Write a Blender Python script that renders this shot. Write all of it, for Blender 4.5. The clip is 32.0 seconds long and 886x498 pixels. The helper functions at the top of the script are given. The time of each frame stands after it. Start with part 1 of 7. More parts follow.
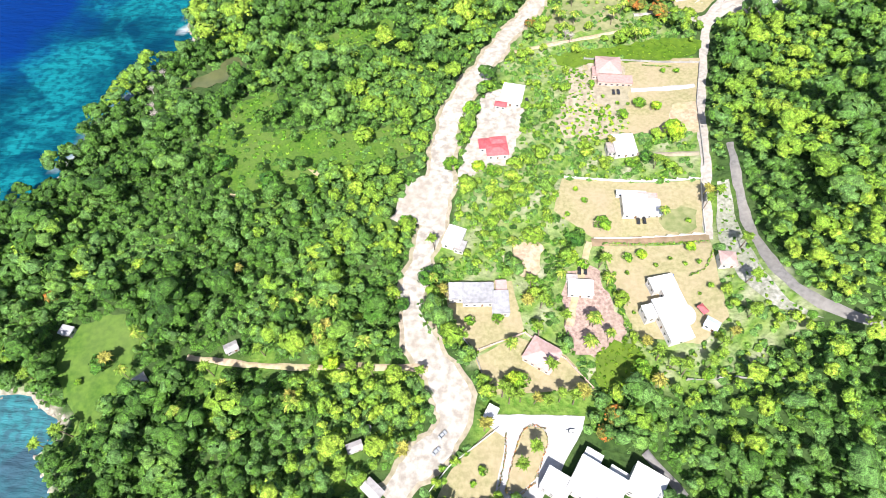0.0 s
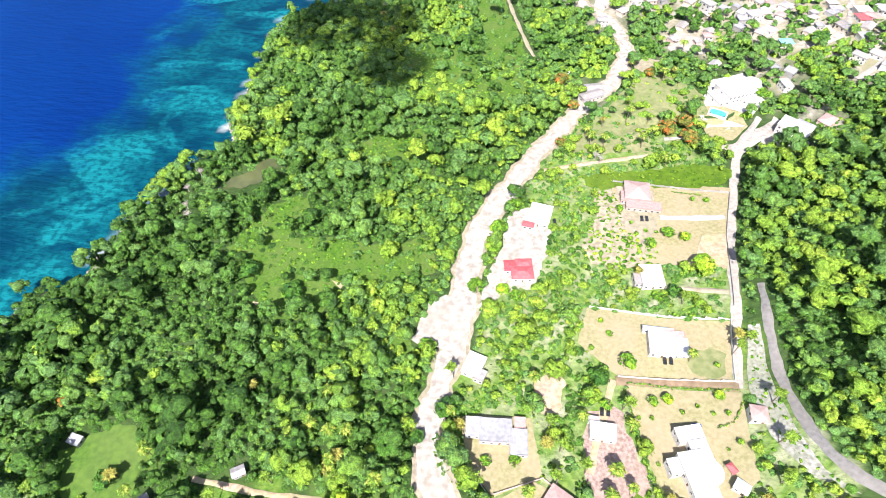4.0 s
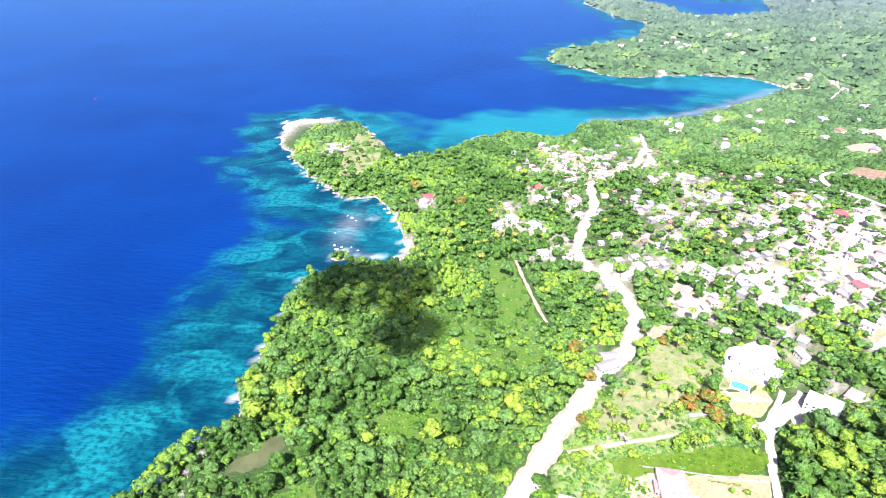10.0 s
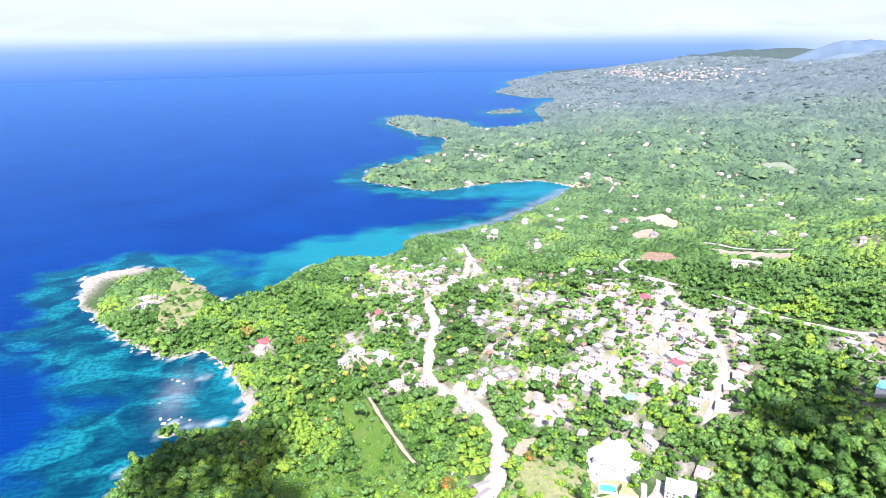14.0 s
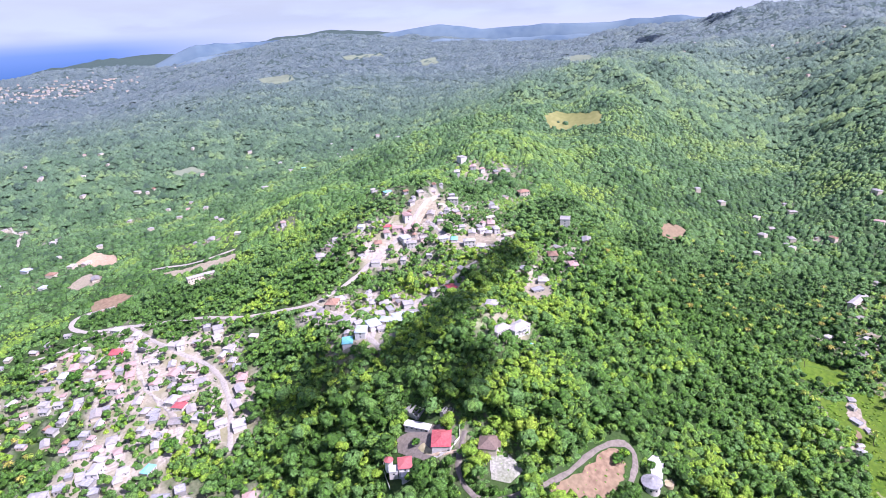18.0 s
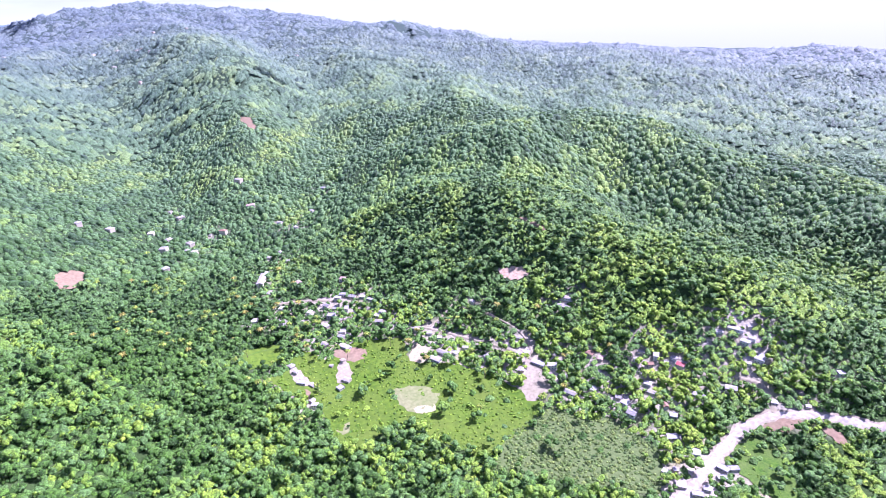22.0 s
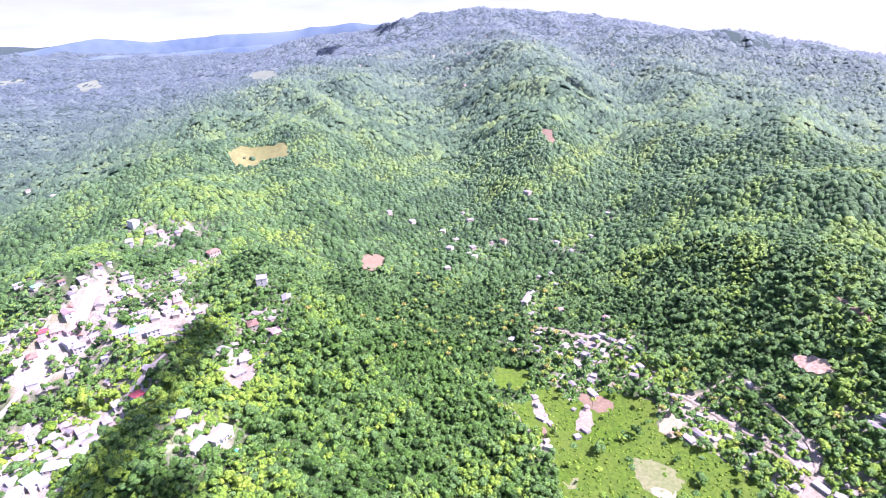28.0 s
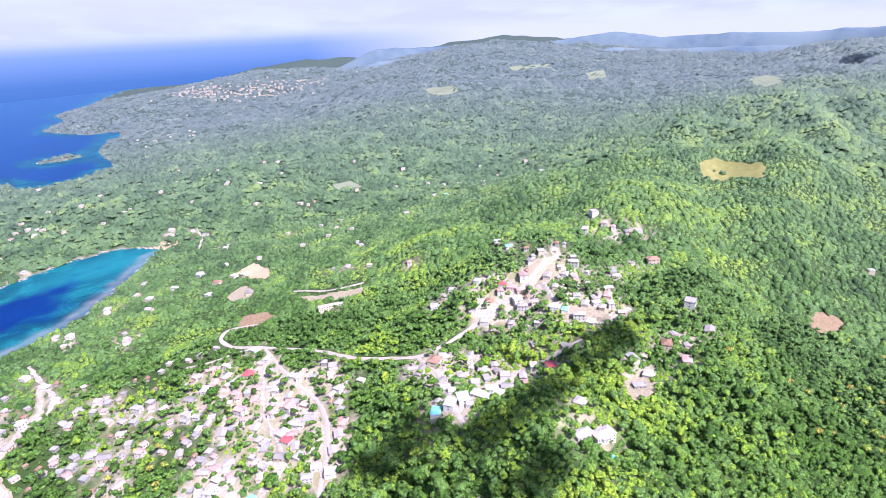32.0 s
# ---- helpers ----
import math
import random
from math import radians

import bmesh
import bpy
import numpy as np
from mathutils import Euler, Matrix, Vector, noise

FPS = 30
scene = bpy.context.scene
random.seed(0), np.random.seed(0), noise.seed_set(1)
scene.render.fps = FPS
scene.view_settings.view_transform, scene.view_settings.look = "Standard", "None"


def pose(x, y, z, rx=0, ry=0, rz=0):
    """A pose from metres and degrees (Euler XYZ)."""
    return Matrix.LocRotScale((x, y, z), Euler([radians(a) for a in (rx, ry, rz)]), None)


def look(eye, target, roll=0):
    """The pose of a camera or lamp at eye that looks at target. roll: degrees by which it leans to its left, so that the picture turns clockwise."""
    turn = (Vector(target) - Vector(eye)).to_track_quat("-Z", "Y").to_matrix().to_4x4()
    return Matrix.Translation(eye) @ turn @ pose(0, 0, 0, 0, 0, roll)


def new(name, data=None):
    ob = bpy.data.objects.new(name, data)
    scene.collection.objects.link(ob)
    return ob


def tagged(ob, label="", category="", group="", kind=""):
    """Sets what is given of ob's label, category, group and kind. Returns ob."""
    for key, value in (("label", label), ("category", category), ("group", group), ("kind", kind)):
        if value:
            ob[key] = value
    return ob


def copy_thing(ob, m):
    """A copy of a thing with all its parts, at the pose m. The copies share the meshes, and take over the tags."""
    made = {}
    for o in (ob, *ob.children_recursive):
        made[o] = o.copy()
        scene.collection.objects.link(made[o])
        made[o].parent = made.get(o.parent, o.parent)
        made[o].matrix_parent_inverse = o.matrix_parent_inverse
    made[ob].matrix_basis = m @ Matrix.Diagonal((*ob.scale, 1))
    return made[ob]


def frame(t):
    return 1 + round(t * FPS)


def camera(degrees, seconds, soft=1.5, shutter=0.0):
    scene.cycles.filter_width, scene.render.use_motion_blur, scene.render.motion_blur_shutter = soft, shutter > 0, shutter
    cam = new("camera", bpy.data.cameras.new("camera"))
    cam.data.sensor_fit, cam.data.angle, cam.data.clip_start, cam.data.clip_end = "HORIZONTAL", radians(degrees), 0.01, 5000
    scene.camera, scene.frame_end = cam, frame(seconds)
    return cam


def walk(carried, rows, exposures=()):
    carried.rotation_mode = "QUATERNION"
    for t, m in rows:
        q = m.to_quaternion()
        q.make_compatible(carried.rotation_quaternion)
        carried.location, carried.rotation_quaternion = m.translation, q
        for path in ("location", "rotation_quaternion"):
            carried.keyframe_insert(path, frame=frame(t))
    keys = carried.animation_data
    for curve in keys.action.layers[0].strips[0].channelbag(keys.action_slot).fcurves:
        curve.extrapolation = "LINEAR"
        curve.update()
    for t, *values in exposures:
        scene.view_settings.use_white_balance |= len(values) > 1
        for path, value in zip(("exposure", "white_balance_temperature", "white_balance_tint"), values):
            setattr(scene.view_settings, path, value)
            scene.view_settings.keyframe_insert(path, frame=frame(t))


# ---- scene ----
cam = camera(74.5, 32.0, soft=.7)
PATH = [
    (0, (0.268, 1.019, 262.171), (0.229, 2.106, 260.493), -1.1),
    (0.5, (-0.055, 3.262, 263.881), (-0.083, 4.351, 262.204), -1.1),
    (1, (-0.069, 6.849, 266.143), (-0.092, 7.934, 264.463), -1.2),
    (1.5, (-1.23, 9.843, 267.866), (-1.27, 10.929, 266.187), -0.6),
    (2, (-1.346, 13.957, 270.41), (-1.417, 15.051, 268.737), -0.4),
    (2.5, (-1.704, 17.439, 272.154), (-1.791, 18.573, 270.508), -0.2),
    (3, (-2.285, 21.753, 274.587), (-2.382, 22.926, 272.97), -0.0),
    (3.5, (-2.826, 25.665, 276.614), (-2.932, 26.879, 275.028), 0.1),
    (5.5, (-5.728, 39.563, 285.916), (-5.851, 40.935, 284.467), 0.1),
    (6, (-6.564, 42.22, 288.024), (-6.692, 43.63, 286.611), 0.1),
    (6.5, (-7.151, 44.129, 289.406), (-7.28, 45.555, 288.009), 0.1),
    (7, (-7.916, 47.292, 291.763), (-8.047, 48.728, 290.377), 0.2),
    (7.5, (-9.838, 50.252, 294.09), (-9.97, 51.729, 292.748), 0.2),
    (8, (-11.854, 53.27, 296.194), (-11.988, 54.798, 294.91), 0.3),
    (8.5, (-13.579, 56.243, 299.018), (-13.716, 57.818, 297.794), 0.3),
    (9, (-15.101, 59.014, 301.898), (-15.243, 60.636, 300.737), 0.3),
    (9.5, (-16.692, 62.01, 303.921), (-16.838, 63.679, 302.829), 0.3),
    (10, (-17.936, 64.408, 306.622), (-18.088, 66.12, 305.599), 0.2),
    (10.5, (-19.498, 67.06, 308.615), (-19.652, 68.814, 307.666), 0.2),
    (11, (-20.594, 69.685, 310.789), (-20.753, 71.476, 309.914), 0.2),
    (11.5, (-22.294, 72.823, 313.276), (-22.455, 74.648, 312.476), 0.1),
    (12, (-21.635, 75.273, 314.557), (-21.802, 77.131, 313.837), -0.3),
    (12.5, (-22.903, 78.371, 317.865), (-23.057, 80.24, 317.17), -0.1),
    (13, (-22.977, 80.041, 319.185), (-23.004, 81.918, 318.495), -0.3),
    (13.5, (-23.855, 82.654, 322.39), (-23.664, 84.52, 321.696), -0.6),
    (14, (-25.664, 86.351, 324.929), (-25.239, 88.177, 324.231), -0.7),
    (14.5, (-26.566, 89.393, 327.792), (-25.925, 91.153, 327.092), -0.9),
    (16.5, (-21.643, 103.548, 333.954), (-20.283, 104.831, 333.243), -2.2),
    (17, (-19.485, 106.537, 335.607), (-17.982, 107.645, 334.891), -2.3),
    (17.5, (-16.77, 107.584, 337.752), (-15.149, 108.505, 337.028), -2.6),
    (18, (-13.733, 108.872, 341.162), (-12.018, 109.59, 340.427), -2.8),
    (18.5, (-10.843, 108.747, 343.512), (-9.057, 109.252, 342.769), -3.0),
    (19, (-8.098, 108.591, 345.908), (-6.267, 108.874, 345.155), -3.1),
    (19.5, (-4.54, 108.034, 347.233), (-2.692, 108.09, 346.47), -3.3),
    (20, (0.191, 106.761, 349.086), (2.027, 106.587, 348.312), -3.3),
    (20.5, (2.694, 105.231, 351.549), (4.488, 104.827, 350.762), -3.3),
    (21, (8.359, 103.295, 352.936), (10.081, 102.665, 352.136), -3.3),
    (21.5, (12.468, 99.359, 354.825), (14.091, 98.518, 354.013), -3.3),
    (22, (13.943, 96.939, 356.742), (15.441, 95.899, 355.919), -3.1),
    (22.5, (18.204, 92.273, 358.573), (19.559, 91.062, 357.738), -3.1),
    (23, (20.782, 87.461, 360.37), (22.047, 86.161, 359.527), -3.1),
    (23.5, (24.347, 83.618, 362.99), (25.575, 82.287, 362.141), -3.2),
    (24, (28.785, 81.541, 366.499), (30.024, 80.222, 365.648), -3.1),
    (24.5, (31.854, 78.821, 369.138), (33.147, 77.552, 368.29), -3.3),
    (26.5, (35.482, 76.644, 379.311), (37.162, 75.923, 378.502), -3.3),
    (27, (35.541, 76.098, 381.263), (37.292, 75.553, 380.466), -3.5),
    (27.5, (34.979, 76.208, 383.842), (36.782, 75.847, 383.056), -3.6),
    (28, (34.322, 76.283, 386.527), (36.157, 76.111, 385.751), -3.6),
    (28.5, (32.768, 75.853, 389.94), (34.615, 75.884, 389.173), -3.6),
    (29, (32.874, 75.261, 391.244), (34.711, 75.504, 390.49), -3.5),
    (29.5, (32.079, 75.934, 394.098), (33.88, 76.381, 393.353), -3.3),
    (30, (33.574, 75.219, 395.326), (35.318, 75.868, 394.593), -3.2),
    (30.5, (31.661, 74.602, 400.259), (33.318, 75.45, 399.528), -2.4),
    (31, (31.326, 73.064, 404.667), (32.888, 74.079, 403.941), -2.6),
    (31.5, (30.979, 72.578, 408.261), (32.458, 73.711, 407.534), -2.3),
    (32, (29.633, 74.45, 411.379), (31.083, 75.623, 410.656), -2.5),
]
walk(cam, [(t, look(eye, target, roll)) for t, eye, target, roll in PATH],
     [(0, 1.05, 6300, 15), (6, 1.22, 6150, 20), (11, 1.42, 5950, 25), (14, 1.3, 5900, 27), (17, .77, 5700, 33), (19, .99, 5600, 41), (21, 1.23, 5400, 50), (23.5, 1.34, 5250, 57), (28, 1.31, 5600, 52), (30, 1.1, 5800, 44), (32, 1.0, 5850, 35)])


# ---- world, sun and exposure ----
SUN_HIGH, SUN_FROM = radians(53), radians(188)  # height of the sun; its bearing, clockwise from +y
world = bpy.data.worlds.new("sky")
scene.world = world
world.use_nodes = True
wn, wl = world.node_tree.nodes, world.node_tree.links
wn.clear()
sky = wn.new("ShaderNodeTexSky")
sky.sky_type, sky.sun_disc, sky.sun_elevation, sky.sun_rotation = "NISHITA", False, SUN_HIGH, SUN_FROM
sky.air_density, sky.dust_density, sky.ozone_density = 1.0, 2.0, 1.0
where = wn.new("ShaderNodeTexCoord")
split = wn.new("ShaderNodeSeparateXYZ")
wl.new(where.outputs["Generated"], split.inputs[0])
flat = wn.new("ShaderNodeMapping")
flat.inputs["Scale"].default_value = (9, 9, 42)
wl.new(where.outputs["Generated"], flat.inputs[0])
puffs = wn.new("ShaderNodeTexNoise")
puffs.inputs["Scale"].default_value, puffs.inputs["Detail"].default_value = 1.0, 6
wl.new(flat.outputs[0], puffs.inputs[0])
cloudy = wn.new("ShaderNodeMapRange")
cloudy.inputs[1].default_value, cloudy.inputs[2].default_value = .42, .66
cloudy.inputs[3].default_value, cloudy.inputs[4].default_value = .8, 1
wl.new(puffs.outputs[0], cloudy.inputs[0])
low = wn.new("ShaderNodeMapRange")  # haze and cloud bank low over the horizon
low.inputs[1].default_value, low.inputs[2].default_value, low.inputs[3].default_value, low.inputs[4].default_value = 0.0, .2, 1, 0
wl.new(split.outputs[2], low.inputs[0])
bank = wn.new("ShaderNodeMath")
bank.operation = "MULTIPLY"
wl.new(low.outputs[0], bank.inputs[0]), wl.new(cloudy.outputs[0], bank.inputs[1])
air = wn.new("ShaderNodeMix")
air.data_type = "RGBA"
air.inputs[7].default_value = (4.55, 5.4, 5.75, 1)
wl.new(bank.outputs[0], air.inputs[0]), wl.new(sky.outputs[0], air.inputs[6])
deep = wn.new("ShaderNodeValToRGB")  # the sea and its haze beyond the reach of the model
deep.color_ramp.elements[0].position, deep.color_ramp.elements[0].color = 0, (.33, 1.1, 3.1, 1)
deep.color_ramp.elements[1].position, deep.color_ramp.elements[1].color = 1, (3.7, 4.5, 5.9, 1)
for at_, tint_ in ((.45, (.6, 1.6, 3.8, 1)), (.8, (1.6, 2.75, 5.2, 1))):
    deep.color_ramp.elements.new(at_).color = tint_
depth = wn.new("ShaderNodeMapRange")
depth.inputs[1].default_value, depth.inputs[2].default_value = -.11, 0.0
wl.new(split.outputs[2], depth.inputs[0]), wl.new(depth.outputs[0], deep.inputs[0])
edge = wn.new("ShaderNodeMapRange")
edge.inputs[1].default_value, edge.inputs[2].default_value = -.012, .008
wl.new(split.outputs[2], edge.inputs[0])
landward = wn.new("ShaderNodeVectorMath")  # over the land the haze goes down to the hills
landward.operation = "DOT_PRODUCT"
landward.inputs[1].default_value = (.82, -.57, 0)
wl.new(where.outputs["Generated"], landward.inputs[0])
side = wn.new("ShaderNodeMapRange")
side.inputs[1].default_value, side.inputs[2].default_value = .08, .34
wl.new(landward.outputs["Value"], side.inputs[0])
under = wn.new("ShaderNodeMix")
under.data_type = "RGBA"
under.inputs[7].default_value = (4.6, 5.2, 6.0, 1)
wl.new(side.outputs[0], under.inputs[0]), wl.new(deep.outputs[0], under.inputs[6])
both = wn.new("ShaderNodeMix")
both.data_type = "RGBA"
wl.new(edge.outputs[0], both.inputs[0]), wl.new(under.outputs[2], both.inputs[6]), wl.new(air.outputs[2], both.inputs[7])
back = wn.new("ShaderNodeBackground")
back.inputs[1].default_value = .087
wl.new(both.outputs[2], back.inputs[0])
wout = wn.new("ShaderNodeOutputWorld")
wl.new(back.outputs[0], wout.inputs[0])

sun = new("sun", bpy.data.lights.new("sun", "SUN"))
sun.data.energy, sun.data.angle, sun.data.color = 4.95, radians(.5), (1, .965, .9)
TO_SUN = Vector((math.sin(SUN_FROM) * math.cos(SUN_HIGH), math.cos(SUN_FROM) * math.cos(SUN_HIGH), math.sin(SUN_HIGH)))
sun.matrix_basis = look(TO_SUN * 900, (0, 0, 0))


# ---- materials ----
def material(name):
    m = bpy.data.materials.new(name)
    m.use_nodes = True
    return m, m.node_tree.nodes, m.node_tree.links, m.node_tree.nodes["Principled BSDF"]


def noisy(nodes, links, scale, detail=4, low=.35, high=.65, coords=None):
    n = nodes.new("ShaderNodeTexNoise")
    n.inputs["Scale"].default_value, n.inputs["Detail"].default_value = scale, detail
    if coords is None:
        coords = nodes.new("ShaderNodeNewGeometry").outputs["Position"]
    links.new(coords, n.inputs["Vector"])
    r = nodes.new("ShaderNodeMapRange")
    r.inputs[1].default_value, r.inputs[2].default_value = low, high
    links.new(n.outputs[0], r.inputs[0])
    return r.outputs[0]


def mixed(nodes, links, fac, a, b, blend="MIX"):
    m = nodes.new("ShaderNodeMix")
    m.data_type, m.blend_type = "RGBA", blend
    for value, socket in ((fac, 0), (a, 6), (b, 7)):
        if isinstance(value, (int, float)):
            m.inputs[socket].default_value = value
        elif isinstance(value, tuple):
            m.inputs[socket].default_value = (*value, 1)
        else:
            links.new(value, m.inputs[socket])
    return m.outputs[2]


def attribute(nodes, name):
    a = nodes.new("ShaderNodeAttribute")
    a.attribute_name = name
    return a.outputs["Fac"]


def bumped(nodes, links, bsdf, height, strength=.5, distance=.3):
    b = nodes.new("ShaderNodeBump")
    b.inputs["Strength"].default_value, b.inputs["Distance"].default_value = strength, distance
    links.new(height, b.inputs["Height"])
    links.new(b.outputs[0], bsdf.inputs["Normal"])


def surface(name, dark, light, grain, stain=None, rough=.85, spec=.2, relief=.3, metal=0.0, random_shade=0.0):
    """A rough surface with variation at two scales; grain in waves per metre."""
    m, nodes, links, bsdf = material(name)
    fine = noisy(nodes, links, grain, 5)
    wide = noisy(nodes, links, grain * .11, 3, .3, .7)
    colour = mixed(nodes, links, fine, dark, light)
    if stain:
        part_ = nodes.new("ShaderNodeMath")
        part_.operation = "MULTIPLY"
        part_.inputs[1].default_value = .6
        links.new(wide, part_.inputs[0])
        colour = mixed(nodes, links, part_.outputs[0], colour, stain)
    if random_shade:
        info = nodes.new("ShaderNodeObjectInfo")
        r = nodes.new("ShaderNodeMapRange")
        r.inputs[3].default_value, r.inputs[4].default_value = 1 - random_shade, 1
        links.new(info.outputs["Random"], r.inputs[0])
        colour = mixed(nodes, links, 1.0, colour, r.outputs[0], "MULTIPLY")
    links.new(colour, bsdf.inputs["Base Color"])
    bsdf.inputs["Roughness"].default_value, bsdf.inputs["Metallic"].default_value = rough, metal
    bsdf.inputs["Specular IOR Level"].default_value = spec
    if relief:
        bumped(nodes, links, bsdf, fine, relief, .1)
    return m


def foliage(name, dark, mid, bright, tone=True, far_haze=None, between=()):
    """Leaves that vary from clump to clump; tone: also from tree to tree; a second ramp paints pale bluish haze into
    far woods.
    """
    m, nodes, links, bsdf = material(name)
    geo = nodes.new("ShaderNodeNewGeometry")

    def ramp_of(colours):
        ramp = nodes.new("ShaderNodeValToRGB")
        ramp.color_ramp.elements[0].color, ramp.color_ramp.elements[1].color = (*colours[0], 1), (*colours[-1], 1)
        for i, c in enumerate(colours[1:-1]):
            ramp.color_ramp.elements.new((i + 1) / (len(colours) - 1)).color = (*c, 1)
        links.new(mixv.outputs[0], ramp.inputs[0])
        return ramp.outputs[0]

    mixv = nodes.new("ShaderNodeMath")
    mixv.operation = "MULTIPLY_ADD"
    mixv.inputs[1].default_value = .24 if tone else .9
    links.new(geo.outputs["Random Per Island"], mixv.inputs[0])
    if tone:
        half = nodes.new("ShaderNodeMath")
        half.operation = "MULTIPLY"
        half.inputs[1].default_value = .76
        links.new(attribute(nodes, "tone"), half.inputs[0])
        links.new(half.outputs[0], mixv.inputs[2])
    else:
        mixv.inputs[2].default_value = .05
    hue = ramp_of((dark, mid, *between, bright))
    if far_haze:
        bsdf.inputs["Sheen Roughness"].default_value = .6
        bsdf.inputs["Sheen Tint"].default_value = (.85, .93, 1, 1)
        # sheen that grows with distance to imitate haze
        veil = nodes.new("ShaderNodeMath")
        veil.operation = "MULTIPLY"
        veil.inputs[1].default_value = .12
        links.new(attribute(nodes, "far_haze"), veil.inputs[0])
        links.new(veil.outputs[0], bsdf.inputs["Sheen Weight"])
        hue = mixed(nodes, links, attribute(nodes, "far_haze"), hue, ramp_of(far_haze))
    speck = noisy(nodes, links, 2.2, 6, .38, .62)
    clump = noisy(nodes, links, .55, 5, .38, .62)
    colour = hue
    for layer, least, most in ((speck, .55, 1.4), (clump, .64, 1.42)):
        shade = nodes.new("ShaderNodeMapRange")
        shade.inputs[3].default_value, shade.inputs[4].default_value = least, most
        links.new(layer, shade.inputs[0])
        colour = mixed(nodes, links, 1.0, colour, shade.outputs[0], "MULTIPLY")
    links.new(colour, bsdf.inputs["Base Color"])
    bsdf.inputs["Roughness"].default_value = .5
    bsdf.inputs["Specular IOR Level"].default_value = .22
    lumps = nodes.new("ShaderNodeMath")
    lumps.operation = "MULTIPLY_ADD"
    lumps.inputs[1].default_value = 1.6
    links.new(clump, lumps.inputs[0]), links.new(speck, lumps.inputs[2])
    bumped(nodes, links, bsdf, lumps.outputs[0], .6, .5)
    return m


# the bluish ramp is distance haze put into the leaf colour
LEAF = foliage("leaf_canopy", (.024, .066, .011), (.066, .155, .018), (.25, .355, .036), between=((.092, .19, .048), (.135, .25, .024), (.185, .3, .028)), far_haze=((.058, .09, .094), (.09, .128, .126), (.12, .163, .142), (.158, .2, .155)))
LEAF_DARK = foliage("leaf_dark", (.015, .06, .01), (.04, .12, .014), (.075, .18, .02), False)
LEAF_LIME = foliage("leaf_lime", (.1, .22, .012), (.2, .34, .016), (.33, .45, .03), False)
LEAF_GARDEN = foliage("leaf_garden", (.045, .13, .01), (.095, .22, .016), (.19, .32, .025), False)
LEAF_FLAME = foliage("leaf_flame", (.06, .12, .02), (.16, .17, .03), (.62, .13, .03), False)
LEAF_PALM = foliage("leaf_palm", (.09, .18, .02), (.18, .28, .03), (.36, .38, .07), False)
BARK = surface("bark", (.10, .075, .05), (.22, .18, .13), 3.0, rough=.9)
DUST = surface("road_marl", (.25, .23, .2), (.5, .47, .42), .3, (.3, .26, .21), rough=.95, relief=.25)
ASPHALT = surface("asphalt_worn", (.1, .1, .1), (.2, .195, .19), .5, (.26, .24, .21), rough=.9)
TRACK = surface("lane_worn", (.13, .115, .1), (.23, .2, .17), .5, (.2, .17, .14), rough=.95)
LANE = surface("lane_concrete", (.24, .225, .2), (.38, .355, .32), .5, (.42, .37, .31), rough=.9)
SOIL = surface("soil_bare", (.3, .2, .13), (.52, .4, .29), .4, (.4, .33, .2), rough=.95, relief=.5)
SOIL_RED = surface("soil_red", (.175, .115, .075), (.29, .2, .13), .3, (.2, .17, .1), rough=.95, relief=.6)
YARD = surface("yard_dust", (.23, .195, .145), (.39, .335, .26), .35, (.24, .23, .13), rough=.95, relief=.4)
BRUSH = surface("brushwood", (.2, .13, .11), (.42, .31, .27), .6, (.3, .24, .18), rough=.95, relief=1)
STONY = surface("slope_stony", (.2, .2, .17), (.42, .4, .37), .6, (.16, .19, .09), rough=.95, relief=1)
SOIL_PINK = surface("soil_pink", (.31, .215, .15), (.49, .385, .285), .45, (.3, .33, .14), rough=.95, relief=.5)
LAWN = surface("lawn_dry", (.21, .205, .09), (.32, .29, .155), .5, (.36, .28, .19), rough=.9, relief=.4)
LAWN_GREEN = surface("lawn_green", (.042, .105, .013), (.09, .175, .02), .35, (.12, .17, .045), rough=.9, relief=.6)
PASTURE = surface("pasture_dry", (.165, .18, .08), (.28, .265, .14), .3, (.13, .18, .05), rough=.95, relief=.6)
# washed-out field colour with distance haze painted in
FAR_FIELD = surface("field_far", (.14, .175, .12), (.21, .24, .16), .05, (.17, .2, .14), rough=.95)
MEADOW = surface("meadow", (.036, .105, .009), (.085, .175, .015), .7, (.12, .155, .045), rough=.9, relief=1)
FIELD = surface("field_bright", (.042, .1, .005), (.095, .175, .009), .25, (.12, .165, .025), rough=.85, relief=.8)
CANE = surface("field_scrub", (.075, .115, .035), (.13, .17, .06), .4, (.1, .15, .045), rough=.9, relief=1)
TAN = surface("field_tan", (.19, .19, .07), (.27, .25, .1), .1, (.15, .17, .05), rough=.95)
PAVING = surface("paving", (.38, .375, .37), (.52, .51, .5), .6, (.36, .355, .35), rough=.8, relief=.1)
WALL_WHITE = surface("wall_paint", (.58, .56, .52), (.74, .72, .69), .7, (.5, .46, .41), random_shade=.25)
WALL_CREAM = surface("wall_cream", (.6, .52, .4), (.7, .62, .5), .7, (.5, .44, .36), random_shade=.3)
WALL_PINK = surface("wall_pink", (.6, .42, .36), (.7, .52, .46), .7, (.5, .4, .36), random_shade=.2)
BLOCKWORK = surface("blockwork_grey", (.34, .33, .31), (.46, .45, .43), .9, (.28, .27, .26), random_shade=.3)
ROOF_WHITE = surface("roof_white", (.32, .31, .305), (.5, .485, .475), .5, (.46, .43, .41), rough=.6, random_shade=.3)
ROOF_BRIGHT = surface("roof_bright", (.5, .5, .495), (.62, .615, .61), .5, (.56, .55, .53), rough=.6)
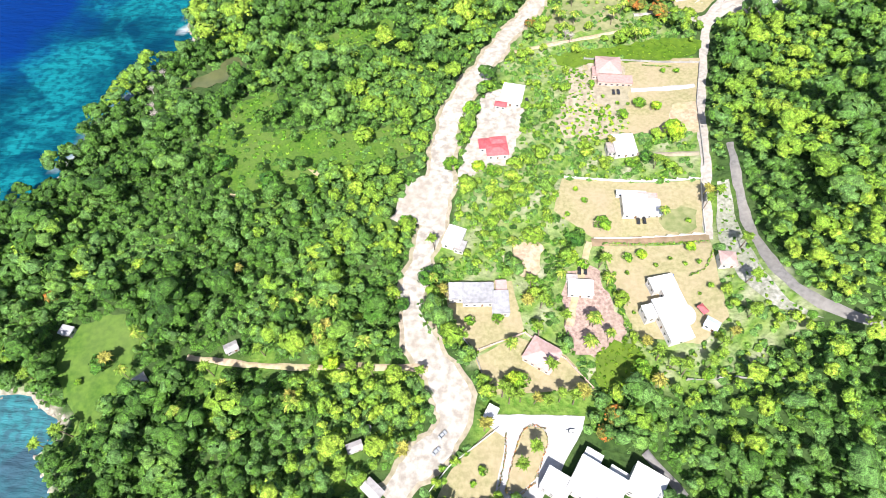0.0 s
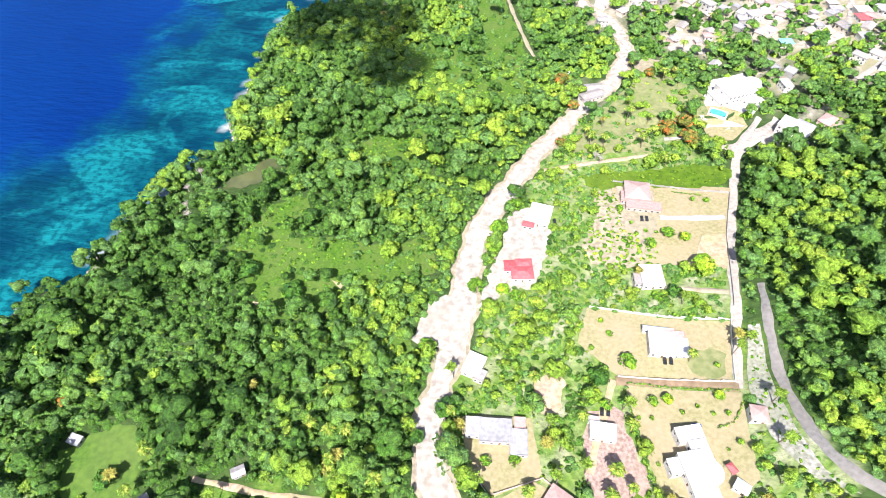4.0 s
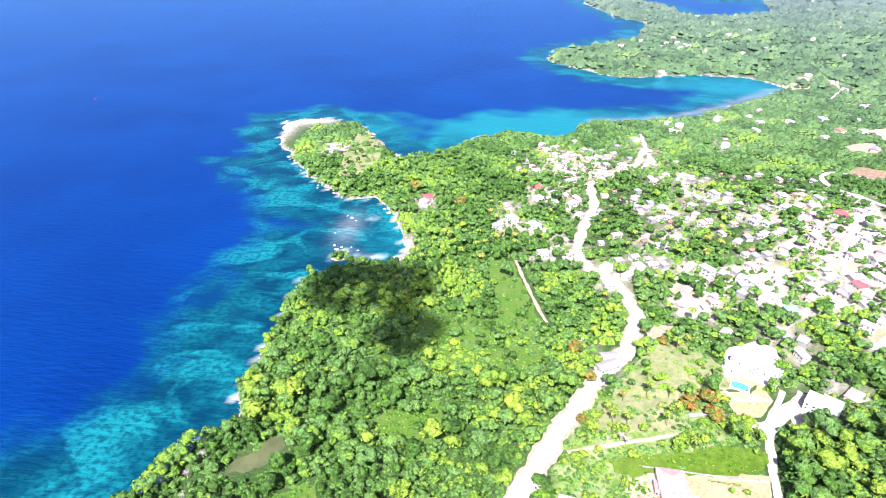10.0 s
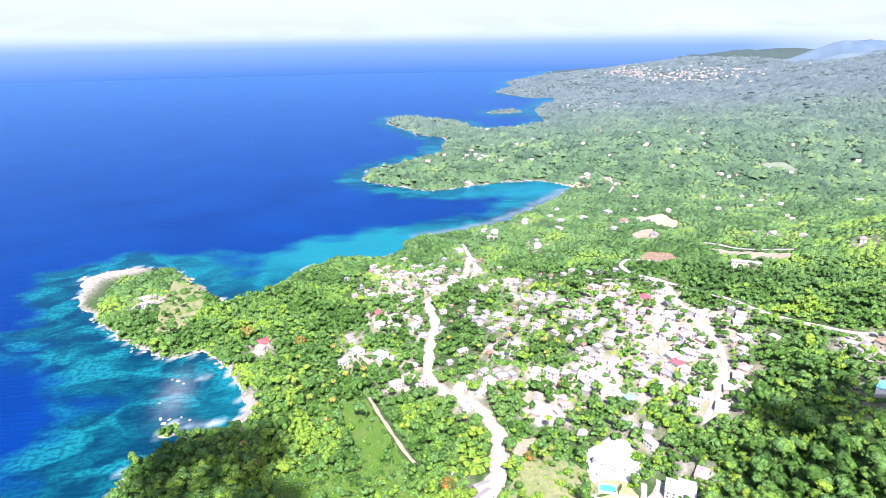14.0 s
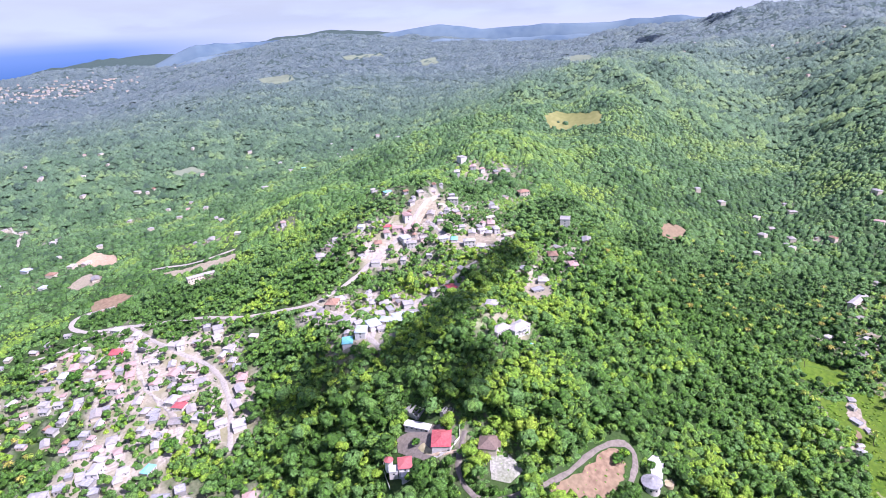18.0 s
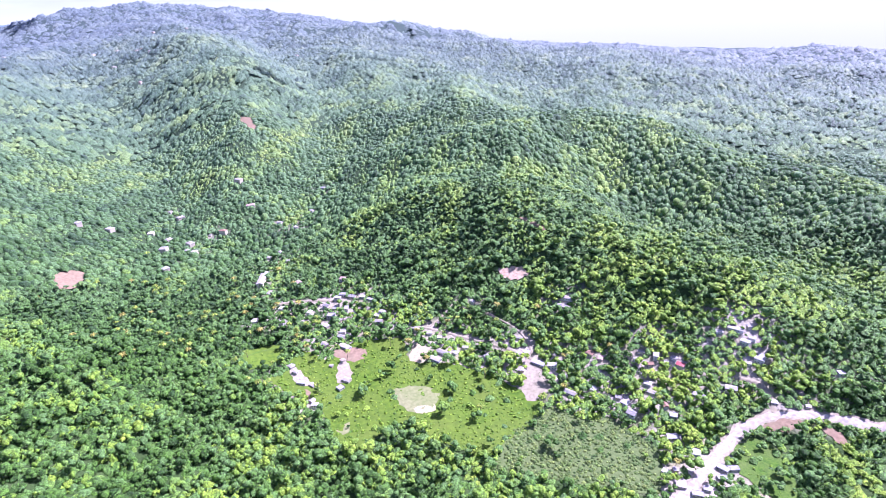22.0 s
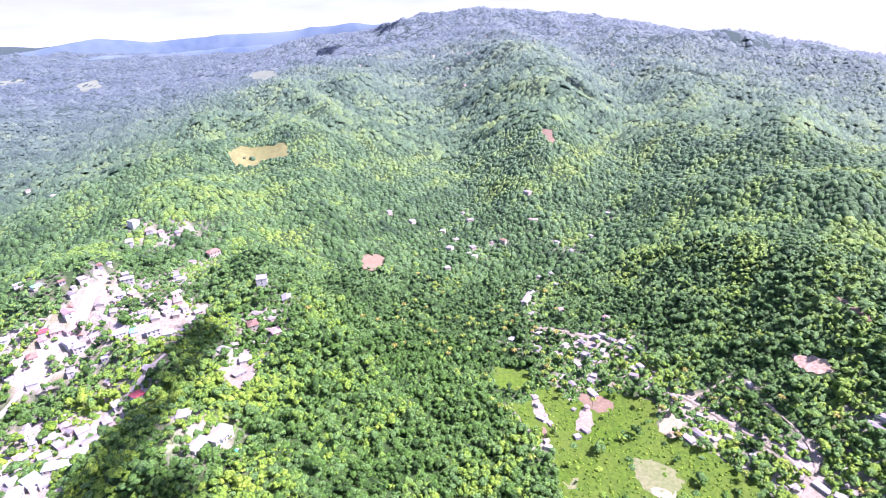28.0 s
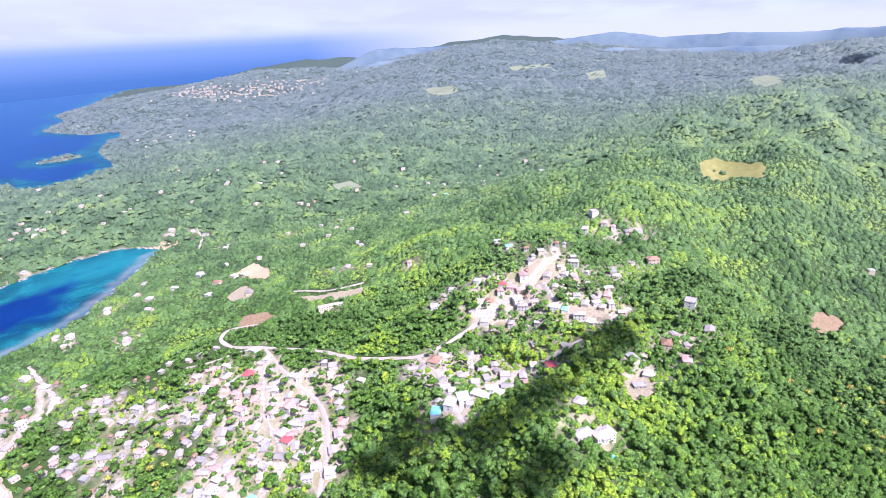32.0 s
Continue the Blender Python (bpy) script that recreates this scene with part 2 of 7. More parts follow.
ROOF_ZINC = surface("roof_zinc", (.3, .3, .305), (.46, .46, .465), .6, (.38, .3, .24), rough=.45, spec=.5, random_shade=.4)
ROOF_PINK = surface("roof_pink", (.37, .23, .205), (.48, .33, .3), .6, (.43, .33, .3), rough=.7, random_shade=.2)
ROOF_RED = surface("roof_red", (.4, .06, .075), (.5, .11, .12), .6, (.42, .17, .16), rough=.55, random_shade=.15)
ROOF_TEAL = surface("roof_teal", (.1, .42, .44), (.2, .56, .56), .6, (.3, .5, .5), rough=.5)
ROOF_RUST = surface("roof_rust", (.24, .13, .09), (.38, .24, .17), .7, (.3, .2, .15), rough=.8, random_shade=.3)
ROOF_BLUE = surface("roof_blue", (.3, .38, .5), (.44, .5, .6), .6, (.5, .52, .56), rough=.5)
ROOF_GREY = surface("roof_concrete", (.3, .3, .31), (.46, .46, .47), .5, (.22, .22, .23), rough=.85, random_shade=.25)
SHINGLE = surface("roof_shingle", (.13, .09, .075), (.22, .16, .13), .8, (.17, .13, .11), rough=.9)
DOOR = surface("door_wood", (.12, .07, .04), (.2, .12, .07), 1.5)
ROCK = surface("coast_rock", (.24, .21, .175), (.46, .41, .35), .4, (.2, .18, .15), rough=.95, relief=1)
CLOUD = surface("cloud_white", (.8, .8, .8), (.85, .85, .85), .01, relief=0)
RUBBER = surface("tyre_rubber", (.02, .02, .02), (.035, .035, .035), 5)

m, nodes, links, bsdf = material("window_glass")
bsdf.inputs["Base Color"].default_value = (.03, .04, .05, 1)
bsdf.inputs["Roughness"].default_value = .08
GLASS = m
m, nodes, links, bsdf = material("pool_water")
links.new(mixed(nodes, links, noisy(nodes, links, .8), (.05, .5, .62), (.1, .62, .72)), bsdf.inputs["Base Color"])
bsdf.inputs["Roughness"].default_value = .06
POOL = m


def paint(name, colour):
    m, nodes, links, bsdf = material(name)
    links.new(mixed(nodes, links, noisy(nodes, links, 2.0), tuple(c * .9 for c in colour), colour), bsdf.inputs["Base Color"])
    bsdf.inputs["Roughness"].default_value = .3
    bsdf.inputs["Coat Weight"].default_value = .5
    return m


# the sea: colour by the depth of the water and the reef and sand below it
m, nodes, links, bsdf = material("sea_water")
deepness = attribute(nodes, "deep")
here = nodes.new("ShaderNodeNewGeometry")
grooves = nodes.new("ShaderNodeMapping")  # spurs and grooves of the reef run out from the shore
grooves.inputs["Scale"].default_value = (.016, .022, 1)
grooves.inputs["Rotation"].default_value = (0, 0, -.6)
links.new(here.outputs["Position"], grooves.inputs[0])
veins = nodes.new("ShaderNodeTexNoise")
veins.inputs["Scale"].default_value, veins.inputs["Detail"].default_value, veins.inputs["Distortion"].default_value = 1.0, 9, .9
links.new(grooves.outputs[0], veins.inputs["Vector"])
ridge = nodes.new("ShaderNodeMapRange")
ridge.inputs[1].default_value, ridge.inputs[2].default_value = .5, .6
links.new(veins.outputs[0], ridge.inputs[0])
reef = noisy(nodes, links, .035, 9, .42, .58)
floor_ = mixed(nodes, links, reef, (.0, .03, .058), (.001, .07, .094))
floor_ = mixed(nodes, links, ridge.outputs[0], floor_, (.004, .145, .165))
fine = noisy(nodes, links, .22, 9, .46, .58)
floor_ = mixed(nodes, links, fine, floor_, mixed(nodes, links, .6, floor_, (.0, .026, .05)))
sandy = mixed(nodes, links, attribute(nodes, "sandy"), floor_, (.006, .16, .185))
fall = nodes.new("ShaderNodeValToRGB")
fall.color_ramp.elements[0].position, fall.color_ramp.elements[1].position = .36, .62
edge_ = nodes.new("ShaderNodeMath")
edge_.operation = "MULTIPLY_ADD"
edge_.inputs[1].default_value = .22
links.new(noisy(nodes, links, .017, 7, .3, .7), edge_.inputs[0])
less_ = nodes.new("ShaderNodeMath")
less_.inputs[1].default_value = -.11
links.new(deepness, less_.inputs[0]), links.new(less_.outputs[0], edge_.inputs[2])
links.new(edge_.outputs[0], fall.inputs[0])
blue = mixed(nodes, links, noisy(nodes, links, .006, 4), (.0002, .017, .112), (.0005, .026, .146))
water = mixed(nodes, links, fall.outputs[0], sandy, blue)
silty = mixed(nodes, links, attribute(nodes, "silt"), water, (.2, .22, .23))
surf = mixed(nodes, links, attribute(nodes, "surf"), silty, (.5, .52, .52))
wet = nodes.new("ShaderNodeBsdfDiffuse")
links.new(surf, wet.inputs["Color"])
shine = nodes.new("ShaderNodeBsdfGlossy")
shine.inputs["Roughness"].default_value = .3
shine.inputs["Color"].default_value = (.34, .66, 1, 1)
film_ = nodes.new("ShaderNodeMixShader")
slant = nodes.new("ShaderNodeFresnel")
slant.inputs["IOR"].default_value = 1.33
less = nodes.new("ShaderNodeMath")
less.operation = "MULTIPLY"
less.inputs[1].default_value = 1.0
links.new(slant.outputs[0], less.inputs[0]), links.new(less.outputs[0], film_.inputs[0])
links.new(wet.outputs[0], film_.inputs[1]), links.new(shine.outputs[0], film_.inputs[2])
nodes.remove(bsdf)
links.new(film_.outputs[0], nodes["Material Output"].inputs["Surface"])
waves = nodes.new("ShaderNodeTexNoise")
waves.inputs["Scale"].default_value, waves.inputs["Detail"].default_value = .12, 6
stretch = nodes.new("ShaderNodeMapping")
stretch.inputs["Scale"].default_value = (.55, 1.6, 1)
stretch.inputs["Rotation"].default_value = (0, 0, .5)
links.new(here.outputs["Position"], stretch.inputs[0])
links.new(stretch.outputs[0], waves.inputs["Vector"])
for skin in (wet, shine):
    bumped(nodes, links, skin, waves.outputs[0], .9, 2.6)
SEA = m

# the land: what grows or lies on it is told by the plan
m, nodes, links, bsdf = material("land_cover")
n1, n2 = noisy(nodes, links, .35, 5), noisy(nodes, links, .04, 4)
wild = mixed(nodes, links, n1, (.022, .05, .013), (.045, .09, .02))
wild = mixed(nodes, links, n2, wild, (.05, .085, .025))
# greyish haze painted into the far ground as well
wild = mixed(nodes, links, attribute(nodes, "far_haze"), wild, (.055, .085, .075))
wild = mixed(nodes, links, attribute(nodes, "tended"), wild, mixed(nodes, links, n1, (.075, .165, .02), (.16, .25, .045)))
bare = mixed(nodes, links, n1, (.36, .305, .26), (.54, .475, .425))
bare = mixed(nodes, links, n2, bare, (.27, .255, .15))
colour = mixed(nodes, links, attribute(nodes, "bare"), wild, bare)
stone = mixed(nodes, links, n1, (.2, .175, .14), (.46, .41, .35))
colour = mixed(nodes, links, attribute(nodes, "rocky"), colour, stone)
links.new(colour, bsdf.inputs["Base Color"])
bsdf.inputs["Roughness"].default_value, bsdf.inputs["Specular IOR Level"].default_value = .95, .15
bumped(nodes, links, bsdf, n1, .8, .6)
LAND = m

# blue of the distance haze is painted into the mountain colour
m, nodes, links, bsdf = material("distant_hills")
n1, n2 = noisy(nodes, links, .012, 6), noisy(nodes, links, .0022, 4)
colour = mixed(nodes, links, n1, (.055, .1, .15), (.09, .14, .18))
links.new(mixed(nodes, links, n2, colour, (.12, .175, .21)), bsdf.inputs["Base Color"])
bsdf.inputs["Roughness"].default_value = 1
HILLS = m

# glow for the added backdrop sheet that imitates bright haze
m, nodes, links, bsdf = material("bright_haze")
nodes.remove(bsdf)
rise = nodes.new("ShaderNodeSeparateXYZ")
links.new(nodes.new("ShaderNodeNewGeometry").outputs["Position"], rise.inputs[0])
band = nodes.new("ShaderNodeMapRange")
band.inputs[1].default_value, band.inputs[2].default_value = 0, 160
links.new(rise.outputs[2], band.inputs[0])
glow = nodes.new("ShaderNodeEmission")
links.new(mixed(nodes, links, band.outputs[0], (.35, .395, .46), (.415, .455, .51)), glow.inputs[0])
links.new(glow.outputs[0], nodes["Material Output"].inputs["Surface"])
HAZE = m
LEAF_FIELD = foliage("leaf_field", (.05, .12, .005), (.095, .185, .008), (.16, .25, .014), False)
LEAF_SCRUB = foliage("leaf_scrub", (.05, .1, .02), (.09, .15, .03), (.15, .205, .045), False)

# ---- plan: the coast, the ridges and the height of the land ----
COAST_WEST = [(-230, -4000), (-215, -1200), (-190, -350), (-150, -120), (-150, 0), (-167, 43), (-172, 50), (-179, 62), (-175, 67), (-180, 77),
              (-193, 84), (-208, 83), (-235, 88), (-262, 120), (-272, 165), (-259, 199), (-249, 205), (-230, 216), (-226, 242), (-228, 256),
              (-212, 282), (-206, 309), (-192, 323), (-183, 341), (-190, 362), (-189, 408), (-194, 455), (-191, 505), (-167, 524), (-161, 534),
              (-134, 545), (-108, 548), (-103, 575), (-109, 598), (-124, 644), (-154, 690), (-190, 686), (-248, 736)]
COAST_POINT = [(-328, 856), (-356, 951), (-299, 978), (-229, 951), (-184, 878), (-146, 815), (-101, 835), (-38, 913), (5, 938), (57, 920), (107, 938),
               (124, 992), (216, 1006), (300, 1035), (387, 1098), (490, 1190), (540, 1235), (530, 1268), (495, 1318), (410, 1328), (322, 1310),
               (234, 1295), (157, 1355), (94, 1438), (123, 1531), (218, 1598), (345, 1712), (421, 1942), (354, 2020), (281, 2320), (313, 2478)]
COAST_NORTH = [(432, 2442), (550, 2285), (565, 2111), (707, 2071), (872, 2180), (928, 2400), (960, 2540), (1091, 2748), (1256, 2920), (1096, 3060),
               (1043, 3360), (1290, 3700), (1309, 3970), (1604, 4240), (2147, 5081), (2908, 5626), (4300, 7000), (9000, 9000), (9000, -4000)]
COAST = np.array(COAST_WEST + COAST_POINT + COAST_NORTH, float)
ISLET = (815, 2500, 60)

# crest lines: x, y, height over the plain, reach on the left side of the line, reach on its right side
RIDGE_VILLAS = [(165, 80, 26, 50, 55), (205, 130, 46, 70, 70), (250, 190, 58, 90, 95), (390, 225, 78, 150, 140), (545, 210, 94, 190, 150),
                (660, 320, 100, 265, 210), (800, 410, 122, 370, 290), (1000, 420, 130, 400, 330), (1250, 320, 134, 460, 300), (1700, 250, 138, 560, 300), (2600, 60, 95, 700, 400)]
RIDGE_SPUR = [(395, 260, 60, 80, 80), (380, 360, 64, 75, 95), (440, 450, 50, 70, 120)]
RIDGE_SOUTH = [(130, -480, 42, 120, 200), (330, -430, 74, 130, 160), (490, -365, 82, 125, 170), (600, -420, 104, 170, 190), (706, -466, 124, 250, 240), (1000, -640, 98, 340, 320),
               (1600, -860, 128, 340, 400), (2600, -1100, 150, 500, 500)]
RIDGE_EAST = [(930, -180, 50, 110, 110), (1080, -220, 84, 130, 130), (1230, -275, 112, 160, 150), (1420, -325, 120, 190, 170), (1800, -380, 160, 260, 220),
              (2345, -420, 135, 380, 350), (3300, -500, 115, 700, 600), (5200, -700, 110, 900, 900)]
RIDGE_BACK = [(150, -1150, 14, 260, 260), (520, -1150, 22, 260, 300), (1000, -1100, 62, 320, 360), (1500, -1650, 60, 420, 450), (1900, -2000, 30, 500, 500)]
RIDGE_NORTH = [(900, 1500, 30, 300, 300), (1500, 1500, 60, 500, 500), (2300, 1900, 90, 700, 700), (3400, 2500, 120, 900, 900), (5200, 3400, 130, 1200, 1200)]
# the ridge across the valley mouth and the long skyline behind it: x, y, height over the sea, reach towards the left and right side
RIDGE_MID = [(860, -590, 132, 280, 220), (724, -638, 150, 250, 190), (567, -702, 138, 210, 170), (497, -711, 124, 170, 160), (383, -725, 113, 130, 160),
             (293, -727, 108, 130, 160), (217, -697, 100, 120, 150), (70, -638, 88, 110, 150), (-60, -600, 66, 110, 150)]
RIDGE_SKY = [(3600, 300, 250, 700, 700), (3400, -60, 262, 700, 700), (3410, -281, 318, 800, 700), (3358, -608, 332, 900, 600), (3216, -773, 312, 900, 600), (2879, -856, 270, 900, 600), (2532, -930, 236, 850, 550), (2346, -1099, 226, 850, 500),
             (2023, -1254, 166, 700, 450), (1643, -1414, 120, 600, 400), (1398, -1445, 110, 500, 400), (1077, -1444, 88, 420, 400), (925, -1422, 60, 300, 300)]
RIDGE_TOWN = [(1900, 3600, 60, 500, 500), (2600, 3900, 110, 500, 500), (3600, 4300, 120, 700, 700)]


def along(px, py, a, b):
    """Distance to the segment a-b, the share along it and the side."""
    ax, ay, bx, by = a[0], a[1], b[0], b[1]
    dx, dy = bx - ax, by - ay
    u = np.clip(((px - ax) * dx + (py - ay) * dy) / (dx * dx + dy * dy), 0, 1)
    return np.hypot(px - ax - u * dx, py - ay - u * dy), u, dx * (py - ay) - dy * (px - ax)


def inland(px, py):
    """Metres from the shore, minus at sea."""
    best = np.full(px.shape, 1e9)
    inside = np.zeros(px.shape, bool)
    for a, b in zip(COAST, np.roll(COAST, -1, 0)):
        best = np.minimum(best, along(px, py, a, b)[0])
        if a[1] != b[1]:
            inside ^= ((a[1] > py) != (b[1] > py)) & (px < (b[0] - a[0]) * (py - a[1]) / (b[1] - a[1]) + a[0])
    wobble = 2.5 * np.sin(px * .13 + 1.3 * np.sin(py * .11)) + 2.0 * np.sin(py * .17 + px * .05)
    shore = np.where(inside, best, -best) + wobble
    islet = ISLET[2] - np.hypot((px - ISLET[0]) * .8, (py - ISLET[1])) + wobble
    rock = 9 - np.hypot(px + 163, py - 553) + wobble * .8
    return np.maximum(np.maximum(shore, islet), rock)


def crest(px, py, line):
    top = np.zeros(px.shape)
    for a, b in zip(line, line[1:]):
        d, u, side = along(px, py, a, b)
        reach = np.where(side > 0, a[3] + (b[3] - a[3]) * u, a[4] + (b[4] - a[4]) * u)
        top = np.maximum(top, (a[2] + (b[2] - a[2]) * u) * np.exp(-(d / reach) ** 2))
    return top


def folds(px, py):
    """Spurs and gullies of the hills, from -1 to 1."""
    a = np.sin(px / 71 + 1.7 * np.sin(py / 93 + .6)) * np.sin(py / 63 - 1.3 * np.sin(px / 117))
    b = np.sin(px / 31 + 2.1 * np.sin(py / 37)) * np.sin(py / 29 + 1.1 * np.sin(px / 41 + 2))
    return .8 * a + .2 * b * np.clip(1.4 - np.hypot(px - 100, py - 200) / 1200, 0, 1)


def land(px, py):
    """Height of the ground over the sea."""
    px, py = np.asarray(px, float), np.asarray(py, float)
    shore = inland(px, py)
    hills = sum(crest(px, py, r) ** 3 for r in (RIDGE_VILLAS, RIDGE_SPUR, RIDGE_SOUTH, RIDGE_EAST, RIDGE_BACK, RIDGE_NORTH, RIDGE_TOWN)) ** (1 / 3)
    fade = np.clip(shore / 200, 0, 1)
    plain = np.clip(shore * .7, -9, 3.2) + 9 * (1 - np.exp(-np.maximum(shore, 0) / 220))
    plain = plain + 26 * np.clip((-py - 1250) / 500, 0, 1) * np.clip((3250 - np.hypot(px, py - 80)) / 350, 0, 1) * fade * (1 + folds(px * .45, py * .45))
    plain = plain + 150 * np.clip((shore - 900) / 2200, 0, 1) * np.clip((py + 1000) / 500, 0, 1)
    low_ = plain + hills * fade * (1 + (.2 + .02 * np.clip((np.hypot(px - 150, py - 300) - 550) / 300, 0, 1) - .08 * np.clip((np.hypot(px - 150, py - 300) - 1300) / 900, 0, 1)) * folds(px, py)) + fade * 1.2 * folds(px * 2.7, py * 2.7)
    tops = np.maximum(crest(px, py, RIDGE_MID) * (1 + .09 * folds(px, py)), crest(px, py, RIDGE_SKY) * (1 + .07 * folds(px * .8, py * .8) + .035 * folds(px * 2.1, py * 2.1))) * fade
    far_ = np.clip((np.hypot(px - 10, py - 85) - 900) / 500, 0, 1) * fade
    high_ = (np.maximum(low_, 1) ** 6 + np.maximum(tops, 1) ** 6) ** (1 / 6)
    return np.where(shore > 1, np.maximum(low_, high_ * np.minimum(1, fade * 20)), low_) + far_ * (9 * folds(px * .75 + 900, py * .75) + 5 * folds(px * 1.7, py * 1.7 + 400))

# roads and lanes: x, y, width
MAIN_A = [(-26, 44, 11), (-18, 53, 12), (-8, 64, 13), (4, 76, 12), (0, 90, 17), (-9, 103, 15), (-18, 117, 12), (-21, 134, 11), (-19, 149, 12),
    (-14, 170, 11), (-9, 188, 12), (-9, 206, 15), (-7, 232, 13), (-4, 258, 13), (8, 287, 14), (23, 316, 11), (37, 342, 10), (57, 373, 10)]
MAIN_B = [(24, 322, 9), (62, 380, 10), (93, 420, 10), (108, 463, 9), (102, 511, 8), (77, 535, 7), (70, 573, 7), (84, 626, 7), (101, 671, 7),
    (102, 730, 7), (142, 776, 7), (174, 802, 6), (195, 869, 4)]
MAIN_S = [(170, -197, 9.4), (174, -234, 8.6), (178, -267, 7.9), (180, -296, 7.9), (172, -327, 7.2), (146, -352, 7.2), (104, -378, 7.2), (66, -397, 7.2),
    (50, -417, 7.9), (28, -449, 7.2)]
LANE_E = [(190, 362, 6), (168, 346, 6), (155, 299, 5), (143, 256, 5), (136, 217, 5), (132, 192, 4), (127, 165, 4)]
LANE_E2 = [(150, 226, 3.5), (147, 205, 4), (146, 183, 4.5), (145.5, 163, 4.5), (147, 143, 4.5), (152, 127, 4.5), (161, 117, 4.5), (172, 109, 4.5), (186, 103, 4.5), (204, 99, 4)]
LANE_W = [(-125, 105, 3), (-100, 102, 3), (-74, 100, 3), (-47, 101, 3), (-26, 100, 4), (-11, 100, 4)]
LANE_N = [(10, 549, 3.2), (20, 502, 3.2), (28, 470, 3.2), (35, 448, 3)]
LANE_P = [(122, 357, 4), (138, 360, 4), (154, 353, 5), (164, 345, 6), (183, 360, 6), (203, 381, 5)]
LANE_V1 = [(427, 735, 6), (396, 765, 6), (376, 751, 6), (375, 713, 6), (391, 679, 6), (409, 631, 5), (423, 522, 5), (448, 455, 5), (490, 439, 5),
    (539, 425, 6), (575, 412, 6), (606, 407, 6), (650, 400, 6), (670, 394, 4)]
LANE_V2 = [(392, 668, 5), (370, 604, 5), (360, 564, 5), (357, 527, 5), (340, 491, 5), (313, 458, 5), (281, 431, 5), (266, 421, 5)]
LANE_V3 = [(373, 641, 4), (328, 588, 4), (308, 553, 4), (292, 513, 4), (280, 486, 4), (263, 470, 4), (246, 469, 5)]
LANE_V4 = [(204, 935, 5), (199, 879, 6), (196, 827, 6), (180, 790, 6), (161, 784, 6)]
LANE_R1 = [(448, 455, 5), (435, 417, 4), (393, 369, 5), (370, 341, 5), (363, 329, 4)]
LANE_R2 = [(373, 343, 6), (422, 353, 6), (464, 347, 5), (484, 332, 4), (505, 311, 4), (534, 300, 3)]
LANE_R3 = [(611, 390, 5), (575, 352, 5), (563, 314, 5), (574, 287, 5), (622, 283, 4)]
LANE_S1 = [(470, -234, 2.2), (467, -219, 2.2), (462, -201, 2.2), (461, -190, 2.2)]
LANE_S2 = [(626, -86, 4), (609, -111, 4), (596, -124, 4), (570, -143, 3)]
LANE_S3 = [(170, -331, 5), (178, -344, 5), (193, -350, 4), (207, -341, 3)]
LANE_S4 = [(538, -5, 3), (549, -32, 3), (544, -51, 3)]
LANE_H = [(297, 229, 4), (282, 228, 3.5), (264, 223, 3.5), (251, 212, 3.5), (247, 201, 3.5), (257, 186, 3.5), (275, 169, 3.5), (298, 155, 3.5), (322, 144, 3.5), (337, 131, 4.5), (344, 121, 5), (337, 115, 4), (317, 116, 3.5), (295, 121, 3.5)]
LANE_H2 = [(280, 229, 3), (276, 238, 3), (277, 250, 4), (284, 258, 6)]
LANE_V5 = [(315, 727, 4), (343, 707, 4), (370, 698, 4), (390, 678, 4)]
LANE_B1 = [(651, 1290, 4), (620, 1208, 5), (578, 1151, 4)]
LANE_B2 = [(513, 761, 4), (537, 684, 4), (559, 653, 4)]
LANE_D1 = [(108, 281, 4), (127, 281, 4), (146, 282, 4)]
LANE_D2 = [(101, 228, 3), (116, 225, 3), (134, 222, 3)]
LANE_D3 = [(71, 169, 5), (100, 169, 5), (127, 166, 5)]
LANE_D4 = [(70, 169, 4), (62, 146, 4), (55, 122, 4)]
LANE_VR = [(81, 64, 4), (86, 59, 4), (90, 52, 4), (94, 46, 4)]
LANE_P3 = [(38, 320, 3), (66, 328, 3), (84, 332, 3), (110, 339, 3)]
LANE_P2 = [(164, 342, 5), (181, 366, 5), (191, 381, 4)]
LANE_S6 = [(447, -241, 2.2), (419, -247, 2.2), (388, -252, 2.2), (362, -245, 2.4), (354, -238, 2.4)]
LANE_S5 = [(474, -174, 3), (465, -186, 3), (431, -203, 3), (400, -220, 3), (365, -233, 3), (352, -234, 4)]

# gardens, yards, clearings and fields: outlines
P_GREENSQ = [(107, 187), (127, 186), (125, 171), (105, 173)]
P_BARE1 = [(-127, 201), (-120, 203), (-115, 199), (-120, 195), (-125, 196)]
P_BARE2 = [(-84, 218), (-78, 219), (-73, 212), (-80, 210)]
P_BARE3 = [(-137, 283), (-131, 285), (-127, 279), (-133, 278)]
P_YARDPINK = [(84, 307), (108, 312), (107, 281), (100, 252), (91, 267), (77, 283)]
P_DRY = [(75, 375), (110, 424), (133, 433), (157, 407), (151, 369), (123, 377), (117, 363), (74, 354)]
P_GREEN = [(62, 316), (107, 325), (143, 332), (164, 328), (156, 311), (69, 305)]
F_SOIL4 = [(142, -253), (123, -271), (109, -267), (130, -256)]
F_SOIL3 = [(138, -342), (130, -352), (118, -345), (122, -335), (131, -337)]
F_DIRT4 = [(394, -46), (399, -58), (396, -64), (386, -53), (383, -43)]
F_DIRT3 = [(454, -164), (433, -172), (418, -150), (433, -145)]
F_DIRT2 = [(374, -112), (371, -123), (368, -134), (360, -129), (363, -116), (367, -108)]
P_FAR1 = [(2201, 1905), (2260, 1781), (2190, 1691), (2049, 1715)]
P_FAR2 = [(2933, 1434), (3101, 1406), (2884, 1281), (2740, 1310)]
